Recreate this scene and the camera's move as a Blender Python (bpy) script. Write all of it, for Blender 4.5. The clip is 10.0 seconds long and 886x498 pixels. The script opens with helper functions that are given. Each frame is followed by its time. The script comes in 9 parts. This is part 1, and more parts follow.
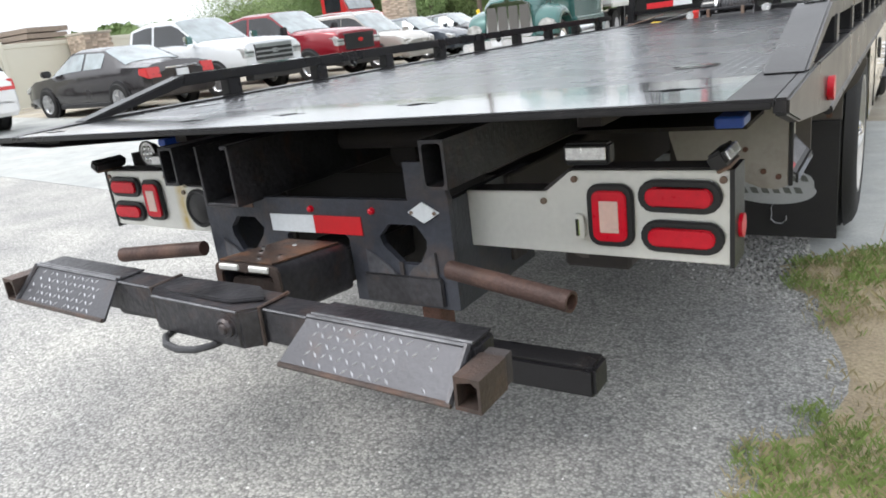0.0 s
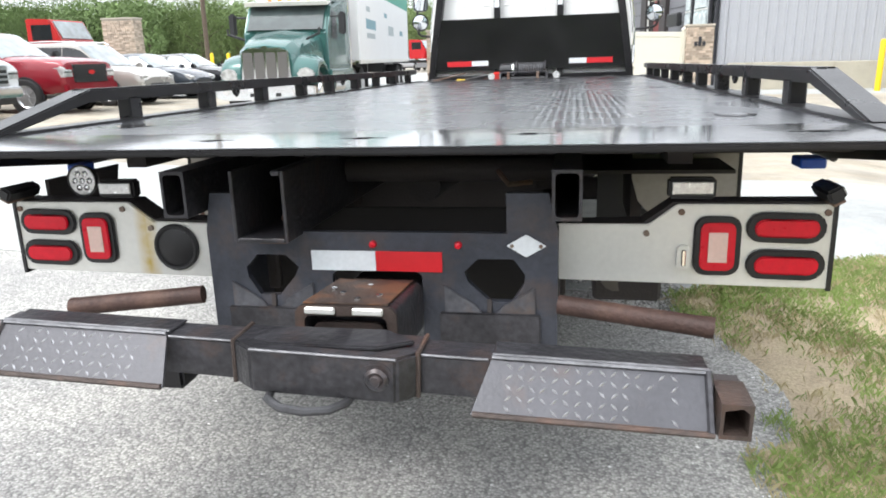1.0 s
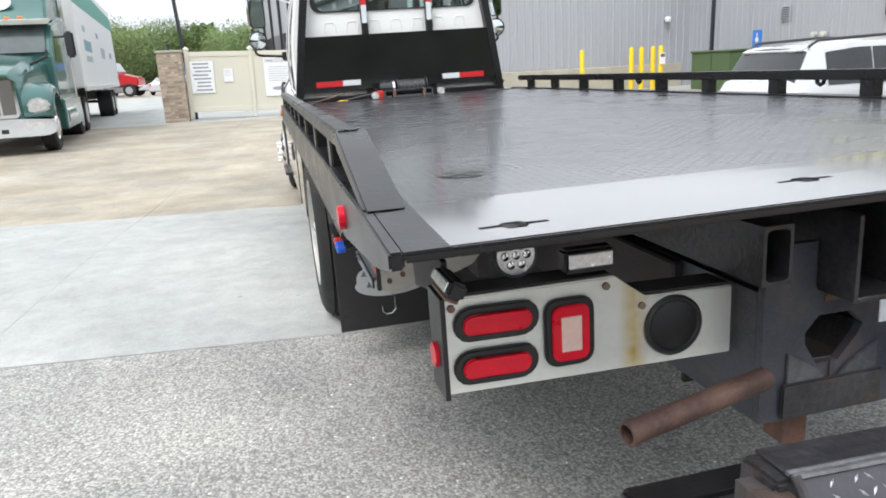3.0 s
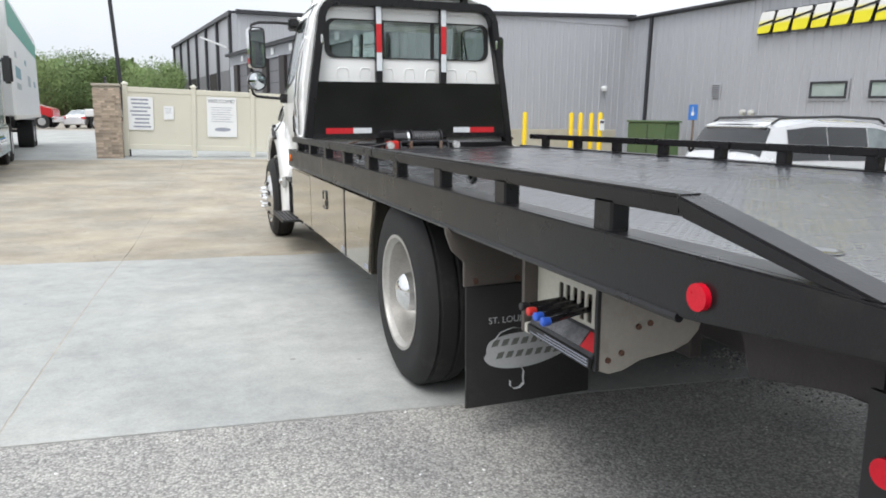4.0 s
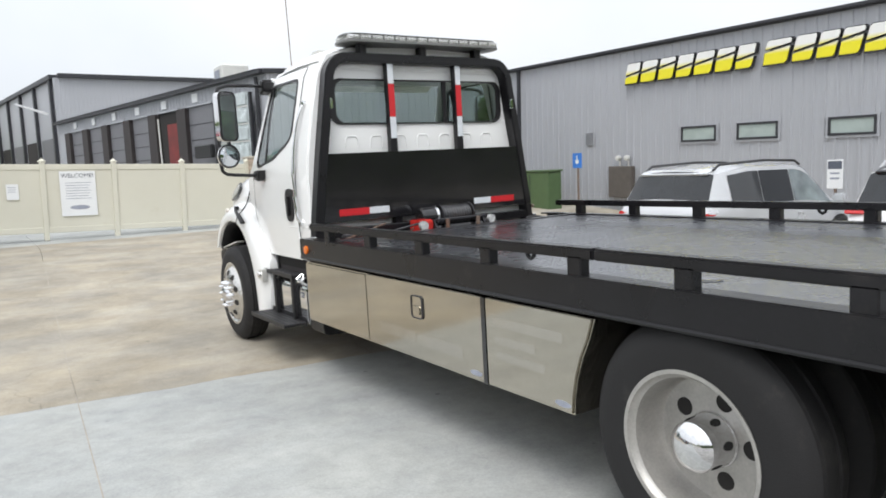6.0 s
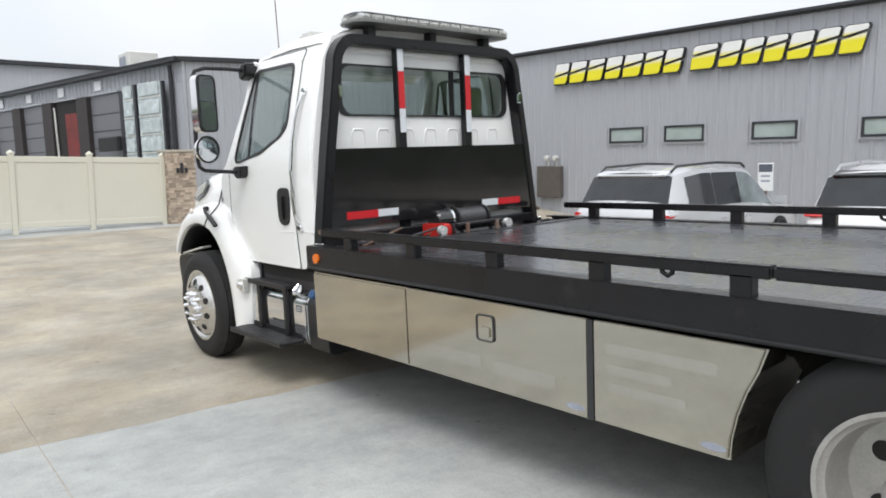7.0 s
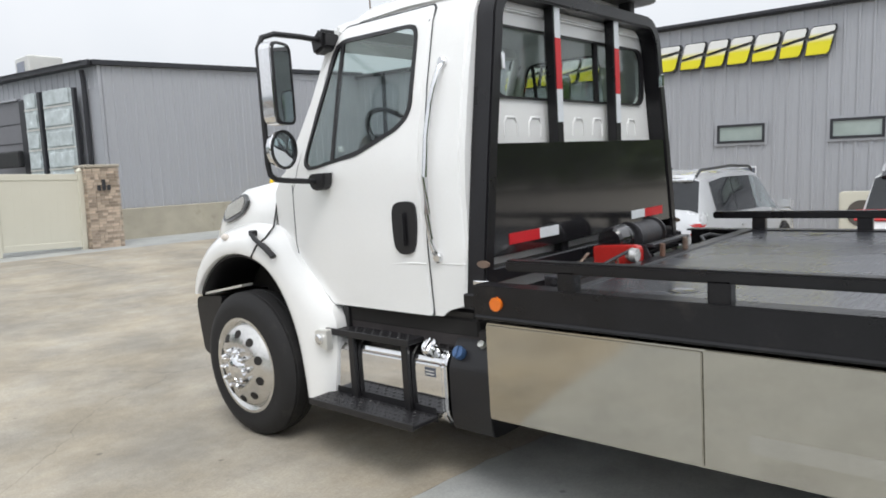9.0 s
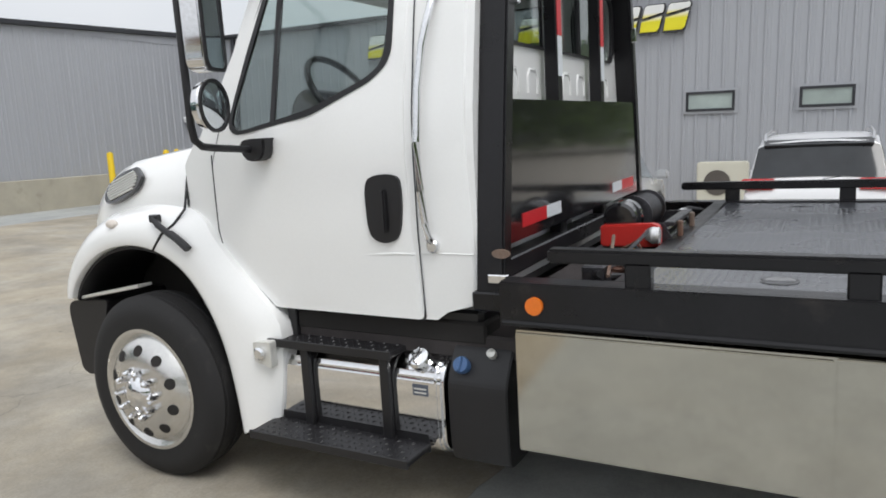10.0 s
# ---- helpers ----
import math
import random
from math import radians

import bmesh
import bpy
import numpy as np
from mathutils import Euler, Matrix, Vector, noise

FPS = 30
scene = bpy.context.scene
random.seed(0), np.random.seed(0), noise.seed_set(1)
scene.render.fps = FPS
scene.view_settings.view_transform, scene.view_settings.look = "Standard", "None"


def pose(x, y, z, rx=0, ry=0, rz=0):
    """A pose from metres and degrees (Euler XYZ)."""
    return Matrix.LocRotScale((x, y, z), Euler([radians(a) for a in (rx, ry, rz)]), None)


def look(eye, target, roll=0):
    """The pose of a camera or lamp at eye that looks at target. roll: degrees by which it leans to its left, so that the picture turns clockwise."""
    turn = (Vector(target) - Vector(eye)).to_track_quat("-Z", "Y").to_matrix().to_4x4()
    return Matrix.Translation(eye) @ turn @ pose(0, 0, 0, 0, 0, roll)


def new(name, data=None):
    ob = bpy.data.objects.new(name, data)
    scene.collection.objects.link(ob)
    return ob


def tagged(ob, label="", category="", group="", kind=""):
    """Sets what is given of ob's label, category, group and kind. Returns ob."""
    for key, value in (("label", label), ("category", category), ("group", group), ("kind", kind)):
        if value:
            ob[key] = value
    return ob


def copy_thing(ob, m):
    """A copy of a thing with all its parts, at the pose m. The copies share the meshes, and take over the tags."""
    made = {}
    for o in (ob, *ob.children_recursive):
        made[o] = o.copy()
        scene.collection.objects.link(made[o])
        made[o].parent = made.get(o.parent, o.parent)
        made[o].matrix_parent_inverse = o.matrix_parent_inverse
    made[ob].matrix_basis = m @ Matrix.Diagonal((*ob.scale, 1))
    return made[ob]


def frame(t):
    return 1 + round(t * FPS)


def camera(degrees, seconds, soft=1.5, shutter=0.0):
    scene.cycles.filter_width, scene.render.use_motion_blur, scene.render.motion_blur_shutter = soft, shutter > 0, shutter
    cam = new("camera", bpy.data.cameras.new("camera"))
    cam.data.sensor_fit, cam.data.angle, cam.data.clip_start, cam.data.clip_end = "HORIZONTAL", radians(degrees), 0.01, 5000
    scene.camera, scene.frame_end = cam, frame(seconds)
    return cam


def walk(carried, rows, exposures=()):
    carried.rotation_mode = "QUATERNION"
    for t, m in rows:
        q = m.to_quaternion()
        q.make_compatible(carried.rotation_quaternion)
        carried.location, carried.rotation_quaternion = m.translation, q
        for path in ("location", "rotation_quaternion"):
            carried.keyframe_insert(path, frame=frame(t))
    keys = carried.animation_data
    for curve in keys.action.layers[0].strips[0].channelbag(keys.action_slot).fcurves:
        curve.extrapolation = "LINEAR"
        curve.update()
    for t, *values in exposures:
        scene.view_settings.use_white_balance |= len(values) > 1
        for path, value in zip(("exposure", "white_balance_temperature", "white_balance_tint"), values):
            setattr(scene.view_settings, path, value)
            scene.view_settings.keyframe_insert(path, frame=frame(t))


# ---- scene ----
cam = camera(64.3, 10.0, soft=1.8)
PATH = [
    (0, (1.369, -1.477, 1.25), (0.3, 0.101, 0.643), -6.8),
    (0.5, (0.952, -1.594, 1.206), (0.231, 0.174, 0.612), -1.9),
    (1, (0.488, -1.725, 1.246), (0.132, 0.172, 0.723), -1.2),
    (1.5, (0.028, -1.699, 1.248), (-0.12, 0.228, 0.732), -0.1),
    (2, (-0.459, -1.673, 1.249), (-0.441, 0.258, 0.728), -2.0),
    (2.5, (-0.892, -1.511, 1.252), (-0.707, 0.417, 0.754), -3.2),
    (2.7, (-1.088, -1.402, 1.299), (-0.791, 0.504, 0.771), -3.4),
    (3.8, (-2.018, -0.816, 1.315), (-1.355, 1.034, 0.94), -0.3),
    (4, (-2.166, -0.698, 1.317), (-1.477, 1.143, 0.949), 0.7),
    (4.5, (-2.498, -0.345, 1.384), (-1.678, 1.454, 1.078), -0.4),
    (5, (-2.733, 0.137, 1.424), (-1.845, 1.917, 1.215), -2.3),
    (5.5, (-2.954, 0.571, 1.418), (-2.008, 2.324, 1.243), -1.2),
    (5.7, (-3.043, 0.74, 1.444), (-2.042, 2.459, 1.244), -1.6),
    (6.8, (-3.469, 1.732, 1.508), (-2.198, 3.261, 1.287), -2.2),
    (7, (-3.507, 1.935, 1.514), (-2.203, 3.432, 1.272), -1.6),
    (7.5, (-3.516, 2.416, 1.527), (-2.199, 3.894, 1.249), -1.0),
    (8, (-3.576, 2.925, 1.559), (-2.209, 4.364, 1.313), -2.2),
    (8.5, (-3.563, 3.43, 1.534), (-2.113, 4.795, 1.349), -3.0),
    (9, (-3.58, 3.987, 1.508), (-2.086, 5.299, 1.291), -2.7),
    (9.5, (-3.5, 4.456, 1.513), (-1.893, 5.614, 1.236), -3.1),
    (10, (-3.338, 4.933, 1.499), (-1.609, 5.889, 1.188), -2.7),
]
EXPOSURES = [(0.0, 0.90), (1.0, 1.21), (1.5, 1.21), (2.0, 1.10), (2.5, 0.95), (4.0, 0.52), (5.5, 0.45), (7.5, 0.34), (9.0, 0.24), (10.0, 0.08)]
walk(cam, [(t, look(eye, target, roll)) for t, eye, target, roll in PATH], EXPOSURES)

# ---- light ----
world = bpy.data.worlds.new("overcast_sky")
scene.world = world
world.use_nodes = True
wn, wl = world.node_tree.nodes, world.node_tree.links
SUN_UP, SUN_ROUND = 56.0, 220.0
sky = wn.new("ShaderNodeTexSky")
sky.sky_type, sky.sun_disc = "NISHITA", False
sky.sun_elevation, sky.sun_rotation = radians(SUN_UP), radians(SUN_ROUND)
sky.dust_density, sky.air_density = 4.0, 1.0
grey = wn.new("ShaderNodeHueSaturation")
grey.inputs["Saturation"].default_value, grey.inputs["Value"].default_value = 0.12, 0.14
cloud_tex, cloud_ramp, cloud_mix = wn.new("ShaderNodeTexNoise"), wn.new("ShaderNodeValToRGB"), wn.new("ShaderNodeMixRGB")
cloud_tex.inputs["Scale"].default_value, cloud_tex.inputs["Detail"].default_value = 2.2, 5
cloud_ramp.color_ramp.elements[0].position, cloud_ramp.color_ramp.elements[0].color = 0.3, (0.80, 0.86, 0.93, 1)
cloud_ramp.color_ramp.elements[1].position, cloud_ramp.color_ramp.elements[1].color = 0.65, (0.96, 0.99, 1.04, 1)
cloud_mix.inputs[0].default_value = 0.86
wl.new(sky.outputs[0], grey.inputs["Color"])
wl.new(cloud_tex.outputs["Fac"], cloud_ramp.inputs["Fac"])
wl.new(grey.outputs[0], cloud_mix.inputs[1])
wl.new(cloud_ramp.outputs[0], cloud_mix.inputs[2])
lift_co, lift_sep, lift_map, lift_mul = wn.new("ShaderNodeTexCoord"), wn.new("ShaderNodeSeparateXYZ"), wn.new("ShaderNodeMapRange"), wn.new("ShaderNodeMixRGB")
lift_map.inputs["From Min"].default_value, lift_map.inputs["From Max"].default_value = 0.0, 0.9
lift_map.inputs["To Min"].default_value, lift_map.inputs["To Max"].default_value = 0.74, 1.32
lift_mul.blend_type, lift_mul.inputs[0].default_value = "MULTIPLY", 1.0
wl.new(lift_co.outputs["Generated"], lift_sep.inputs[0])
wl.new(lift_sep.outputs["Z"], lift_map.inputs["Value"])
wl.new(cloud_mix.outputs[0], lift_mul.inputs[1])
wl.new(lift_map.outputs[0], lift_mul.inputs[2])
wl.new(lift_mul.outputs[0], wn["Background"].inputs["Color"])
wn["Background"].inputs["Strength"].default_value = 1.0
sun = new("sun", bpy.data.lights.new("sun", "SUN"))
sun.data.energy, sun.data.angle, sun.data.color = 1.2, radians(25), (1.0, 0.985, 0.96)
sun.matrix_basis = pose(0, 0, 30, 90 - SUN_UP, 0, 180 - SUN_ROUND)

# ---- materials ----
def mat(name, color, rough=0.5, metal=0.0, var=0.12, scale=6.0, fine=0.06, fscale=90.0, bump=0.0, bscale=120.0, coat=0.0,
        stain=None, stain_amount=0.0, stain_scale=2.5, rvar=0.08, spec=0.5, island=0.0, stretch=None):
    """Painted, metal or mineral surface: base colour with variation at two scales, stains and bump, in object metres."""
    m = bpy.data.materials.new(name)
    m.use_nodes = True
    n, l = m.node_tree.nodes, m.node_tree.links
    b = n["Principled BSDF"]
    b.inputs["Metallic"].default_value, b.inputs["Coat Weight"].default_value = metal, coat
    b.inputs["Coat Roughness"].default_value, b.inputs["Specular IOR Level"].default_value = 0.06, spec
    co = n.new("ShaderNodeTexCoord").outputs["Object"]
    if stretch:
        mp = n.new("ShaderNodeMapping")
        mp.inputs["Scale"].default_value = stretch
        l.new(co, mp.inputs["Vector"])
        co = mp.outputs[0]
    big, small = n.new("ShaderNodeTexNoise"), n.new("ShaderNodeTexNoise")
    big.inputs["Scale"].default_value, big.inputs["Detail"].default_value = scale, 5
    small.inputs["Scale"].default_value, small.inputs["Detail"].default_value = fscale, 3
    for tex in (big, small):
        l.new(co, tex.inputs["Vector"])
    def shade(tex, amount):
        mr = n.new("ShaderNodeMapRange")
        mr.inputs["From Min"].default_value, mr.inputs["From Max"].default_value = 0.25, 0.75
        mr.inputs["To Min"].default_value, mr.inputs["To Max"].default_value = 1 - amount, 1 + amount
        l.new(tex, mr.inputs["Value"])
        return mr.outputs[0]
    mul = n.new("ShaderNodeMath")
    mul.operation = "MULTIPLY"
    l.new(shade(big.outputs["Fac"], var), mul.inputs[0])
    l.new(shade(small.outputs["Fac"], fine), mul.inputs[1])
    value = mul.outputs[0]
    if island:
        info, mul2 = n.new("ShaderNodeObjectInfo"), n.new("ShaderNodeMath")
        mul2.operation = "MULTIPLY"
        mr = n.new("ShaderNodeMapRange")
        mr.inputs["To Min"].default_value, mr.inputs["To Max"].default_value = 1 - island, 1 + island
        l.new(info.outputs["Random"], mr.inputs["Value"])
        l.new(value, mul2.inputs[0]), l.new(mr.outputs[0], mul2.inputs[1])
        value = mul2.outputs[0]
    mix = n.new("ShaderNodeMixRGB")
    mix.blend_type, mix.inputs[0].default_value, mix.inputs[1].default_value = "MULTIPLY", 1.0, (*color, 1)
    l.new(value, mix.inputs[2])
    out = mix.outputs[0]
    if stain:
        st, ramp, mx = n.new("ShaderNodeTexNoise"), n.new("ShaderNodeValToRGB"), n.new("ShaderNodeMixRGB")
        st.inputs["Scale"].default_value, st.inputs["Detail"].default_value, st.inputs["Roughness"].default_value = stain_scale, 8, 0.65
        ramp.color_ramp.elements[0].position, ramp.color_ramp.elements[1].position = 0.62 - stain_amount * 0.3, 0.75
        l.new(co, st.inputs["Vector"]), l.new(st.outputs["Fac"], ramp.inputs["Fac"])
        mx.inputs[2].default_value = (*stain, 1)
        sc = n.new("ShaderNodeMath")
        sc.operation, sc.inputs[1].default_value = "MULTIPLY", min(1.0, 0.35 + stain_amount)
        l.new(ramp.outputs[0], sc.inputs[0]), l.new(sc.outputs[0], mx.inputs[0]), l.new(out, mx.inputs[1])
        out = mx.outputs[0]
    l.new(out, b.inputs["Base Color"])
    rr = n.new("ShaderNodeMapRange")
    rr.inputs["To Min"].default_value, rr.inputs["To Max"].default_value = max(0.02, rough - rvar), min(1, rough + rvar)
    l.new(big.outputs["Fac"], rr.inputs["Value"]), l.new(rr.outputs[0], b.inputs["Roughness"])
    if bump:
        bt, bp = n.new("ShaderNodeTexNoise"), n.new("ShaderNodeBump")
        bt.inputs["Scale"].default_value, bt.inputs["Detail"].default_value = bscale, 4
        bp.inputs["Strength"].default_value, bp.inputs["Distance"].default_value = min(1, bump), 0.01
        l.new(co, bt.inputs["Vector"]), l.new(bt.outputs["Fac"], bp.inputs["Height"]), l.new(bp.outputs[0], b.inputs["Normal"])
    return m


def glass(name, color, rough=0.02, clear=0.75):
    m = bpy.data.materials.new(name)
    m.use_nodes = True
    n, l = m.node_tree.nodes, m.node_tree.links
    n.remove(n["Principled BSDF"])
    tr, gl, mx, lw = n.new("ShaderNodeBsdfTransparent"), n.new("ShaderNodeBsdfGlossy"), n.new("ShaderNodeMixShader"), n.new("ShaderNodeLayerWeight")
    tr.inputs[0].default_value, gl.inputs["Roughness"].default_value = (*[c * clear for c in color], 1), rough
    lw.inputs["Blend"].default_value = 0.5
    pw, ma = n.new("ShaderNodeMath"), n.new("ShaderNodeMath")
    pw.operation, pw.inputs[1].default_value = "POWER", 4.0
    ma.operation, ma.inputs[1].default_value, ma.inputs[2].default_value = "MULTIPLY_ADD", 0.8, 0.05
    l.new(lw.outputs["Facing"], pw.inputs[0]), l.new(pw.outputs[0], ma.inputs[0])
    l.new(ma.outputs[0], mx.inputs[0]), l.new(tr.outputs[0], mx.inputs[1]), l.new(gl.outputs[0], mx.inputs[2])
    l.new(mx.outputs[0], n["Material Output"].inputs["Surface"])
    return m

def chips(name, colours, size, wet=0.0):
    """Loose or bound stone chips: cells of several greys with relief."""
    m = bpy.data.materials.new(name)
    m.use_nodes = True
    n, l = m.node_tree.nodes, m.node_tree.links
    b = n["Principled BSDF"]
    co = n.new("ShaderNodeTexCoord").outputs["Object"]
    v, r, big, mx, bp, dk, r2 = (n.new("ShaderNodeTexVoronoi"), n.new("ShaderNodeValToRGB"), n.new("ShaderNodeTexNoise"), n.new("ShaderNodeMixRGB"),
                                 n.new("ShaderNodeBump"), n.new("ShaderNodeMixRGB"), n.new("ShaderNodeValToRGB"))
    v.inputs["Scale"].default_value, v.inputs["Randomness"].default_value = 1 / size, 1.0
    big.inputs["Scale"].default_value, big.inputs["Detail"].default_value = 1.3, 6
    sep = n.new("ShaderNodeSeparateColor")
    l.new(co, v.inputs["Vector"]), l.new(co, big.inputs["Vector"]), l.new(v.outputs["Color"], sep.inputs[0]), l.new(sep.outputs[0], r.inputs["Fac"])
    e = r.color_ramp.elements
    for k, c in enumerate(colours):
        at = k / (len(colours) - 1)
        el = e[0] if k == 0 else e[1] if k == len(colours) - 1 else e.new(at)
        el.position, el.color = at, (*c, 1)
    r2.color_ramp.elements[0].position, r2.color_ramp.elements[0].color = 0.35, (0.72, 0.72, 0.73, 1)
    r2.color_ramp.elements[1].position, r2.color_ramp.elements[1].color = 0.7, (1.1, 1.09, 1.06, 1)
    l.new(big.outputs["Fac"], r2.inputs["Fac"])
    mx.blend_type, mx.inputs[0].default_value = "MULTIPLY", 1.0
    l.new(r.outputs[0], mx.inputs[1]), l.new(r2.outputs[0], mx.inputs[2])
    rim = n.new("ShaderNodeMapRange")
    rim.inputs["From Min"].default_value, rim.inputs["From Max"].default_value, rim.inputs["To Min"].default_value = 0.75, 0.35, 0.35
    l.new(v.outputs["Distance"], rim.inputs["Value"])
    dk.blend_type, dk.inputs[0].default_value = "MULTIPLY", 0.55
    l.new(mx.outputs[0], dk.inputs[1]), l.new(rim.outputs[0], dk.inputs[2])
    l.new(dk.outputs[0], b.inputs["Base Color"])
    b.inputs["Roughness"].default_value = 0.9
    bp.inputs["Strength"].default_value, bp.inputs["Distance"].default_value, bp.invert = 0.55, 0.005, True
    l.new(v.outputs["Distance"], bp.inputs["Height"]), l.new(bp.outputs[0], b.inputs["Normal"])
    return m


WHITE = mat("white_cab_paint", (0.86, 0.86, 0.85), 0.22, 0, 0.02, 2, 0.01, coat=0.6)
BLACK = mat("black_deck_paint", (0.0085, 0.0080, 0.0095), 0.30, 0, 0.3, 5, 0.15, 60, bump=0.06, bscale=140, stain=(0.05, 0.042, 0.038), stain_amount=0.10, stain_scale=6, spec=0.4, rvar=0.12)
GLOSSBLACK = mat("gloss_black_paint", (0.012, 0.0115, 0.013), 0.12, 0, 0.2, 3, bump=0.05, bscale=2.5, spec=0.5, coat=0.5, rvar=0.06)
SATIN = mat("black_plastic", (0.011, 0.0105, 0.012), 0.45, 0, 0.15, 8, bump=0.1, bscale=300)
DARKSTEEL = mat("dark_worn_steel", (0.043, 0.042, 0.047), 0.36, 0.45, 0.45, 9, 0.3, 70, bump=0.26, bscale=60, stain=(0.11, 0.064, 0.046), stain_amount=0.24, stain_scale=10, rvar=0.16)
# near-black colour that stands in for the shade inside openings and recesses
DARKHOLE = mat("recess_shade", (0.02, 0.018, 0.017), 0.9)
# underside black, its base raised to carry the veil of glare
UNDER = mat("underside_glare_black", (0.040, 0.034, 0.034), 0.75, 0, 0.3, 6, bump=0.2, stain=(0.05, 0.033, 0.025), stain_amount=0.15, stain_scale=5)
RUST = mat("rusty_steel", (0.135, 0.068, 0.05), 0.78, 0.1, 0.3, 9, 0.2, 120, bump=0.4, bscale=160, stain=(0.05, 0.035, 0.03), stain_amount=0.3, stain_scale=6)
GREYRUST = mat("worn_rust_grey_steel", (0.19, 0.145, 0.115), 0.7, 0.15, 0.25, 10, 0.15, 100, bump=0.3, stain=(0.14, 0.06, 0.035), stain_amount=0.6, stain_scale=7)
PIPERUST = mat("dark_rust_pipe", (0.062, 0.034, 0.028), 0.6, 0.2, 0.35, 8, 0.25, 90, bump=0.3, bscale=120, stain=(0.17, 0.10, 0.07), stain_amount=0.3, stain_scale=7)
BOOMRUST = mat("rust_blotched_steel", (0.060, 0.042, 0.035), 0.5, 0.25, 0.4, 9, 0.25, 90, bump=0.3, stain=(0.26, 0.11, 0.045), stain_amount=0.5, stain_scale=9)
BROWNSTEEL = mat("brown_stained_steel", (0.065, 0.048, 0.042), 0.5, 0.3, 0.3, 9, 0.2, 90, bump=0.25, stain=(0.14, 0.07, 0.045), stain_amount=0.35, stain_scale=9)
GREYSTEEL = mat("scuffed_grey_steel", (0.058, 0.058, 0.063), 0.5, 0.35, 0.3, 9, 0.15, 70, bump=0.2, stain=(0.10, 0.065, 0.05), stain_amount=0.25, stain_scale=6)
PLATE = mat("tread_plate_steel", (0.062, 0.062, 0.07), 0.45, 0.4, 0.25, 6, 0.1, 90, bump=0.1, stain=(0.10, 0.065, 0.05), stain_amount=0.12, stain_scale=7)
WORNEDGE = mat("worn_grey_edge", (0.17, 0.17, 0.18), 0.4, 0.6, 0.45, 14, 0.2, 80, bump=0.15)
TREADHI = mat("worn_tread_lug", (0.46, 0.46, 0.48), 0.35, 0.8, 0.2, 30)
DECK = mat("deck_steel", (0.066, 0.070, 0.082), 0.27, 0.6, 0.22, 3.5, 0.12, 50, stain=(0.10, 0.105, 0.115), stain_amount=0.15, stain_scale=1.6, rvar=0.13)
def sheen(m, weight, rough, ior):
    b = m.node_tree.nodes["Principled BSDF"]
    b.inputs["Coat Weight"].default_value, b.inputs["Coat Roughness"].default_value, b.inputs["Coat IOR"].default_value = weight, rough, ior
sheen(DECK, 0.7, 0.16, 1.6)
BOXBACK = mat("pale_dusty_plate", (0.37, 0.345, 0.31), 0.5, 0.1, 0.12, 4, 0.05, 60, stain=(0.20, 0.155, 0.12), stain_amount=0.25, stain_scale=6)
ALU = mat("brushed_panel", (0.68, 0.675, 0.64), 0.34, 0.35, 0.06, 4, 0.04, 60, stain=(0.42, 0.36, 0.22), stain_amount=0.03, stain_scale=5)
BOXALU = mat("polished_toolbox_steel", (0.50, 0.468, 0.40), 0.08, 0.95, 0.05, 3, 0.04, 50, bump=0.012, bscale=3, rvar=0.05)
CHROME = mat("chrome", (0.80, 0.80, 0.81), 0.07, 1.0, 0.03, 6, rvar=0.03)
WHEELALU = mat("polished_wheel", (0.66, 0.65, 0.63), 0.24, 0.9, 0.08, 12, 0.05, rvar=0.08)
WHEELGREY = mat("dusty_wheel", (0.44, 0.425, 0.40), 0.42, 0.55, 0.12, 12, 0.08, stain=(0.30, 0.26, 0.21), stain_amount=0.15, stain_scale=9)
RUBBER = mat("tyre_rubber", (0.012, 0.0115, 0.012), 0.78, 0, 0.2, 8, 0.1, 150, bump=0.15, bscale=200, stain=(0.06, 0.055, 0.05), stain_amount=0.08, stain_scale=6)
FLAP = mat("rubber_flap", (0.018, 0.017, 0.018), 0.6, 0, 0.2, 9, bump=0.1, stain=(0.07, 0.065, 0.06), stain_amount=0.12)
LENS = mat("red_lens", (0.58, 0.004, 0.020), 0.3, 0, 0.1, 40, 0.05, 220, bump=0.12, bscale=260, coat=0.15, spec=0.3)
REVLENS = mat("pinkish_clear_lens", (0.66, 0.46, 0.40), 0.3, 0, 0.05, 30, bump=0.2, bscale=260, coat=0.4)
CLEARLENS = mat("clear_lens", (0.68, 0.62, 0.56), 0.3, 0, 0.05, 30, bump=0.2, bscale=260, coat=0.4)
TAPERED = mat("red_reflective_tape", (0.55, 0.015, 0.022), 0.4, 0, 0.05, 20, 0.03)
TAPEWHITE = mat("white_reflective_tape", (0.66, 0.69, 0.72), 0.35, 0, 0.04, 20)
AMBER = mat("amber_lens", (0.75, 0.17, 0.015), 0.25, 0, 0.05, coat=0.4)
DULLBLUE = mat("faded_blue_plastic", (0.055, 0.12, 0.26), 0.45)
BLUE = mat("blue_plastic", (0.03, 0.11, 0.55), 0.4)
REDPAINT = mat("red_winch_paint", (0.50, 0.025, 0.02), 0.35, 0, 0.1)
LED = mat("led_reflector", (0.72, 0.72, 0.72), 0.25, 0.5, 0.2, 60, 0.2, 200)
CREAM = mat("toolbox_cream_paint", (0.56, 0.54, 0.47), 0.45, 0, 0.08, 4, stain=(0.36, 0.31, 0.22), stain_amount=0.1)
DUSTYBOX = mat("dusty_underbox", (0.105, 0.092, 0.082), 0.6, 0.1, 0.15, 5, stain=(0.12, 0.10, 0.085), stain_amount=0.2)
CABGLASS = glass("cab_glass", (0.86, 0.91, 0.90), 0.02, 0.93)
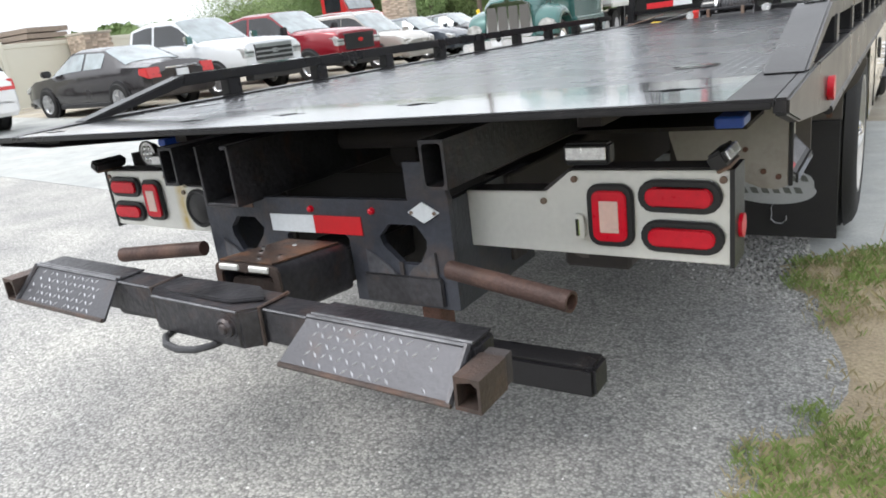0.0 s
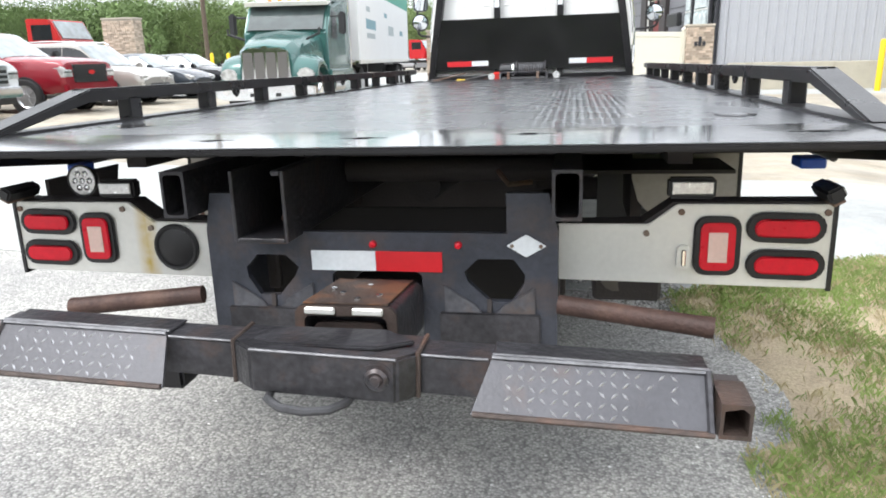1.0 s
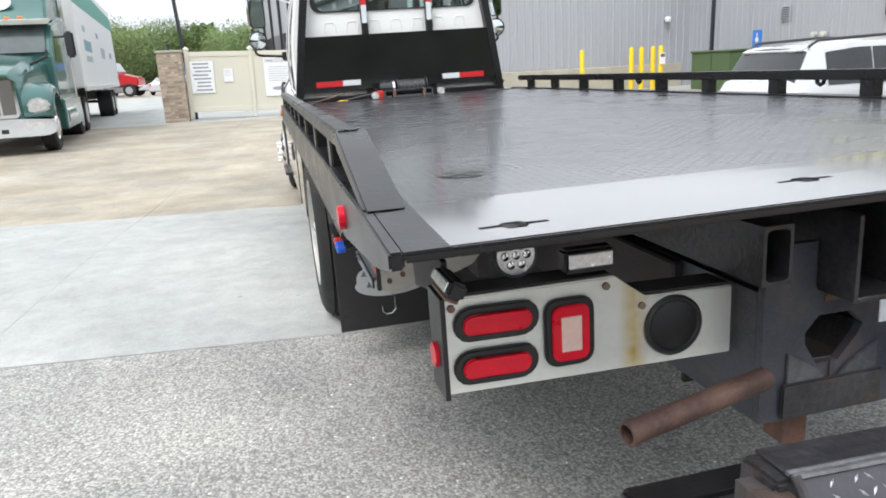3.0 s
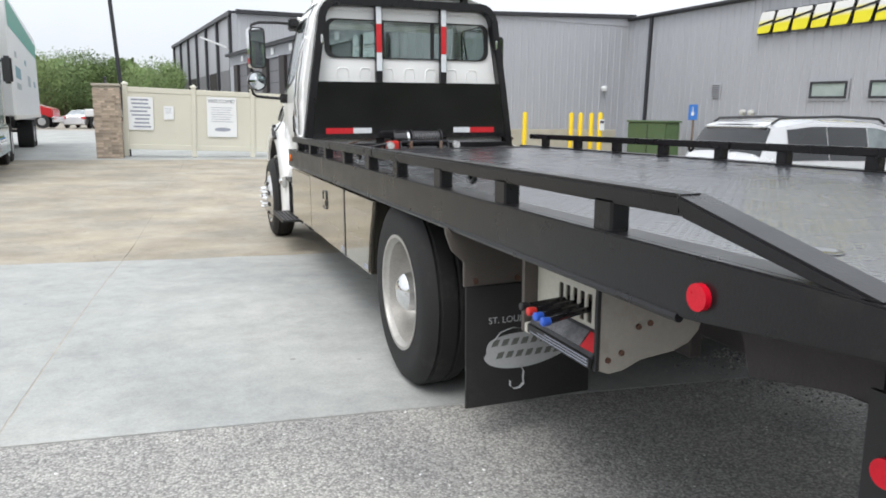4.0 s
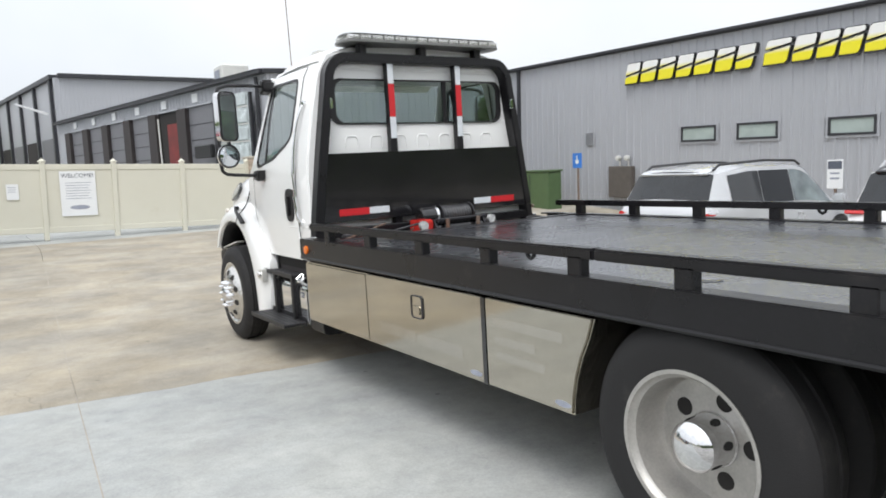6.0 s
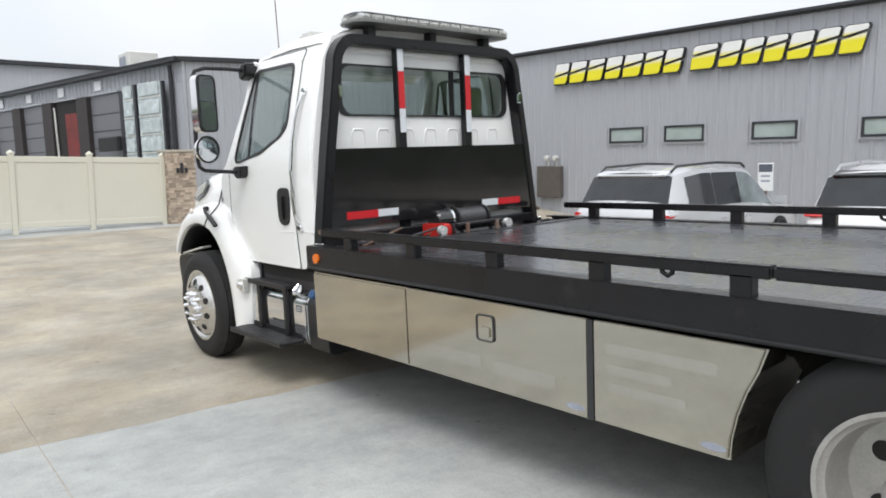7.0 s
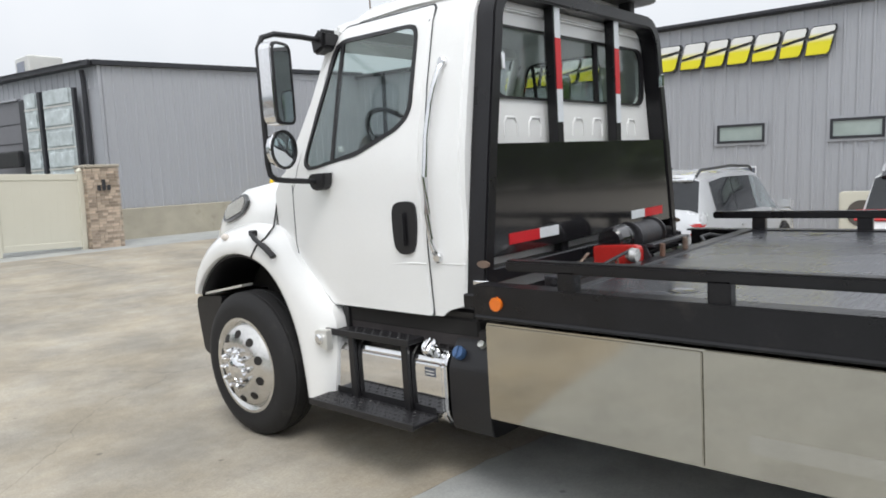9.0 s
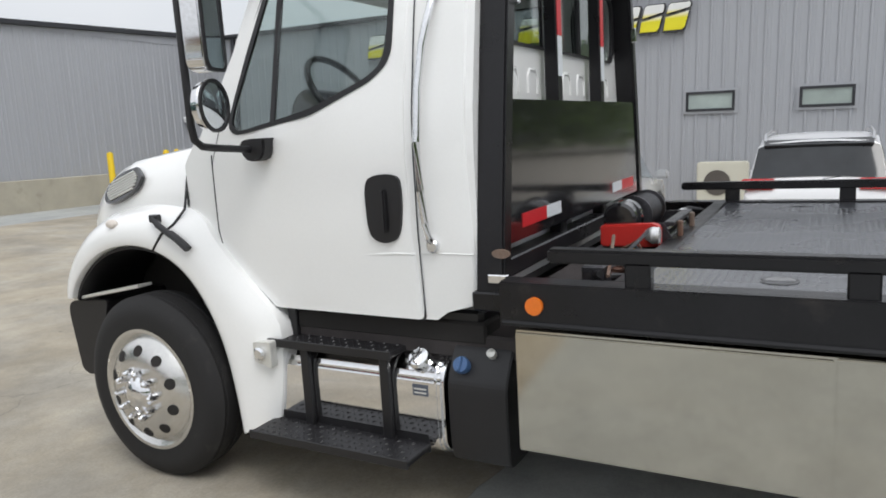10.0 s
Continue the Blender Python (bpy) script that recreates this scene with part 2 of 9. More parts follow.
SEAT = mat("cab_interior", (0.10, 0.098, 0.10), 0.8, 0, 0.2)
CONCRETE = mat("pale_concrete", (0.355, 0.364, 0.356), 0.85, 0, 0.12, 0.9, 0.10, 90, bump=0.15, bscale=160, stain=(0.29, 0.285, 0.275), stain_amount=0.22, stain_scale=0.75, island=0.02)
TANCONC = mat("old_tan_concrete", (0.325, 0.292, 0.243), 0.88, 0, 0.16, 0.8, 0.12, 70, bump=0.2, bscale=130, stain=(0.25, 0.225, 0.19), stain_amount=0.4, stain_scale=0.7, island=0.03)
def weather(m, low, crack, warm):
    """Broad blotches, small dark spots and hairline cracks over a slab material, in metres."""
    n, l = m.node_tree.nodes, m.node_tree.links
    b = n["Principled BSDF"]
    out = b.inputs["Base Color"].links[0].from_socket
    co = n.new("ShaderNodeTexCoord").outputs["Object"]
    def times(fac):
        nonlocal out
        mx = n.new("ShaderNodeMixRGB")
        mx.blend_type, mx.inputs[0].default_value = "MULTIPLY", 1.0
        l.new(out, mx.inputs[1]), l.new(fac, mx.inputs[2])
        out = mx.outputs[0]
    def span(socket, a, b_, lo, hi):
        mr = n.new("ShaderNodeMapRange")
        for k, v in zip(("From Min", "From Max", "To Min", "To Max"), (a, b_, lo, hi)):
            mr.inputs[k].default_value = v
        l.new(socket, mr.inputs["Value"])
        return mr.outputs[0]
    wide_tex = n.new("ShaderNodeTexNoise")
    wide_tex.inputs["Scale"].default_value, wide_tex.inputs["Detail"].default_value, wide_tex.inputs["Roughness"].default_value = 0.8, 10, 0.7
    l.new(co, wide_tex.inputs["Vector"])
    times(span(wide_tex.outputs["Fac"], 0.36, 0.60, low, 1.08))
    spots = n.new("ShaderNodeTexVoronoi")
    spots.inputs["Scale"].default_value = 2.6
    l.new(co, spots.inputs["Vector"])
    times(span(spots.outputs["Distance"], 0.03, 0.06, 0.62, 1.0))
    warp, add, net = n.new("ShaderNodeTexNoise"), n.new("ShaderNodeVectorMath"), n.new("ShaderNodeTexVoronoi")
    warp.inputs["Scale"].default_value, warp.inputs["Detail"].default_value = 1.1, 6
    add.operation = "MULTIPLY_ADD"
    add.inputs[1].default_value = (0.9, 0.9, 0.9)
    l.new(co, warp.inputs["Vector"]), l.new(warp.outputs["Color"], add.inputs[0]), l.new(co, add.inputs[2])
    net.feature, net.inputs["Scale"].default_value = "DISTANCE_TO_EDGE", 0.30
    l.new(add.outputs[0], net.inputs["Vector"])
    times(span(net.outputs["Distance"], 0.0005, 0.0028, crack, 1.0))
    grit = n.new("ShaderNodeTexNoise")
    grit.inputs["Scale"].default_value, grit.inputs["Detail"].default_value, grit.inputs["Roughness"].default_value = 5.0, 9, 0.78
    l.new(co, grit.inputs["Vector"])
    times(span(grit.outputs["Fac"], 0.38, 0.62, 0.90, 1.08))
    tint_tex, tint = n.new("ShaderNodeTexNoise"), n.new("ShaderNodeValToRGB")
    tint_tex.inputs["Scale"].default_value, tint_tex.inputs["Detail"].default_value, tint_tex.inputs["Roughness"].default_value = 0.9, 9, 0.7
    l.new(co, tint_tex.inputs["Vector"]), l.new(tint_tex.outputs["Fac"], tint.inputs[0])
    for el, at, c in zip(tint.color_ramp.elements, (0.40, 0.60), ((-0.02, 0.0, 0.01), (0.035, 0.005, -0.07))):
        el.position, el.color = at, (*[1 + warm * v for v in c], 1)
    times(tint.outputs[0])
    l.new(out, b.inputs["Base Color"])
weather(CONCRETE, 0.88, 0.94, 0.3)
weather(TANCONC, 0.86, 0.80, 1.0)
JOINT = mat("joint_dirt", (0.34, 0.31, 0.265), 0.95, 0, 0.25, 9)
GRAVEL = chips("chip_seal_gravel", [(0.25, 0.248, 0.243), (0.35, 0.346, 0.333), (0.43, 0.426, 0.412), (0.375, 0.37, 0.357), (0.56, 0.55, 0.525)], 0.0095)
STONE = mat("loose_stone", (0.33, 0.325, 0.315), 0.9, 0, 0.5, 40)
def by_piece(m, amount):
    """Each loose piece of a joined mesh a shade of its own."""
    n, l = m.node_tree.nodes, m.node_tree.links
    b = n["Principled BSDF"]
    src = b.inputs["Base Color"].links[0].from_socket
    geo, mr, mx = n.new("ShaderNodeNewGeometry"), n.new("ShaderNodeMapRange"), n.new("ShaderNodeMixRGB")
    mr.inputs["To Min"].default_value, mr.inputs["To Max"].default_value = 1 - amount, 1 + amount
    mx.blend_type, mx.inputs[0].default_value = "MULTIPLY", 1.0
    l.new(geo.outputs["Random Per Island"], mr.inputs["Value"]), l.new(src, mx.inputs[1]), l.new(mr.outputs[0], mx.inputs[2]), l.new(mx.outputs[0], b.inputs["Base Color"])
by_piece(STONE, 0.65)

DIRT = mat("dry_dirt", (0.37, 0.30, 0.205), 0.95, 0, 0.22, 5, 0.3, 90, bump=0.8, bscale=70, stain=(0.22, 0.21, 0.11), stain_amount=0.4, stain_scale=5)
GRASS = mat("grass_blade", (0.24, 0.325, 0.10), 0.7, 0, 0.35, 3, 0.1)
DRYGRASS = mat("dry_grass_blade", (0.42, 0.36, 0.21), 0.8, 0, 0.25, 5)
SIDING = mat("grey_metal_siding", (0.40, 0.41, 0.44), 0.45, 0.15, 0.03, 0.6, 0.02, 40, stretch=(1, 1, 0.15), stain=(0.33, 0.335, 0.35), stain_amount=0.06, stain_scale=1.5)
DARKTRIM = mat("dark_metal_trim", (0.035, 0.036, 0.042), 0.45, 0.2, 0.1)
VINYL = mat("cream_vinyl", (0.62, 0.60, 0.51), 0.45, 0, 0.03, 0.7, 0.02, stain=(0.52, 0.48, 0.38), stain_amount=0.05, stain_scale=1.2)
BRICK = mat("tan_brick", (0.45, 0.365, 0.29), 0.9, 0, 0.15, 12, 0.12, 90, bump=0.5, bscale=90, island=0.38)
MORTAR = mat("mortar", (0.42, 0.38, 0.32), 0.95, 0, 0.1, 12, bump=0.3)
YELLOW = mat("yellow_bollard_paint", (0.80, 0.55, 0.015), 0.45, 0, 0.06, 4, stain=(0.5, 0.35, 0.03), stain_amount=0.05)
SIGNWHITE = mat("sign_white", (0.78, 0.79, 0.80), 0.45, 0, 0.02, 3)
INK = mat("sign_ink", (0.09, 0.10, 0.13), 0.6)
GREYINK = mat("sign_grey_ink", (0.30, 0.32, 0.38), 0.6)
SIGNBLUE = mat("sign_blue", (0.03, 0.17, 0.55), 0.45)
GREENBOX = mat("green_transformer_paint", (0.075, 0.125, 0.055), 0.5, 0, 0.1, 4)
DOORGREY = mat("rollup_door", (0.17, 0.17, 0.185), 0.5, 0.1, 0.06)
WINPANE = mat("frosted_pane", (0.36, 0.42, 0.40), 0.08, 0, 0.12, 2.5, coat=0.8)
BARK = mat("tree_bark", (0.10, 0.075, 0.055), 0.95, 0, 0.25, 9, bump=0.6, bscale=40)
LEAF = mat("tree_leaf", (0.14, 0.195, 0.066), 0.75, 0, 0.45, 0.6, 0.2, 6)
LEAFDARK = mat("tree_leaf_dark", (0.135, 0.20, 0.07), 0.75, 0, 0.45, 0.5, 0.2, 6)


# ---- mesh helpers ----
def box(bm, x0, x1, y0, y1, z0, z1, bevel=0.0, seg=1):
    vs = [bm.verts.new((x, y, z)) for x in (x0, x1) for y in (y0, y1) for z in (z0, z1)]
    fs = [bm.faces.new([vs[i] for i in f]) for f in ((0, 1, 3, 2), (4, 6, 7, 5), (0, 4, 5, 1), (2, 3, 7, 6), (0, 2, 6, 4), (1, 5, 7, 3))]
    if bevel:
        es = list({e for f in fs for e in f.edges})
        bmesh.ops.bevel(bm, geom=es, offset=bevel, segments=seg, affect="EDGES", clamp_overlap=True)
    return bm


def prism(bm, pts, axis, a, b, bevel=0.0):
    """A polygon pts in the two other axes, pushed from a to b along the axis."""
    def at(p, v):
        return (v, p[0], p[1]) if axis == "x" else (p[0], v, p[1]) if axis == "y" else (p[0], p[1], v)
    lo, hi = [bm.verts.new(at(p, a)) for p in pts], [bm.verts.new(at(p, b)) for p in pts]
    k = len(pts)
    fs = [bm.faces.new(lo), bm.faces.new(hi[::-1])] + [bm.faces.new((lo[i], hi[i], hi[(i + 1) % k], lo[(i + 1) % k])) for i in range(k)]
    bmesh.ops.recalc_face_normals(bm, faces=fs)
    if bevel:
        bmesh.ops.bevel(bm, geom=list({e for f in fs for e in f.edges}), offset=bevel, segments=2, affect="EDGES", clamp_overlap=True)
    return bm


def rounded(x0, x1, z0, z1, r, n=5):
    """A rounded rectangle as a polygon."""
    pts = []
    for cx, cz, a0 in ((x1 - r, z1 - r, 0), (x0 + r, z1 - r, 90), (x0 + r, z0 + r, 180), (x1 - r, z0 + r, 270)):
        pts += [(cx + r * math.cos(radians(a0 + 90 * i / n)), cz + r * math.sin(radians(a0 + 90 * i / n))) for i in range(n + 1)]
    return pts


def tube(bm, pts, r, n=10, closed=False, cap=True, flat=1.0):
    """A round bar along the points."""
    pts = [Vector(p) for p in pts]
    rings, prev = [], None
    for i, p in enumerate(pts):
        a, b = pts[i - 1] if i or closed else p, pts[(i + 1) % len(pts)] if i < len(pts) - 1 or closed else p
        d = (b - a).normalized()
        side = d.cross(Vector((0, 0, 1)))
        if side.length < 0.05:
            side = d.cross(Vector((1, 0, 0)))
        if prev and side.dot(prev) < 0:
            side = -side
        side.normalize()
        prev = side
        up = side.cross(d)
        rings.append([bm.verts.new(p + r * (math.cos(t) * side + flat * math.sin(t) * up)) for t in (2 * math.pi * k / n for k in range(n))])
    pairs = list(zip(rings, rings[1:])) + ([(rings[-1], rings[0])] if closed else [])
    fs = [bm.faces.new((p[k], p[(k + 1) % n], q[(k + 1) % n], q[k])) for p, q in pairs for k in range(n)]
    if cap and not closed:
        fs += [bm.faces.new(rings[0][::-1]), bm.faces.new(rings[-1])]
    bmesh.ops.recalc_face_normals(bm, faces=fs)
    return bm


def lathe(bm, prof, centre, axis="x", n=32, cap=True):
    """Turn (offset along the axis, radius) pairs round the axis."""
    cx, cy, cz = centre
    rings = []
    for o, r in prof:
        ring = []
        for k in range(n):
            a = 2 * math.pi * k / n
            c, s = r * math.cos(a), r * math.sin(a)
            ring.append(bm.verts.new((cx + o, cy + c, cz + s) if axis == "x" else (cx + c, cy + o, cz + s) if axis == "y" else (cx + c, cy + s, cz + o)))
        rings.append(ring)
    fs = [bm.faces.new((p[k], p[(k + 1) % n], q[(k + 1) % n], q[k])) for p, q in zip(rings, rings[1:]) for k in range(n)]
    for ring, o in ((rings[0], prof[0]), (rings[-1], prof[-1])):
        if cap and o[1] > 1e-4:
            fs.append(bm.faces.new(ring))
    bmesh.ops.recalc_face_normals(bm, faces=fs)
    return bm


def disc(bm, c, axis, r, a, b, n=24):
    return lathe(bm, [(a, r), (b, r)], c, axis, n)


def B():
    return bmesh.new()


def finish(name, bm, material, smooth=True):
    me = bpy.data.meshes.new(name)
    bm.normal_update()
    if smooth:
        for f in bm.faces:
            f.smooth = True
        for e in bm.edges:
            if len(e.link_faces) == 2 and e.calc_face_angle(0) > radians(32):
                e.smooth = False
    bm.to_mesh(me)
    bm.free()
    me.materials.append(material)
    return me


def part(name, bm, material, parent=None, label="", smooth=True):
    ob = new(name, finish(name, bm, material, smooth))
    ob.parent = parent
    if label:
        ob["label"] = label
    return ob


def thing(name, label, category, group="", m=None, kind=""):
    ob = new(name)
    ob.empty_display_size = 0.2
    if m is not None:
        ob.matrix_basis = m
    return tagged(ob, label, category, group, kind)


def solo(name, bm, material, label, category="", group="", kind="", m=None, smooth=True):
    ob = new(name, finish(name, bm, material, smooth))
    if m is not None:
        ob.matrix_basis = m
    return tagged(ob, label, category, group, kind)


def height(x, y):
    """The lie of the ground: it climbs gently to the west and dips to the parking bays in the east."""
    def ease(a, b, v):
        t = min(1, max(0, (v - a) / (b - a)))
        return t * t * (3 - 2 * t)
    dip = 0.085 * ease(4.6, 7.6, y) * (1 - ease(9, 15, y)) * (1 - ease(4, 8, abs(x)))
    return 0.0115 * max(0, min(25, -x - 3)) - 0.43 * ease(3.0, 6.5, x) * (1 - ease(15, 20, y)) - dip + 0.018 * ease(0.8, 2.2, y) * (1 - ease(3.6, 5.4, y)) * (1 - ease(3, 5, abs(x)))


def soften(pts, times=2):
    """Corner-cutting on an open line; its ends stay."""
    for _ in range(times):
        out = [pts[0]]
        for a, b in zip(pts, pts[1:]):
            out += [(0.75 * a[0] + 0.25 * b[0], 0.75 * a[1] + 0.25 * b[1]), (0.25 * a[0] + 0.75 * b[0], 0.25 * a[1] + 0.75 * b[1])]
        pts = out + [pts[-1]]
    return pts



def corners(poly, r, n=4):
    """A closed outline with its corners rounded to radius r."""
    out = []
    for i, b in enumerate(poly):
        a, c = poly[i - 1], poly[(i + 1) % len(poly)]
        la, lc = math.dist(a, b), math.dist(b, c)
        ka, kc = min(r, 0.45 * la) / la, min(r, 0.45 * lc) / lc
        p = (b[0] + ka * (a[0] - b[0]), b[1] + ka * (a[1] - b[1]))
        q = (b[0] + kc * (c[0] - b[0]), b[1] + kc * (c[1] - b[1]))
        for k in range(n + 1):
            t = k / n
            out.append(tuple((1 - t) ** 2 * p[j] + 2 * t * (1 - t) * b[j] + t * t * q[j] for j in (0, 1)))
    return out


def along(pts, n):
    """n even steps on a softened line."""
    pts = soften(pts)
    run = [0.0]
    for a, b in zip(pts, pts[1:]):
        run.append(run[-1] + math.dist(a, b))
    at = [run[-1] * i / (n - 1) for i in range(n)]
    return [(float(np.interp(u, run, [p[0] for p in pts])), float(np.interp(u, run, [p[1] for p in pts]))) for u in at]


def grow(poly, d):
    c = (sum(p[0] for p in poly) / len(poly), sum(p[1] for p in poly) / len(poly))
    return [(p[0] + d * (p[0] - c[0]) / max(0.05, math.dist(p, c)), p[1] + d * (p[1] - c[1]) / max(0.05, math.dist(p, c))) for p in poly]


# ---- ground ----
def sheet(xs, ys, dz=0.0, skew=0.0):
    bm = B()
    grid = [[bm.verts.new((x, y + skew * x, height(x, y + skew * x) + dz)) for y in ys] for x in xs]
    for i in range(len(xs) - 1):
        for j in range(len(ys) - 1):
            bm.faces.new((grid[i][j], grid[i + 1][j], grid[i + 1][j + 1], grid[i][j + 1]))
    return bm


far = [-900, -400, -150, -80, -43, -30, -20, -16] + list(range(-14, 3)) + [2.5 + 0.5 * i for i in range(10)] + list(range(8, 21)) + [40, 80, 150, 400, 900]
fary = [-900, -300, -80, -30, -12, -6, -3] + list(range(-1, 27)) + [30, 45, 80, 160, 400, 900]
solo("ground", sheet(far, fary, -0.034), JOINT, "dirt-filled joints and earth beneath the paving", "ground", kind="structure", smooth=False)

# ---- the tow truck ----
def inside(p, poly):
    hit = False
    for i in range(len(poly)):
        a, b = poly[i - 1], poly[i]
        if (a[1] > p[1]) != (b[1] > p[1]) and p[0] < (b[0] - a[0]) * (p[1] - a[1]) / (b[1] - a[1]) + a[0]:
            hit = not hit
    return hit


def solid_faces(vs, fs, outer, holes):
    """The triangles that lie within the outline and in none of the holes."""
    keep = []
    for f in fs:
        c = (sum(vs[i][0] for i in f) / len(f), sum(vs[i][1] for i in f) / len(f))
        if inside(c, outer) and not any(inside(c, h) for h in holes):
            keep.append(f)
    return keep


def pierced(bm, outer, holes, axis, a, b):
    """A plate with real holes: outer and holes are polygons in the two other axes."""
    from mathutils.geometry import delaunay_2d_cdt
    loops = [outer, *holes]
    pts, edges = [], []
    for loop in loops:
        k = len(pts)
        pts += [Vector(p) for p in loop]
        edges += [(k + i, k + (i + 1) % len(loop)) for i in range(len(loop))]
    vs, es, fs, *_ = delaunay_2d_cdt(pts, edges, [], 0, 1e-6)
    fs = solid_faces(vs, fs, outer, holes)

    def at(p, v):
        return (v, p[0], p[1]) if axis == "x" else (p[0], v, p[1]) if axis == "y" else (p[0], p[1], v)
    lo, hi = [bm.verts.new(at(p, a)) for p in vs], [bm.verts.new(at(p, b)) for p in vs]
    made, count = [], {}
    for f in fs:
        made += [bm.faces.new([lo[i] for i in f]), bm.faces.new([hi[i] for i in reversed(f)])]
        for i in range(len(f)):
            e = tuple(sorted((f[i], f[(i + 1) % len(f)])))
            count[e] = count.get(e, 0) + 1
    for (i, j), c in count.items():
        if c == 1:
            made.append(bm.faces.new((lo[i], lo[j], hi[j], hi[i])))
    bmesh.ops.recalc_face_normals(bm, faces=made)
    bmesh.ops.delete(bm, geom=[v for v in bm.verts if not v.link_faces], context="VERTS")
    return bm


TRUCK = thing("tow_truck", "white-cabbed flatbed tow truck with black deck, parked", "tow truck", m=pose(0.0145, 0, 0, -0.43, -0.77, 0))
DECKZ = 1.066

# deck surface with keyhole slots through the tail
deck = part("deck", box(B(), -1.13, 1.13, 0.06, 5.45, DECKZ - 0.012, DECKZ), DECK, TRUCK, "dark steel deck with a raised tread", smooth=False)
lug_v, lug_f = [], []
for i in range(int(2.22 / 0.026)):
    for j in range(int(5.34 / 0.026)):
        cx, cy = -1.10 + 0.026 * i, 0.085 + 0.026 * j
        a = radians(45 if (i + j) % 2 else -45)
        c, sn = math.cos(a), math.sin(a)
        k = len(lug_v)
        for u, v in ((0.009, 0), (0, 0.0034), (-0.009, 0), (0, -0.0034)):
            lug_v.append((cx + c * u - sn * v, cy + sn * u + c * v, DECKZ + 0.0001))
        lug_v.append((cx, cy, DECKZ + 0.0008))
        lug_f += [(k, k + 1, k + 4), (k + 1, k + 2, k + 4), (k + 2, k + 3, k + 4), (k + 3, k, k + 4)]
lug_me = bpy.data.meshes.new("deck_tread")
lug_me.from_pydata(lug_v, [], lug_f)
lug_me.materials.append(DECK)
lug_ob = new("deck_tread", lug_me)
lug_ob.parent = deck
lug_ob["kind"] = "stuff"
SLOTS = [(-1.0, -0.19), (-0.39, -0.12), (-0.005, -0.11), (0.385, -0.07), (1.0, -0.1)]
slot_loops = [[(x - 0.06, y - 0.007), (x - 0.024, y - 0.008), (x - 0.014, y - 0.024), (x + 0.014, y - 0.024), (x + 0.024, y - 0.008), (x + 0.06, y - 0.007), (x + 0.06, y + 0.006), (x + 0.024, y + 0.008), (x + 0.014, y + 0.02), (x - 0.014, y + 0.02), (x - 0.024, y + 0.008), (x - 0.06, y + 0.006)] for x, y in SLOTS]
tail = pierced(B(), [(-1.13, -0.268), (1.13, -0.268), (1.13, 0.06), (-1.13, 0.06)], slot_loops, "z", DECKZ - 0.012, DECKZ + 0.001)
for v in tail.verts:
    v.co.z -= max(0, -0.02 - v.co.y) * 0.018
TAILBLACK = mat("worn_tail_plate", (0.12, 0.124, 0.135), 0.20, 0.7, 0.2, 4, 0.08, 50, bump=0.03, bscale=50, stain=(0.10, 0.10, 0.11), stain_amount=0.1, stain_scale=3, rvar=0.1)
sheen(TAILBLACK, 1.0, 0.10, 1.8)
part("tail_plate", tail, TAILBLACK, TRUCK, "smooth black tail plate with tie-down slots", smooth=False)
# dark plates under the slots give them their shade
for x, y in SLOTS:
    part("slot_pocket", box(B(), x - 0.07, x + 0.07, y - 0.035, y + 0.03, DECKZ - 0.035, DECKZ - 0.026), DARKHOLE, TRUCK)
part("tail_lip", box(B(), -1.20, 1.20, -0.280, -0.2685, DECKZ - 0.020, DECKZ - 0.0045, 0.004, 2), BLACK, TRUCK)

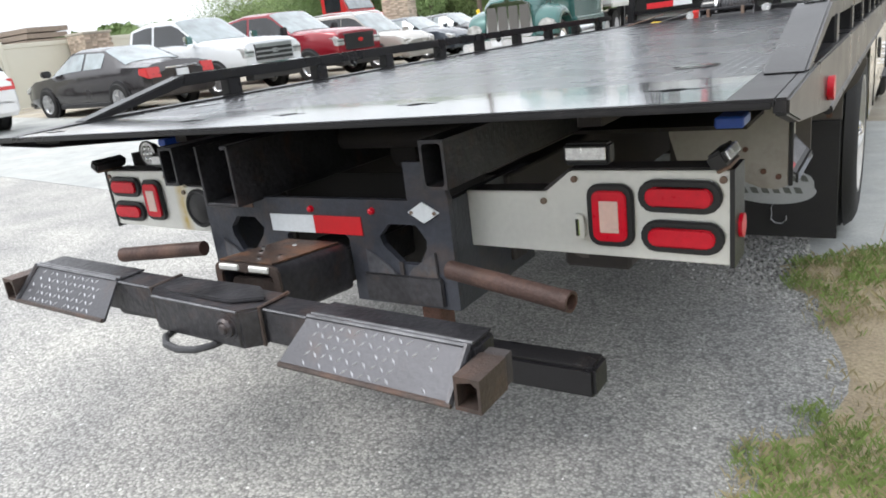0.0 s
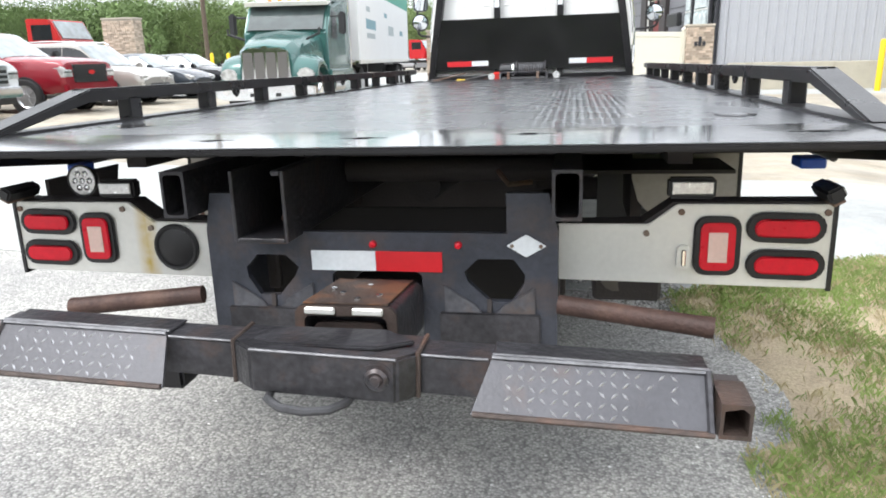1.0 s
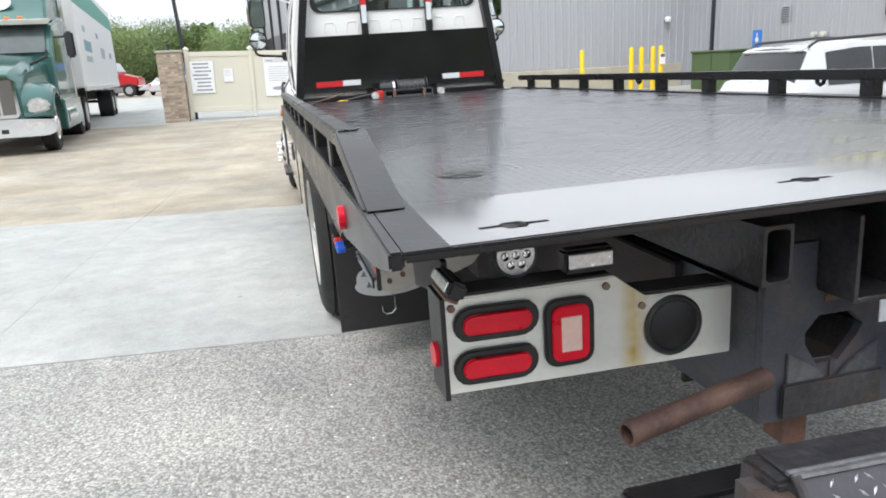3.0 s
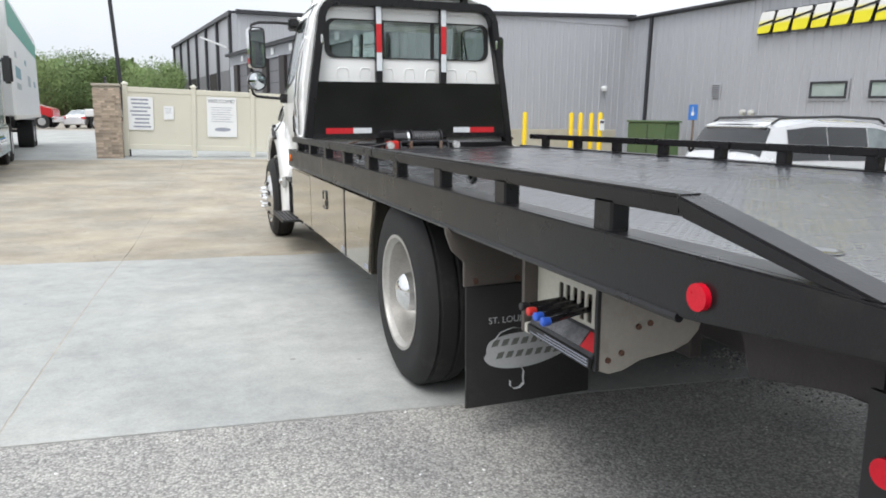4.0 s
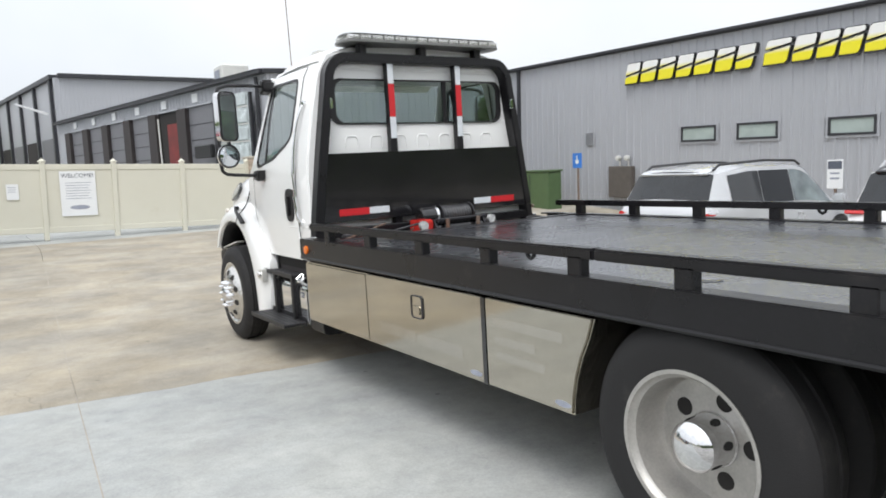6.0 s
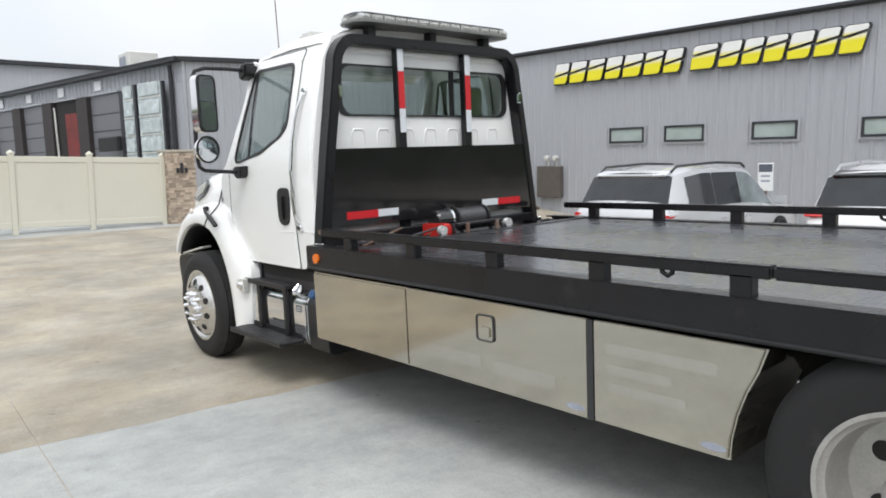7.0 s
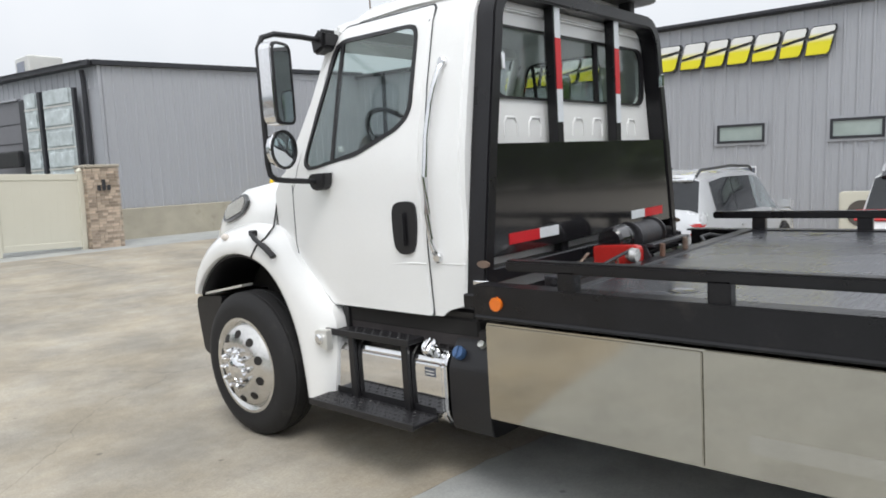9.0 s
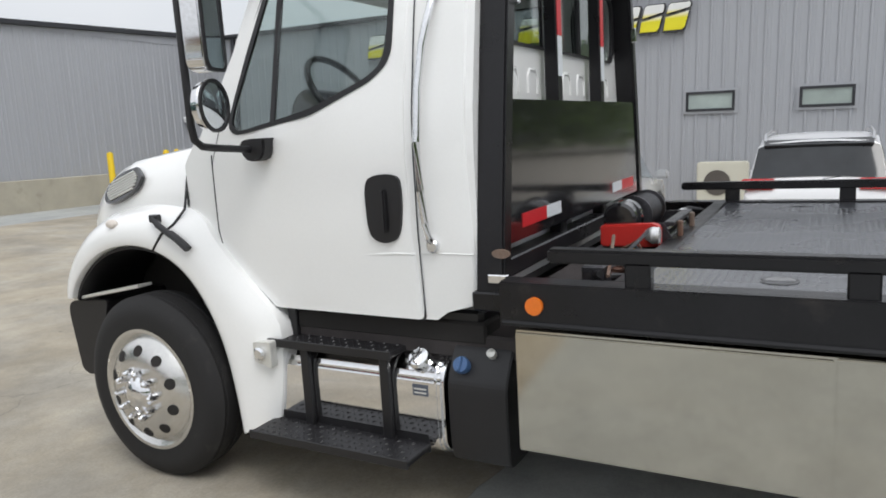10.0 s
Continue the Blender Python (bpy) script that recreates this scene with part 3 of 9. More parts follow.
for s, side in ((-1, "left"), (1, "right")):
    # channel along the deck's edge, tapering to the tail
    rail = B()
    prism(rail, [(-0.275, 1.036), (-0.12, 1.0), (0.42, 0.938), (5.89, 0.938), (5.89, 1.074), (0.1, 1.074), (-0.275, 1.063)], "x", s * 1.222, s * 1.198, 0.004)
    prism(rail, [(-0.275, 1.063), (0.1, 1.074), (5.89, 1.074), (5.89, 1.062), (0.1, 1.062), (-0.275, 1.051)], "x", s * 1.2, s * 1.128)
    side_rail = part("side_rail", rail, BLACK, TRUCK)
    part("bottom_lip", tube(B(), [(s * 1.217, 0.44, 0.936), (s * 1.217, 5.88, 0.936)], 0.012, 8), BLACK, side_rail)
    top = B()
    for y0, y1 in ((0.46, 2.93), (2.935, 5.72)):
        box(top, min(s * 1.213, s * 1.15), max(s * 1.213, s * 1.15), y0, y1, 1.142, 1.188, 0.008, 2)
    prism(top, [(0.48, 1.188), (0.46, 1.142), (0.06, 1.064), (0.0, 1.073)], "x", s * 1.216, s * 1.137, 0.005)
    guard = part("guard_rail", top, BLACK, TRUCK)
    for y in (0.75, 1.34, 1.93, 2.515, 3.04, 3.635, 4.23, 4.833, 5.43):
        part("post", box(B(), min(s * 1.21, s * 1.155), max(s * 1.21, s * 1.155), y - 0.04, y + 0.04, 1.066, 1.15, 0.006), BLACK, guard)
    for y in (1.633, 3.332):
        hook = tube(B(), [(s * 1.18, y - 0.024, 1.15), (s * 1.18, y - 0.02, 1.128), (s * 1.18, y, 1.117), (s * 1.18, y + 0.02, 1.128), (s * 1.18, y + 0.024, 1.15)], 0.010, 8)
        part("tie_hook", hook, BLACK, guard)
    part("red_side_marker", disc(B(), (s * 1.222, 0.372, 0.996), "x", 0.028, 0, s * 0.014), LENS, TRUCK, "round red side reflector")
    part("amber_side_marker", disc(B(), (s * 1.222, 5.762, 1.0), "x", 0.030, 0, s * 0.014), AMBER, TRUCK, "round amber side marker lamp")
    for y, x in ((0.38, 0.93), (5.05, 0.98), (2.6, 0.96)):
        ring = lathe(B(), [(0.0, 0.056), (0.002, 0.057), (0.0025, 0.052), (0.001, 0.04), (0.0005, 0.0)], (s * x, y, DECKZ), "z", 20)
        part("tie_down_pocket", ring, GLOSSBLACK, TRUCK)

# forward deck edge, winch well and winch
part("deck_front_beam", box(B(), -1.13, 1.13, 5.45, 5.53, DECKZ - 0.10, DECKZ + 0.008, 0.006), BLACK, TRUCK)
part("winch_well", box(B(), -1.13, 1.13, 5.53, 5.93, DECKZ - 0.16, DECKZ - 0.10), UNDER, TRUCK)
winch = part("winch", box(B(), -0.33, 0.22, 5.55, 5.84, 0.97, 1.03, 0.006), DARKSTEEL, TRUCK, "deck winch with rope, motor and tensioner")
part("drum", lathe(B(), [(-0.15, 0.04), (-0.15, 0.088), (-0.138, 0.088), (-0.134, 0.055), (0.134, 0.055), (0.138, 0.088), (0.15, 0.088), (0.15, 0.04)], (0.04, 5.71, 1.155), "x", 24), DARKSTEEL, winch, "steel drum wound with wire rope")
part("rope", lathe(B(), [(-0.132 + 0.012 * i, 0.070 + 0.006 * (i % 2)) for i in range(23)], (0.04, 5.71, 1.155), "x", 24), GREYSTEEL, winch, "wound wire rope")
part("motor", lathe(B(), [(-0.15, 0.0), (-0.15, 0.062), (-0.135, 0.074), (0.0, 0.074), (0.0, 0.0)], (-0.125, 5.73, 1.155), "x", 20), GLOSSBLACK, winch, "black hydraulic winch motor")
part("motor_band", lathe(B(), [(0.0, 0.074), (0.0, 0.080), (0.022, 0.080), (0.022, 0.074)], (-0.15, 5.73, 1.155), "x", 20), CHROME, winch)
part("gearbox", prism(B(), [(5.545, 1.045), (5.80, 1.045), (5.80, 1.135), (5.57, 1.145), (5.545, 1.13)], "x", -0.325, -0.265, 0.006), REDPAINT, winch, "red painted side housing")
for x in (-0.255, 0.205):
    part("bracket", prism(B(), [(5.47, 1.0), (5.82, 1.0), (5.78, 1.10), (5.66, 1.135), (5.54, 1.14)], "x", x - 0.007, x + 0.007, 0.002), DARKSTEEL, winch)
part("tensioner_bar", box(B(), -0.25, 0.20, 5.50, 5.545, 1.125, 1.145, 0.004), DARKSTEEL, winch)
for x in (-0.17, 0.12):
    part("tensioner_arm", box(B(), x - 0.014, x + 0.014, 5.478, 5.50, 1.035, 1.14, 0.004), GREYRUST, winch)
part("roller", tube(B(), [(-0.24, 5.545, 1.075), (0.19, 5.545, 1.075)], 0.028), GLOSSBLACK, winch)
for x in (-0.345, 0.30):
    part("work_lamp", lathe(B(), [(0, 0.0), (0.0, 0.034), (0.03, 0.037), (0.06, 0.02), (0.06, 0.0)], (x, 5.54, 1.10), "y", 20), LED, winch, "round work lamp with a white reflector")
part("winch_cable", tube(B(), [(-0.30, 5.58, 1.13), (-0.55, 5.60, 1.09), (-0.85, 5.64, 1.04)], 0.008, 6), GREYSTEEL, winch)
for k in range(4):
    part("air_line", tube(B(), [(-0.60 + 0.02 * k, 5.55, 1.02), (-0.52 + 0.04 * k, 5.62, 1.055 + 0.01 * k), (-0.40, 5.66 + 0.02 * k, 1.03)], 0.006, 6), (SATIN, YELLOW, SATIN, RUST)[k], winch)
for k, (x0, x1) in enumerate(((-1.02, -0.48), (0.36, 1.0))):
    hose = [(x0 + (x1 - x0) * i / 8, 5.60 + 0.05 * math.sin(i * 1.3 + k), DECKZ - 0.02 + 0.025 * math.cos(i * 1.1)) for i in range(9)]
    part("hydraulic_hose", tube(B(), hose, 0.013, 8), SATIN, TRUCK, "black hydraulic hose")
part("control_lever", tube(B(), [(-1.0, 5.58, 1.06), (-0.62, 5.66, 1.14)], 0.007, 6), GREYRUST, TRUCK)
part("lever_pivot", box(B(), -0.98, -0.88, 5.60, 5.68, 1.0, 1.09, 0.006), DARKSTEEL, TRUCK)
part("safety_chain", tube(B(), [(-0.80 + 0.05 * i, 5.63 + 0.025 * math.sin(i * 2.1), 1.02 + 0.015 * (i % 2)) for i in range(8)], 0.012, 6), RUST, TRUCK)
part("grade_hook", tube(B(), [(-0.72, 5.57, 1.06), (-0.68, 5.53, 1.075), (-0.62, 5.55, 1.07), (-0.60, 5.60, 1.05)], 0.012, 8), mat("yellow_chromate", (0.62, 0.42, 0.05), 0.4, 0.6), TRUCK, "yellow hook")

# headboard: tapered tube frame, panel, two uprights
HBY = 5.99
frame_path = [(-1.045, HBY, 0.98), (-1.02, HBY, 1.20), (-0.955, HBY, 1.66), (-0.865, HBY, 2.22)]
bend = [(-0.865 + 0.15 * (1 - math.cos(radians(a))), HBY, 2.22 + 0.19 * math.sin(radians(a))) for a in range(15, 91, 15)]
left = frame_path + bend
path = left + [(-x, y, z) for x, y, z in reversed(left)]
fr = B()
ring = []
for i, p in enumerate(path):
    a, b = Vector(path[max(0, i - 1)]), Vector(path[min(len(path) - 1, i + 1)])
    d = (b - a).normalized()
    nrm = Vector((d.z, 0, -d.x))
    w, t = 0.036, 0.055
    ring.append([fr.verts.new(Vector(p) + nrm * u * w + Vector((0, v * t, 0))) for u, v in ((-1, -1), (1, -1), (1, 1), (-1, 1))])
for p, q in zip(ring, ring[1:]):
    for k in range(4):
        fr.faces.new((p[k], p[(k + 1) % 4], q[(k + 1) % 4], q[k]))
bmesh.ops.recalc_face_normals(fr, faces=fr.faces[:])
bmesh.ops.bevel(fr, geom=[e for e in fr.edges if len(e.link_faces) == 2 and e.calc_face_angle(0) > 1.2], offset=0.008, segments=2, affect="EDGES")
head = part("headboard", fr, BLACK, TRUCK, "black tube headboard with a glossy panel")
part("panel", prism(B(), [(-1.0, 1.16), (1.0, 1.16), (0.935, 1.685), (-0.935, 1.685)], "y", HBY - 0.046, HBY - 0.0345, 0.003), GLOSSBLACK, head, "glossy black headboard panel")
for x in (-0.325, 0.325):
    up = part("upright", box(B(), x - 0.032, x + 0.032, HBY - 0.03, HBY + 0.03, 1.10, 2.40, 0.006), BLACK, head)
    dx = 0.004
    for z0, z1, m, nm in ((2.22, 2.385, TAPEWHITE, "white_tape"), (1.96, 2.218, TAPERED, "red_tape"), (1.79, 1.958, TAPEWHITE, "white_tape")):
        part(nm, box(B(), x - 0.026, x + 0.026, HBY - 0.0335, HBY - 0.0305, z0, z1), m, up)
for s in (-1, 1):
    part("red_tape", box(B(), min(s * 0.86, s * 0.60), max(s * 0.86, s * 0.60), HBY - 0.0495, HBY - 0.0465, 1.205, 1.258), TAPERED, head, "red reflective tape")
    part("white_tape", box(B(), min(s * 0.598, s * 0.42), max(s * 0.598, s * 0.42), HBY - 0.0495, HBY - 0.0465, 1.207, 1.258), TAPEWHITE, head, "white reflective tape")
    part("maker_badge", prism(B(), [(5.945 + 0.036 * math.cos(radians(a)), 1.14 + 0.017 * math.sin(radians(a))) for a in range(0, 360, 20)], "x", s * 1.062, s * 1.070), GREYRUST, head, "small oval badge")
    part("strobe_plate", box(B(), min(s * 1.07, s * 1.096), max(s * 1.07, s * 1.096), HBY - 0.075, HBY - 0.0, 1.035, 1.068, 0.004), CHROME, head, "slim clear strobe on a bracket")
    part("foot", box(B(), s * 1.04 - 0.05, s * 1.04 + 0.05, HBY - 0.07, HBY + 0.07, 0.93, 1.0, 0.006), BLACK, head)
    part("wire_lug", box(B(), s * 0.87 - 0.012, s * 0.87 + 0.012, HBY - 0.075, HBY - 0.045, 2.02, 2.10, 0.004), CHROME, head)
part("bottom_bar", box(B(), -1.03, 1.03, HBY - 0.05, HBY + 0.04, 1.04, 1.11, 0.006), BLACK, head)

# beacon bar on three feet
bar = part("light_bar", prism(B(), rounded(-0.74, 0.74, HBY - 0.13, HBY + 0.15, 0.10), "z", 2.515, 2.535, 0.004), mat("beacon_base", (0.22, 0.22, 0.215), 0.4, 0.5), TRUCK, "long low silver beacon bar with clear lenses")
part("lens_cover", prism(B(), rounded(-0.735, 0.735, HBY - 0.125, HBY + 0.145, 0.10), "z", 2.536, 2.574, 0.012), glass("beacon_glass", (0.95, 0.95, 0.93), 0.04, 0.95), bar, "clear plastic lens")
part("top_cover", prism(B(), rounded(-0.72, 0.72, HBY - 0.11, HBY + 0.13, 0.09), "z", 2.5755, 2.584, 0.004), glass("beacon_top", (0.80, 0.80, 0.78), 0.10, 0.55), bar)
for i in range(14):
    x = -0.66 + i * 0.1015
    part("led_module", box(B(), x - 0.044, x + 0.044, HBY - 0.108, HBY - 0.07, 2.539, 2.572, 0.003), LED, bar)
    for k in range(3):
        part("led_lens", lathe(B(), [(0.0, 0.011), (-0.004, 0.010), (-0.006, 0.0)], (x - 0.028 + 0.028 * k, HBY - 0.1085, 2.5555), "y", 10), CHROME, bar)
part("circuit_tray", box(B(), -0.69, 0.69, HBY - 0.065, HBY + 0.125, 2.537, 2.566, 0.003), LED, bar)
for x in (-0.55, 0.0, 0.55):
    part("bar_foot", box(B(), x - 0.03, x + 0.03, HBY - 0.03, HBY + 0.05, 2.42, 2.52, 0.006), SATIN, bar)

# wheels
def wheel(name, x, y, s, r, width, dish, nholes, metal, front):
    z = 0.440 if front else 0.505
    rim_r = 0.292 if front else 0.272
    prof = [(-width, rim_r), (-width * 0.97, r * 0.86), (-width * 0.86, r * 0.975), (-width * 0.72, r), (-width * 0.62, r), (-width * 0.60, r - 0.012), (-width * 0.57, r - 0.012), (-width * 0.55, r),
            (-width * 0.30, r), (-width * 0.28, r), (-width * 0.26, r - 0.012), (-width * 0.22, r - 0.012), (-width * 0.2, r), (-0.045, r * 0.985), (-0.02, r * 0.94), (-0.004, r * 0.86), (0.0, r * 0.80), (-0.006, rim_r + 0.012), (-0.02, rim_r)]
    if front:
        rim = [(-width, 0.27), (-0.03, 0.272), (-0.012, 0.30), (-0.004, 0.302), (-0.004, 0.285), (-0.02, 0.262), (0.012, 0.235), (0.035, 0.19), (0.045, 0.14), (0.045, 0.125), (0.05, 0.10), (0.05, 0.0)]
    else:
        rim = [(-width, 0.25), (-0.03, 0.252), (-0.012, 0.28), (-0.003, 0.284), (-0.004, 0.268), (-0.02, 0.262), (-0.03, 0.250), (-0.09, 0.243), (-0.135, 0.240), (-0.158, 0.225), (-0.162, 0.20), (-0.158, 0.11), (-0.158, 0.0)]
    hub = part(name, lathe(B(), [(s * o, q) for o, q in rim], (0, 0, 0), "x", 48), metal, TRUCK, "polished aluminium wheel with ten bolts" if front else "dusty pale wheel, deeply dished")
    hub.location = (x, y, z)
    part("tyre", lathe(B(), [(s * o, q) for o, q in prof], (0, 0, 0), "x", 56, cap=False), RUBBER, hub, "worn black tyre")
    hr = 0.205 if front else 0.152
    for i in range(nholes):
        a = 2 * math.pi * (i + 0.5) / nholes
        o = 0.0275 if front else -0.162
        c = (s * o, hr * math.cos(a), hr * math.sin(a))
        k = 1.0 if front else 1.15
        # dark disc set on the wheel stands in for a hole's shade
        hole = part("hand_hole", lathe(B(), [(s * 0.003, 0.0), (s * 0.003, 0.027), (s * -0.006, 0.028)] if front else [(s * 0.004, 0.0), (s * 0.004, 0.034), (s * -0.006, 0.035)], (0, 0, 0), "x", 16), DARKHOLE, hub)
        lean_out = Vector((s, 0, 0)).rotation_difference(Vector((s, 0.51 * math.cos(a), 0.51 * math.sin(a)))) if front else Vector((1, 0, 0)).rotation_difference(Vector((1, 0, 0)))
        hole.matrix_basis = Matrix.Translation(c) @ lean_out.to_matrix().to_4x4()
    for i in range(10 if front else 0):
        a = 2 * math.pi * i / 10
        o = 0.045 if front else -0.147
        L = 0.055 if front else 0.035
        c = (s * o, 0.112 * math.cos(a), 0.112 * math.sin(a))
        part("lug_nut", lathe(B(), [(0, 0.02), (s * 0.012, 0.017), (s * L * 0.7, 0.015), (s * L, 0.008), (s * L, 0.0)], c, "x", 10), CHROME if front else DARKSTEEL, hub)
    cap = [(0.04, 0.085), (0.055, 0.085), (0.075, 0.07), (0.09, 0.04), (0.094, 0.0)] if front else [(-0.162, 0.104), (-0.150, 0.102), (-0.146, 0.098), (-0.07, 0.096), (-0.035, 0.090), (-0.012, 0.068), (0.002, 0.036), (0.006, 0.0)]
    part("hub_cap", lathe(B(), [(s * o, q) for o, q in cap], (0, 0, 0), "x", 28), CHROME, hub, "chrome hub cap")
    return hub


for s in (-1, 1):
    wheel("front_wheel", s * 1.195, 7.78, s, 0.455, 0.25, 0, 10, WHEELALU, True)
    wheel("rear_wheel", s * 1.205, 2.52, s, 0.455, 0.26, 0, 5, WHEELGREY, False)
    inner = wheel("inner_rear_wheel", s * 0.90, 2.52, s, 0.455, 0.24, 0, 5, WHEELGREY, False)
# unseen bulk added to keep sky light off the ground under the truck
part("engine_pan", prism(B(), [(6.2, 0.52), (6.5, 0.40), (8.0, 0.38), (8.2, 0.52), (8.2, 0.80), (6.2, 0.80)], "x", -0.42, 0.42, 0.03), UNDER, TRUCK)
part("transmission", lathe(B(), [(5.1, 0.0), (5.1, 0.10), (5.6, 0.16), (6.1, 0.22), (6.3, 0.24), (6.3, 0.0)], (0, 0, 0.60), "y", 16), UNDER, TRUCK)
part("drive_shaft", tube(B(), [(0, 2.8, 0.47), (0, 5.2, 0.60)], 0.05, 12), UNDER, TRUCK)
for side in (-1, 1):
    part("air_tank", lathe(B(), [(3.2, 0.0), (3.22, 0.10), (3.28, 0.13), (4.3, 0.13), (4.36, 0.10), (4.38, 0.0)], (side * 0.57, 0, 0.56), "y", 16), UNDER, TRUCK)
    # unseen floor slabs, added to block light under the cab
    part("cab_floor", box(B(), min(side * 0.45, side * 0.98), max(side * 0.45, side * 0.98), 5.92, 7.15, 0.70, 0.80, 0.01), UNDER, TRUCK)
part("rear_axle", tube(B(), [(-0.9, 2.52, 0.49), (0.9, 2.52, 0.49)], 0.07, 12), UNDER, TRUCK)
part("differential", lathe(B(), [(-0.17, 0.0), (-0.15, 0.12), (0.0, 0.19), (0.15, 0.12), (0.17, 0.0)], (0, 2.52, 0.50), "y", 20), UNDER, TRUCK)
part("front_axle", tube(B(), [(-0.95, 7.78, 0.46), (-0.5, 7.78, 0.38), (0.5, 7.78, 0.38), (0.95, 7.78, 0.46)], 0.05, 10), UNDER, TRUCK)
for s in (-1, 1):
    part("chassis_rail", box(B(), s * 0.43 - 0.04, s * 0.43 + 0.04, 0.2, 8.3, 0.58, 0.83, 0.006), UNDER, TRUCK)
    part("subframe_rail", box(B(), s * 0.43 - 0.05, s * 0.43 + 0.05, 0.35, 5.4, 0.86, 1.0, 0.006), UNDER, TRUCK)
    part("deck_beam", box(B(), s * 0.75 - 0.03, s * 0.75 + 0.03, 0.1, 5.5, 0.97, DECKZ - 0.013), UNDER, TRUCK)
for y in (0.25, 0.9, 1.6, 2.3, 3.0, 3.8, 4.6, 5.3):
    part("deck_crossmember", box(B(), -1.19, 1.19, y - 0.03, y + 0.03, 0.98, DECKZ - 0.014), UNDER, TRUCK)
# unseen plate added to deepen the shade on the gravel below
part("under_pan", box(B(), -1.0, 1.0, 0.65, 1.70, 0.86, 0.872), UNDER, TRUCK)
part("cross_brace", box(B(), -0.4, 0.4, 1.1, 1.16, 0.62, 0.80), UNDER, TRUCK)

# toolboxes on both flanks
for s in (-1, 1):
    X = s * 1.205
    body = B()
    prism(body, [(5.845, 0.470), (5.845, 0.905), (2.945, 0.905), (2.975, 0.82), (3.015, 0.74), (3.048, 0.65), (3.068, 0.56), (3.075, 0.478)], "x", s * 0.72, s * 1.195)
    box_thing = part("toolbox", body, BOXALU, TRUCK, "long polished steel underbody toolbox", smooth=False)
    for y0, y1, top in ((4.898, 5.845, 0.896), (3.690, 4.890, 0.903)):
        part("door", prism(B(), [(y0, 0.478), (y1, 0.478), (y1, top), (y0, top)], "x", s * 1.196, X, 0.003), BOXALU, box_thing, "mirror-polished door")
    part("door", prism(B(), [(3.655, 0.48), (3.083, 0.483), (3.076, 0.56), (3.056, 0.65), (3.024, 0.74), (2.984, 0.82), (2.955, 0.903), (3.655, 0.903)], "x", s * 1.196, X, 0.003), BOXALU, box_thing, "mirror-polished door")
    part("seam", box(B(), min(s * 1.196, X + s * 0.004), max(s * 1.196, X + s * 0.004), 3.657, 3.688, 0.475, 0.905), GLOSSBLACK, box_thing)
    part("latch_plate", prism(B(), rounded(4.228, 4.340, 0.714, 0.838, 0.02), "x", X, X + s * 0.004), BOXALU, box_thing, "steel paddle latch plate")
    part("latch_rim", pierced(B(), rounded(4.225, 4.343, 0.711, 0.841, 0.022), [rounded(4.231, 4.337, 0.717, 0.835, 0.018)], "x", X + s * 0.001, X + s * 0.009), GREYSTEEL, box_thing)
    part("latch_paddle", prism(B(), rounded(4.25, 4.318, 0.735, 0.782, 0.008), "x", X + s * 0.0045, X + s * 0.012, 0.002), BOXALU, box_thing)
    for y in (3.754, 3.135):
        part("maker_sticker", prism(B(), [(y + 0.05 * math.cos(radians(a)), 0.515 + 0.014 * math.sin(radians(a))) for a in range(0, 360, 24)], "x", X, X + s * 0.0015), GREYINK, box_thing)
    # worn paint bars where lettering was taken off
    ghost = mat("ghost_lettering", (0.545, 0.515, 0.455), 0.17, 0.92, 0.06)
    for y0, y1, z, h in ((3.12, 3.60, 0.80, 0.045), (3.30, 3.59, 0.715, 0.04), (3.24, 3.58, 0.64, 0.04), (4.32, 4.74, 0.60, 0.065), (3.86, 4.25, 0.595, 0.065)):
        part("ghost_mark", prism(B(), rounded(y0, y1, z - h / 2, z + h / 2, 0.015), "x", X, X + s * 0.001), ghost, box_thing)
    # bracket, flap and rear corner box behind the duals
    part("flap_bracket", prism(B(), [(s * 1.165, 0.70), (s * 1.165, 0.80), (s * 1.215, 0.845), (s * 1.24, 0.915), (s * 1.24, 0.936), (s * 0.62, 0.936), (s * 0.62, 0.70)], "y", 1.745, 1.765, 0.003), DUSTYBOX, TRUCK, "dusty steel flap bracket")
    for x in (1.12, 0.94, 0.70):
        part("bracket_bolt", disc(B(), (s * x, 1.745, 0.722), "y", 0.012, -0.008, 0, 8), RUST, TRUCK)
    flap = part("mud_flap", box(B(), min(s * 1.163, s * 0.60), max(s * 1.163, s * 0.60), 1.735, 1.745, 0.205, 0.703, 0.003), FLAP, TRUCK, "black rubber mud flap with a grey emblem")
    FG = mat("flap_print", (0.42, 0.43, 0.44), 0.6)
    FLAPGREY = mat("flap_print_grey", (0.13, 0.135, 0.125), 0.6)
    band = soften([(s * 1.075, 0.425), (s * 1.089, 0.405), (s * 1.06, 0.372), (s * 0.98, 0.350), (s * 0.86, 0.352), (s * 0.74, 0.385), (s * 0.662, 0.43), (s * 0.70, 0.47), (s * 0.79, 0.492), (s * 0.93, 0.502), (s * 1.05, 0.485), (s * 1.075, 0.455), (s * 1.075, 0.425)], 2)[:-1]
    part("emblem", prism(B(), band, "y", 1.7345, 1.733), FG, flap)
    part("emblem_hook", tube(B(), [(s * 0.925, 1.733, 0.36), (s * 0.912, 1.733, 0.335), (s * 0.915, 1.733, 0.31), (s * 0.912, 1.733, 0.285), (s * 0.93, 1.733, 0.268), (s * 0.955, 1.733, 0.266), (s * 0.972, 1.733, 0.28), (s * 0.972, 1.733, 0.302)], 0.013, 6, flat=0.1), FG, flap)
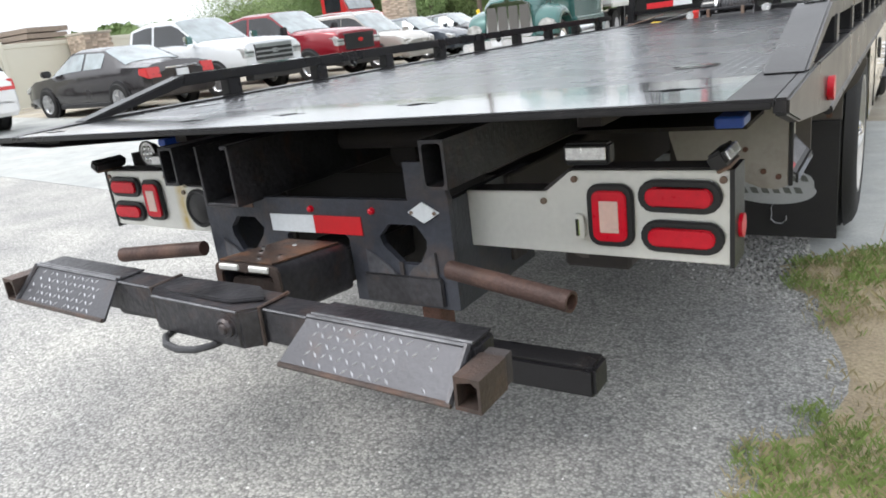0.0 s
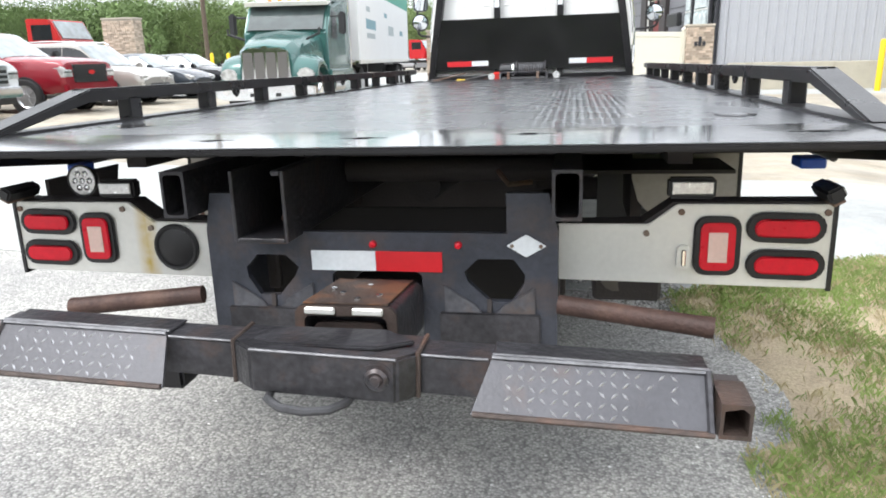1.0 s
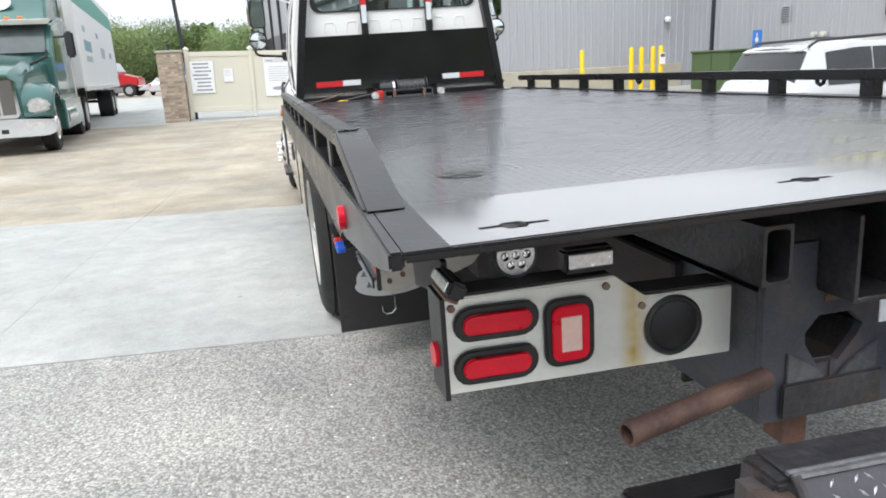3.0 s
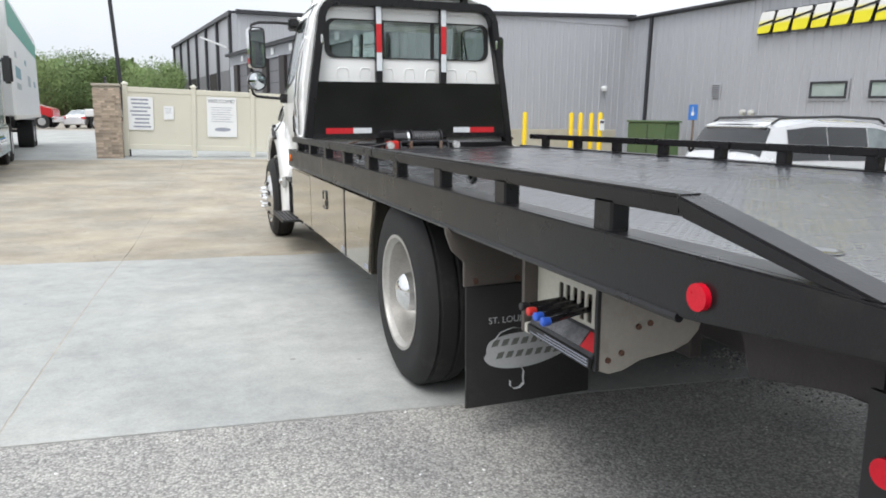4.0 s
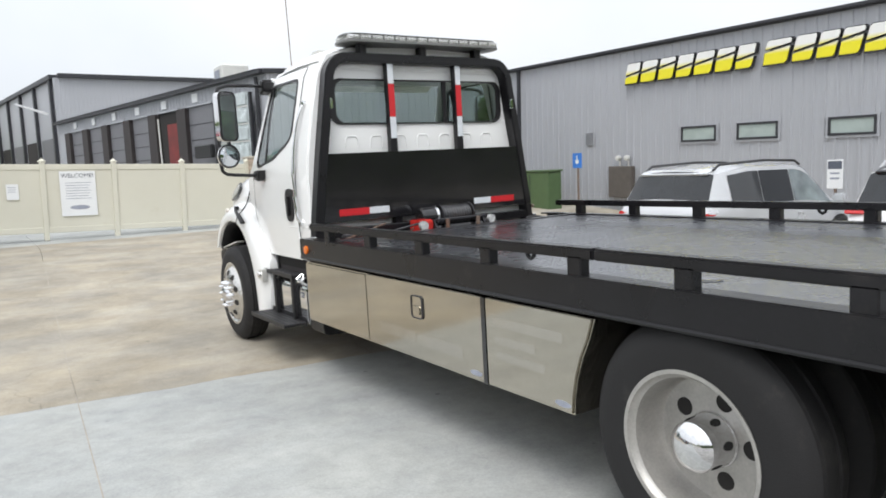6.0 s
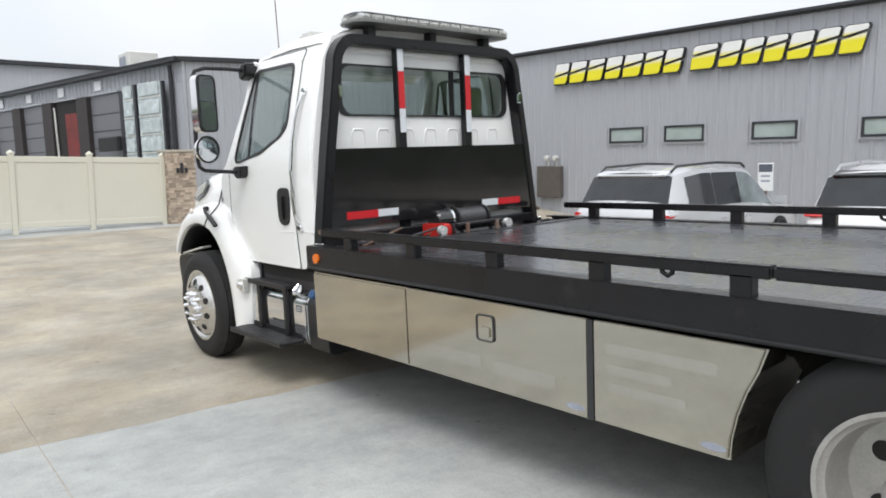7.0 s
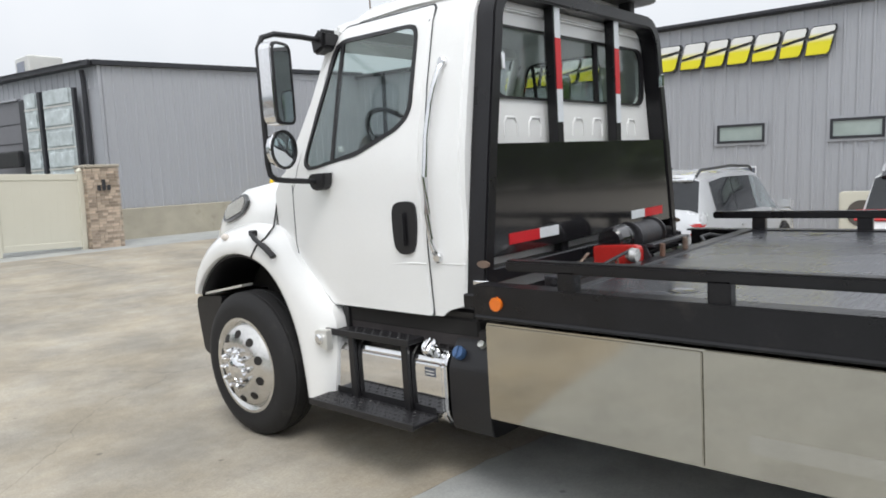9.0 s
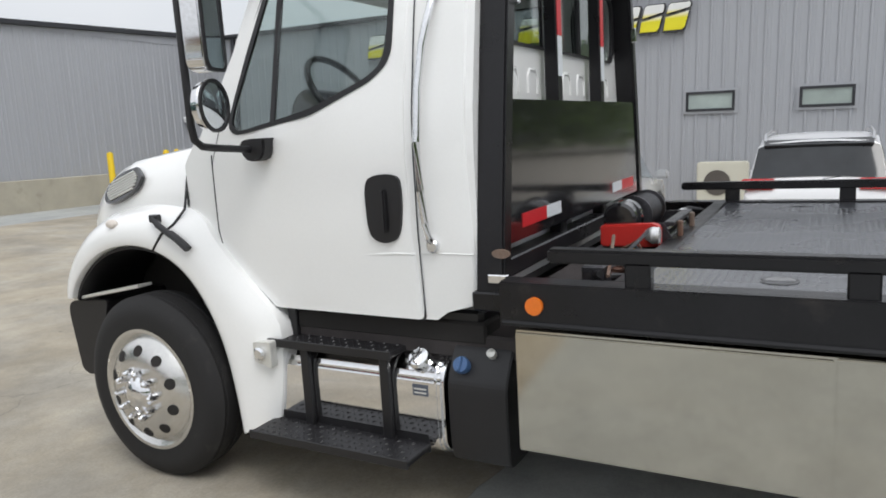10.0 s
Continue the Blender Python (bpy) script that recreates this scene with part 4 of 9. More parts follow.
    part("emblem_loop", tube(B(), [(s * 1.045, 1.733, 0.475), (s * 1.015, 1.733, 0.508), (s * 0.96, 1.733, 0.523), (s * 0.905, 1.733, 0.512), (s * 0.875, 1.733, 0.497), (s * 0.84, 1.733, 0.515), (s * 0.806, 1.733, 0.54)], 0.008, 6, flat=0.1), FG, flap)
    for z0, x0, count in ((0.45, 1.055, 7), (0.398, 1.035, 7)):
        for i in range(count):
            x = x0 - 0.043 * i
            part("emblem_block", prism(B(), [(s * x, z0), (s * (x - 0.027), z0 + 0.002), (s * (x - 0.039), z0 + 0.028), (s * (x - 0.012), z0 + 0.026)], "y", 1.7315, 1.7328), FLAPGREY, flap)
    town = bpy.data.curves.new("flap_text", "FONT")
    town.body, town.size, town.align_x, town.extrude = "ST. LOUIS, MO", 0.0375, "CENTER", 0.0008
    town.materials.append(FG)
    tob = new("flap_text", town)
    tob.parent, tob.matrix_basis = flap, Matrix.Translation((s * 0.948, 1.7325, 0.546)) @ pose(0, 0, 0, 90, 0, 0)
    # lever niche with slotted back plate
    NX = s * 1.09
    lo, hi = min(s * 0.70, NX), max(s * 0.70, NX)
    part("niche_wall", box(B(), lo, hi, 1.385, 1.405, 0.62, 0.96), DUSTYBOX, TRUCK, "dusty cream niche wall")
    part("niche_lip", box(B(), min(s * 1.02, NX), max(s * 1.02, NX), 1.345, 1.384, 0.62, 0.655, 0.004), CREAM, TRUCK)
    slots_back = [rounded(1.015 + 0.042 * i - 0.013, 1.015 + 0.042 * i + 0.013, 0.735, 0.825, 0.004, 2) for i in range(6)]
    part("slotted_plate", pierced(B(), [(0.958, 0.70), (1.384, 0.70), (1.384, 0.94), (0.958, 0.94)], slots_back, "x", s * 1.04, s * 1.035), CREAM, TRUCK, "cream plate with six upright slots")
    part("niche_back", box(B(), min(s * 0.70, s * 0.74), max(s * 0.70, s * 0.74), 0.958, 1.384, 0.62, 0.96), UNDER, TRUCK)
    tray = part("tray", prism(B(), [(s * 1.042, 0.724), (s * 1.092, 0.664), (s * 1.092, 0.655), (s * 1.036, 0.715)], "y", 0.958, 1.34), GREYSTEEL, TRUCK, "sloped tray with a striped label edge")
    part("tray_edge", prism(B(), [(s * 1.093, 0.664), (s * 1.100, 0.662), (s * 1.100, 0.632), (s * 1.093, 0.632)], "y", 0.958, 1.34), SATIN, tray)
    for k in range(3):
        part("label_stripe", box(B(), min(s * 1.1, s * 1.1012), max(s * 1.1, s * 1.1012), 0.965, 1.32 - 0.05 * k, 0.637 + 0.009 * k, 0.641 + 0.009 * k), GREYINK, tray)
    part("tray_label", prism(B(), [(s * 1.050, 0.7165), (s * 1.084, 0.6755), (s * 1.085, 0.6765), (s * 1.051, 0.7175)], "y", 0.962, 1.03), TAPERED, tray)
    part("tray_print", prism(B(), [(s * 1.050, 0.7165), (s * 1.084, 0.6755), (s * 1.085, 0.6765), (s * 1.051, 0.7175)], "y", 1.035, 1.31), WORNEDGE, tray, "pale instruction label")
    for n, (y, m) in enumerate(() if s > 0 else ((1.067, BLUE), (1.112, BLUE), (1.157, REDPAINT), (1.205, SATIN))):
        lever = part("control_lever", tube(B(), [(s * 0.98, y, 0.775), (s * 1.06, y, 0.772), (s * 1.17, y + 0.004, 0.75 + 0.004 * n)], 0.010, 8), GLOSSBLACK, TRUCK, "black hydraulic lever with a coloured knob")
        part("knob", lathe(B(), [(0, 0.0), (0, 0.011), (s * 0.006, 0.014), (s * 0.026, 0.014), (s * 0.030, 0.010), (s * 0.030, 0.0)], (s * 1.165, y + 0.004, 0.75 + 0.004 * n), "x", 12), m, lever)

# ---- rear of the truck: lamp panels, frame, wheel lift ----
def pill(cx, cz, w, h, n=8):
    r = h / 2
    return [(cx + (w / 2 - r) * (1 if -90 <= a < 90 else -1) + r * math.cos(radians(a)), cz + r * math.sin(radians(a))) for a in [-90 + 180 * i / n for i in range(n)] + [90 + 180 * i / n for i in range(n)]]


# the left panel carries a yellow weep below its seam
WEEP = ALU.copy()
WEEP.name = "weeping_panel"
qn, ql = WEEP.node_tree.nodes, WEEP.node_tree.links
q_base = qn["Principled BSDF"].inputs["Base Color"]
q_co, q_sep, q_noise = qn.new("ShaderNodeTexCoord"), qn.new("ShaderNodeSeparateXYZ"), qn.new("ShaderNodeTexNoise")
q_noise.inputs["Scale"].default_value = 24.0
ql.new(q_co.outputs["Object"], q_sep.inputs[0])
ql.new(q_co.outputs["Object"], q_noise.inputs["Vector"])
q_last = q_sep.outputs["X"]
for op, val in (("ADD", 0.682), ("ABSOLUTE", 0.0), ("MULTIPLY", -40.0), ("ADD", 1.5)):
    q = qn.new("ShaderNodeMath")
    q.operation = op
    q.inputs[1].default_value = val
    ql.new(q_last, q.inputs[0])
    q_last = q.outputs[0]
q = qn.new("ShaderNodeMath")
q.operation, q.use_clamp = "MULTIPLY", True
ql.new(q_last, q.inputs[0])
ql.new(q_noise.outputs["Fac"], q.inputs[1])
q_mix = qn.new("ShaderNodeMixRGB")
q_mix.inputs[2].default_value = (0.50, 0.36, 0.10, 1)
q_src = q_base.links[0].from_socket
ql.new(q.outputs[0], q_mix.inputs[0])
ql.new(q_src, q_mix.inputs[1])
ql.new(q_mix.outputs[0], q_base)

for s in (-1, 1):
    if s < 0:
        outline = [(-1.092, 0.688), (-0.451, 0.676), (-0.451, 0.828), (-0.655, 0.833), (-0.725, 0.886), (-1.089, 0.887)]
    else:
        outline = [(1.09, 0.682), (1.09, 0.886), (0.735, 0.886), (0.67, 0.836), (0.45, 0.836), (0.45, 0.692)]
    panel = part("lamp_panel", prism(B(), outline, "y", 0.0, 0.012, 0.003), WEEP if s < 0 else ALU, TRUCK, "brushed metal lamp panel with red lamps", smooth=False)
    shelf = B()
    prism(shelf, [(s * 1.092, 0.678), (s * 1.092, 0.89), (s * 1.082, 0.89), (s * 1.082, 0.678)], "y", -0.004, 0.10)
    part("panel_return", shelf, SATIN, panel, smooth=False)
    part("panel_lip", prism(B(), [(s * 1.082, 0.876), (s * 0.73, 0.876), (s * 0.662, 0.826), (s * 0.455, 0.821), (s * 0.455, 0.833), (s * 0.657, 0.838), (s * 0.727, 0.889), (s * 1.082, 0.891)], "y", 0.0125, 0.085), UNDER, panel, "rusty black top lip", smooth=False)
    for cx, cz, w, h, vert in ((0.981, 0.832, 0.178, 0.076, 0), (0.985, 0.742, 0.178, 0.076, 0)):
        part("grommet", prism(B(), pill(s * cx, cz, w, h), "y", -0.012, 0.0, 0.004), SATIN, panel)
        part("brake_lamp", prism(B(), pill(s * cx, cz, w - 0.034, h - 0.03), "y", -0.020, -0.012, 0.004), LENS, panel, "oval red brake lamp")
    part("grommet", prism(B(), rounded(s * 0.829 - 0.054, s * 0.829 + 0.054, 0.713, 0.859, 0.028), "y", -0.012, 0.0, 0.004), SATIN, panel)
    part("reverse_lamp", prism(B(), rounded(s * 0.829 - 0.040, s * 0.829 + 0.040, 0.727, 0.845, 0.018), "y", -0.019, -0.012, 0.003), LENS, panel, "upright red lamp with a clear middle")
    part("reverse_lens", box(B(), s * 0.829 - 0.022, s * 0.829 + 0.022, -0.0215, -0.019, 0.748, 0.822, 0.002), REVLENS, panel)
    for x, z in ((1.07, 0.868), (0.745, 0.868), (0.665, 0.815)):
        part("bolt", disc(B(), (s * x, 0.0, z), "y", 0.008, -0.006, 0.0, 8), GREYRUST, panel)
    # work lamps and upright plate above the panel
    part("upright_plate", prism(B(), [(s * x, z) for x, z in ((1.072, 0.625), (1.072, 1.0), (0.70, 1.0), (0.70, 0.80), (0.725, 0.712), (0.76, 0.675), (0.815, 0.655), (0.93, 0.642), (0.99, 0.617), (1.04, 0.612))], "y", 0.945, 0.956, 0.002), BOXBACK, TRUCK, "pale dusty end plate of the control box", smooth=False)
    part("plate_edge", box(B(), min(s * 1.073, s * 1.086), max(s * 1.073, s * 1.086), 0.943, 0.957, 0.625, 1.0, 0.002), SATIN, TRUCK)
    for x, z in ((0.945, 0.745), (0.905, 0.752), (1.0, 0.672), (1.045, 0.655)):
        part("plate_bolt", disc(B(), (s * x, 0.945, z), "y", 0.009, -0.006, 0.0, 8), RUST, TRUCK)
    if s < 0:
        part("side_stay", prism(B(), [(0.10, 0.862), (0.10, 0.935), (0.44, 0.935), (0.40, 0.80), (0.30, 0.822)], "x", -1.060, -1.048), UNDER, TRUCK, smooth=False)
    lamp = part("work_lamp", box(B(), s * 0.77 - 0.055, s * 0.77 + 0.055, 0.015, 0.055, 0.896, 0.946, 0.006, 2), SATIN, TRUCK, "small bar work lamp")
    part("lamp_lens", box(B(), s * 0.77 - 0.048, s * 0.77 + 0.048, 0.010, 0.015, 0.908, 0.938, 0.002), LED, lamp)
    tilt = part("side_lamp", box(B(), -0.018, 0.018, -0.055, 0.07, -0.017, 0.017, 0.006, 2), SATIN, TRUCK, "bar lamp on the panel's corner")
    tilt.matrix_basis = pose(s * 1.068, 0.0, 0.917, 0, -s * 28, 0)
    part("lamp_lens", box(B(), min(s * 0.0185, s * 0.023), max(s * 0.0185, s * 0.023), -0.047, 0.062, -0.010, 0.011, 0.002), LED, tilt)
    part("lamp_bracket", box(B(), -0.014, 0.014, -0.045, 0.06, -0.025, -0.0175, 0.002), GREYRUST, tilt)
    part("side_reflector", disc(B(), (s * 1.092, 0.054, 0.757), "x", 0.026, 0, s * 0.008), LENS, panel, "round red reflector")
    # rust-brown stub pipe, open at its end
    pa, pb = Vector((s * 0.80, -0.19, 0.645)), Vector((s * 0.458, -0.125, 0.668))
    pipe = part("stub_pipe", lathe(B(), [(0.05, 0.0), (0.05, 0.018), (0.0, 0.018), (0.0, 0.024), (0.012, 0.025), (0.03, 0.0235), ((pb - pa).length, 0.0235)], (0, 0, 0), "x", 18), PIPERUST, TRUCK, "rusty open-ended stub pipe")
    pipe.matrix_basis = Matrix.Translation(pa) @ (pb - pa).to_track_quat("X", "Z").to_matrix().to_4x4()
    # square tube ends of the tilt frame
    x0, x1 = (-0.512, -0.448) if s < 0 else (0.442, 0.509)
    part("square_tube", pierced(B(), [(x0, 0.88), (x1, 0.88), (x1, 0.996), (x0, 0.996)], [corners([(x0 + 0.007, 0.888), (x1 - 0.007, 0.888), (x1 - 0.007, 0.988), (x0 + 0.007, 0.988)], 0.012)], "y", -0.17, 2.4), DARKSTEEL, TRUCK, "open square tube end", smooth=False)
    # dark sheet stands in for the shade deep in the tube
    part("tube_shadow", box(B(), x0 + 0.008, x1 - 0.008, 0.35, 0.36, 0.889, 0.987), DARKHOLE, TRUCK)
speaker = part("round_speaker", lathe(B(), [(0.0, 0.066), (-0.008, 0.066), (-0.012, 0.061), (-0.011, 0.056), (-0.007, 0.053), (-0.009, 0.046), (-0.014, 0.026), (-0.0155, 0.0)], (-0.593, 0.0, 0.762), "y", 40), SATIN, TRUCK, "round black speaker")
part("panel_latch", prism(B(), rounded(0.737, 0.768, 0.727, 0.788, 0.014), "y", -0.016, -0.0005, 0.006), ALU, TRUCK, "chrome oval latch")
part("latch_bar", box(B(), 0.7475, 0.7575, -0.021, -0.0165, 0.737, 0.778, 0.002), CHROME, TRUCK)
round_lamp = part("round_work_lamp", lathe(B(), [(0.0, 0.0), (0.0, 0.032), (-0.03, 0.047), (-0.035, 0.047), (-0.033, 0.042), (-0.03, 0.0)], (-0.91, 0.10, 0.937), "y", 24), SATIN, TRUCK, "round work lamp with six bulbs")
part("lamp_face", disc(B(), (-0.91, 0.069, 0.937), "y", 0.041, -0.002, 0.0, 24), LED, round_lamp)
for i in range(7):
    a = radians(60 * i)
    r = 0.023 if i < 6 else 0
    part("bulb", lathe(B(), [(-0.006, 0.0), (-0.003, 0.008), (0, 0.010)], (-0.91 + r * math.cos(a), 0.067, 0.937 + r * math.sin(a)), "y", 10), CHROME, round_lamp)
part("blue_connector", box(B(), -1.10, -1.05, 0.25, 0.32, 0.93, 0.96, 0.004), BLUE, TRUCK, "blue air connector")
part("blue_connector", box(B(), 1.03, 1.09, 0.10, 0.18, 0.955, 0.98, 0.004), BLUE, TRUCK, "blue air connector")

# transverse frame plate with openings
FY = -0.094
hexl = [(-0.344, 0.735), (-0.312, 0.770), (-0.234, 0.770), (-0.201, 0.738), (-0.212, 0.715), (-0.258, 0.662), (-0.312, 0.662), (-0.342, 0.71)]
hexr = [(0.229, 0.735), (0.263, 0.768), (0.349, 0.768), (0.377, 0.730), (0.374, 0.705), (0.345, 0.660), (0.290, 0.660), (0.236, 0.71)]
outline = [(-0.445, 0.545), (-0.112, 0.545), (-0.112, 0.72), (-0.10, 0.732), (0.11, 0.732), (0.122, 0.72), (0.122, 0.545), (0.455, 0.545), (0.455, 0.835), (0.432, 0.93), (0.333, 0.93), (0.333, 0.832), (-0.324, 0.832), (-0.324, 0.93), (-0.426, 0.93), (-0.445, 0.835)]
tail_frame = part("tail_frame", pierced(B(), outline, [hexl, hexr], "y", FY, FY + 0.02), mat("navy_black_frame", (0.046, 0.050, 0.064), 0.42, 0.25, 0.25, 6, 0.15, 60, bump=0.2, stain=(0.105, 0.075, 0.06), stain_amount=0.38, stain_scale=8), TRUCK, "blue-black frame plate with cut-outs", smooth=False)
FRAME = tail_frame.data.materials[0]
SCUFF = mat("bare_scuffed_frame", (0.080, 0.081, 0.092), 0.4, 0.4, 0.45, 12, 0.25, 60, bump=0.2, stain=(0.13, 0.085, 0.06), stain_amount=0.4, stain_scale=14)
part("frame_depth", box(B(), -0.445, -0.425, FY + 0.021, 0.35, 0.545, 0.832), FRAME, tail_frame)
part("frame_depth", box(B(), 0.435, 0.455, FY + 0.021, 0.35, 0.545, 0.832), FRAME, tail_frame)
# near-black sheet stands in for the shade behind the plate's openings
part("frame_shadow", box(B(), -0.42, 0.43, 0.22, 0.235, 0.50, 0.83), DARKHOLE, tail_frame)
for sx in (-1, 1):
    cx = 0.0075 + sx * 0.2825
    # sloped gussets beside the cut-out, thick foot below it
    for q in (-1, 1):
        wedge = prism(B(), [(cx + q * 0.112, 0.625), (cx + q * 0.112, 0.70), (cx + q * 0.035, 0.652), (cx + q * 0.012, 0.625)], "y", FY - 0.007, FY - 0.001, 0.002)
        part("gusset", wedge, SCUFF, tail_frame, "worn grey gusset")
    part("foot_plate", box(B(), cx - 0.125, cx + 0.125, FY - 0.012, FY - 0.001, 0.552, 0.632, 0.004, 2), DARKSTEEL, tail_frame)
    part("weld_slot", box(B(), cx - 0.006, cx + 0.006, FY - 0.006, FY - 0.001, 0.626, 0.667, 0.001), UNDER, tail_frame)
    part("foot_lug", box(B(), cx + sx * 0.05 - 0.03, cx + sx * 0.05 + 0.03, FY + 0.03, FY + 0.10, 0.46, 0.545, 0.004), RUST, tail_frame)
for k, (x0, x1, z0, z1) in enumerate(((-0.32, -0.311, 0.825, 1.0), (-0.19, -0.181, 0.825, 1.0), (-0.311, -0.19, 0.825, 0.836), (-0.212, -0.191, 0.988, 1.0))):
    part(("channel_wall", "channel_wall", "channel_floor", "channel_lip")[k], box(B(), x0, x1, -0.19, 1.8, z0, z1, 0.002), DARKSTEEL, TRUCK, "open steel slide channel" if k == 0 else "")
part("channel_peg", prism(B(), [(-0.282, 0.837), (-0.222, 0.837), (-0.242, 0.90), (-0.262, 0.90)], "y", 0.0, 0.03, 0.004), RUST, TRUCK)
part("white_tape", box(B(), -0.163, 0.005, FY - 0.0035, FY - 0.0005, 0.733, 0.784), TAPEWHITE, tail_frame, "white reflective tape")
part("red_tape", box(B(), 0.006, 0.174, FY - 0.0035, FY - 0.0005, 0.733, 0.784), TAPERED, tail_frame, "red reflective tape")
dia = part("diamond_plate", prism(B(), [(0.333, 0.803), (0.38, 0.775), (0.428, 0.803), (0.38, 0.831)], "y", FY - 0.006, FY - 0.0005, 0.001), TAPEWHITE, tail_frame, "white diamond plate")
for x in (0.346, 0.415):
    part("rivet", disc(B(), (x, FY - 0.006, 0.803), "y", 0.005, -0.003, 0, 8), GREYRUST, dia)
for x in (0.0, 0.215):
    part("marker_lamp", lathe(B(), [(-0.014, 0.0), (-0.010, 0.008), (0, 0.010)], (x, FY, 0.802), "y", 10), LENS, tail_frame, "tiny red marker lamp")
part("serial_plate", box(B(), -0.30, -0.23, FY - 0.003, FY, 0.80, 0.812), GREYRUST, tail_frame)
part("deck_roller", tube(B(), [(-0.30, 0.30, 0.93), (0.44, 0.30, 0.93)], 0.035, 12), UNDER, TRUCK)
part("tilt_cylinder", tube(B(), [(0.05, 0.3, 0.88), (0.05, 1.8, 0.80)], 0.05, 14), UNDER, TRUCK)
part("hose_loop", tube(B(), [(0.28, 0.25, 0.93), (0.32, 0.12, 0.915), (0.37, 0.25, 0.90)], 0.008, 6), GREYRUST, TRUCK)

# wheel lift: boom head, pivot and crossbar with sloped tread plates
lift = part("wheel_lift", prism(B(), [(-0.30, 0.60), (0.6, 0.56), (0.6, 0.66), (-0.10, 0.69), (-0.30, 0.70)], "x", -0.085, 0.105, 0.006), DARKSTEEL, TRUCK, "rusty stowed wheel lift")
hood_out = corners([(-0.105, 0.60), (-0.105, 0.735), (0.125, 0.735), (0.125, 0.60)], 0.028)
hood_in = corners([(-0.083, 0.62), (-0.083, 0.712), (0.103, 0.712), (0.103, 0.62)], 0.018)
shell = pierced(B(), hood_out, [hood_in], "y", -0.362, -0.11)
for v in shell.verts:
    v.co.z -= 0.09 * (v.co.y + 0.36)
part("boom_head", shell, DARKSTEEL, lift, "worn steel boom head")
part("head_rim", pierced(B(), grow(hood_out, -0.001), [hood_in], "y", -0.370, -0.3625), BROWNSTEEL, lift, "brown worn rim", smooth=False)
part("boom_top", prism(B(), [(-0.366, 0.7365), (-0.366, 0.7405), (-0.12, 0.7185), (-0.12, 0.7145)], "x", -0.085, 0.105, 0.001), BOOMRUST, lift, "rust-brown boom top")
part("boom_bar", prism(B(), rounded(-0.070, 0.090, 0.628, 0.690, 0.018), "y", -0.352, -0.335, 0.004), BROWNSTEEL, lift)
for x in (-0.045, 0.062):
    part("pale_tab", box(B(), x - 0.034, x + 0.034, -0.378, -0.358, 0.716, 0.732, 0.003), ALU, lift, "pale worn tab")
for x, y in ((-0.055, -0.24), (-0.02, -0.28), (0.07, -0.30), (0.02, -0.20), (0.03, -0.335)):
    part("bolt_head", disc(B(), (x, y, 0.7405 - 0.09 * (y + 0.366)), "z", 0.007, 0, 0.005, 8), CHROME, lift)
part("hinge_plate", prism(B(), [(-0.15, -0.50), (-0.10, -0.425), (0.12, -0.425), (0.19, -0.48), (0.12, -0.52), (-0.10, -0.52)], "z", 0.699, 0.708, 0.003), DARKSTEEL, lift)
part("hinge_neck", box(B(), -0.10, 0.12, -0.43, -0.33, 0.57, 0.632, 0.008), DARKSTEEL, lift)
CB = pose(0, -0.465, 0.656, 0, 1.9, 0)
def on_bar(ob):
    ob.matrix_basis = CB
    return ob
on_bar(part("crossbar", box(B(), -0.74, 0.74, -0.040, 0.042, -0.043, 0.041, 0.006, 2), DARKSTEEL, lift, "square crossbar"))
on_bar(part("crossbar_sleeve", prism(B(), [(-0.18, -0.046), (-0.13, -0.082), (0.165, -0.082), (0.20, -0.046), (0.20, 0.048), (-0.18, 0.048)], "z", -0.047, 0.0455, 0.006), DARKSTEEL, lift))
on_bar(part("pivot_bolt", lathe(B(), [(-0.102, 0.0), (-0.102, 0.010), (-0.096, 0.013), (-0.098, 0.018), (-0.092, 0.024), (-0.084, 0.024), (-0.084, 0.032), (-0.0825, 0.032)], (0.128, 0, 0.004), "y", 16), DARKSTEEL, lift))
on_bar(part("pull_tab", tube(B(), [(-0.10, -0.05, -0.05), (-0.092, -0.095, -0.052), (-0.055, -0.122, -0.054), (-0.005, -0.128, -0.055), (0.04, -0.115, -0.054), (0.065, -0.085, -0.052), (0.07, -0.05, -0.05)], 0.009, 8), GREYSTEEL, lift, "bent steel pull loop"))
# pale beads put in the bright highlights along the bar's worn edges
for x0, x1, y, z in ((-0.325, -0.185, -0.0405, 0.0405), (0.205, 0.335, -0.0405, 0.0405), (-0.13, 0.165, -0.0825, 0.044)):
    on_bar(part("worn_edge", tube(B(), [(x0, y, z), (0.5 * (x0 + x1), y, z), (x1, y, z)], 0.003, 6), WORNEDGE, lift))
for x in (-0.18, 0.20):
    on_bar(part("weld_bead", tube(B(), [(x, -0.047, -0.045), (x, -0.048, 0.046), (x, 0.046, 0.046)], 0.005, 6), BROWNSTEEL, lift))
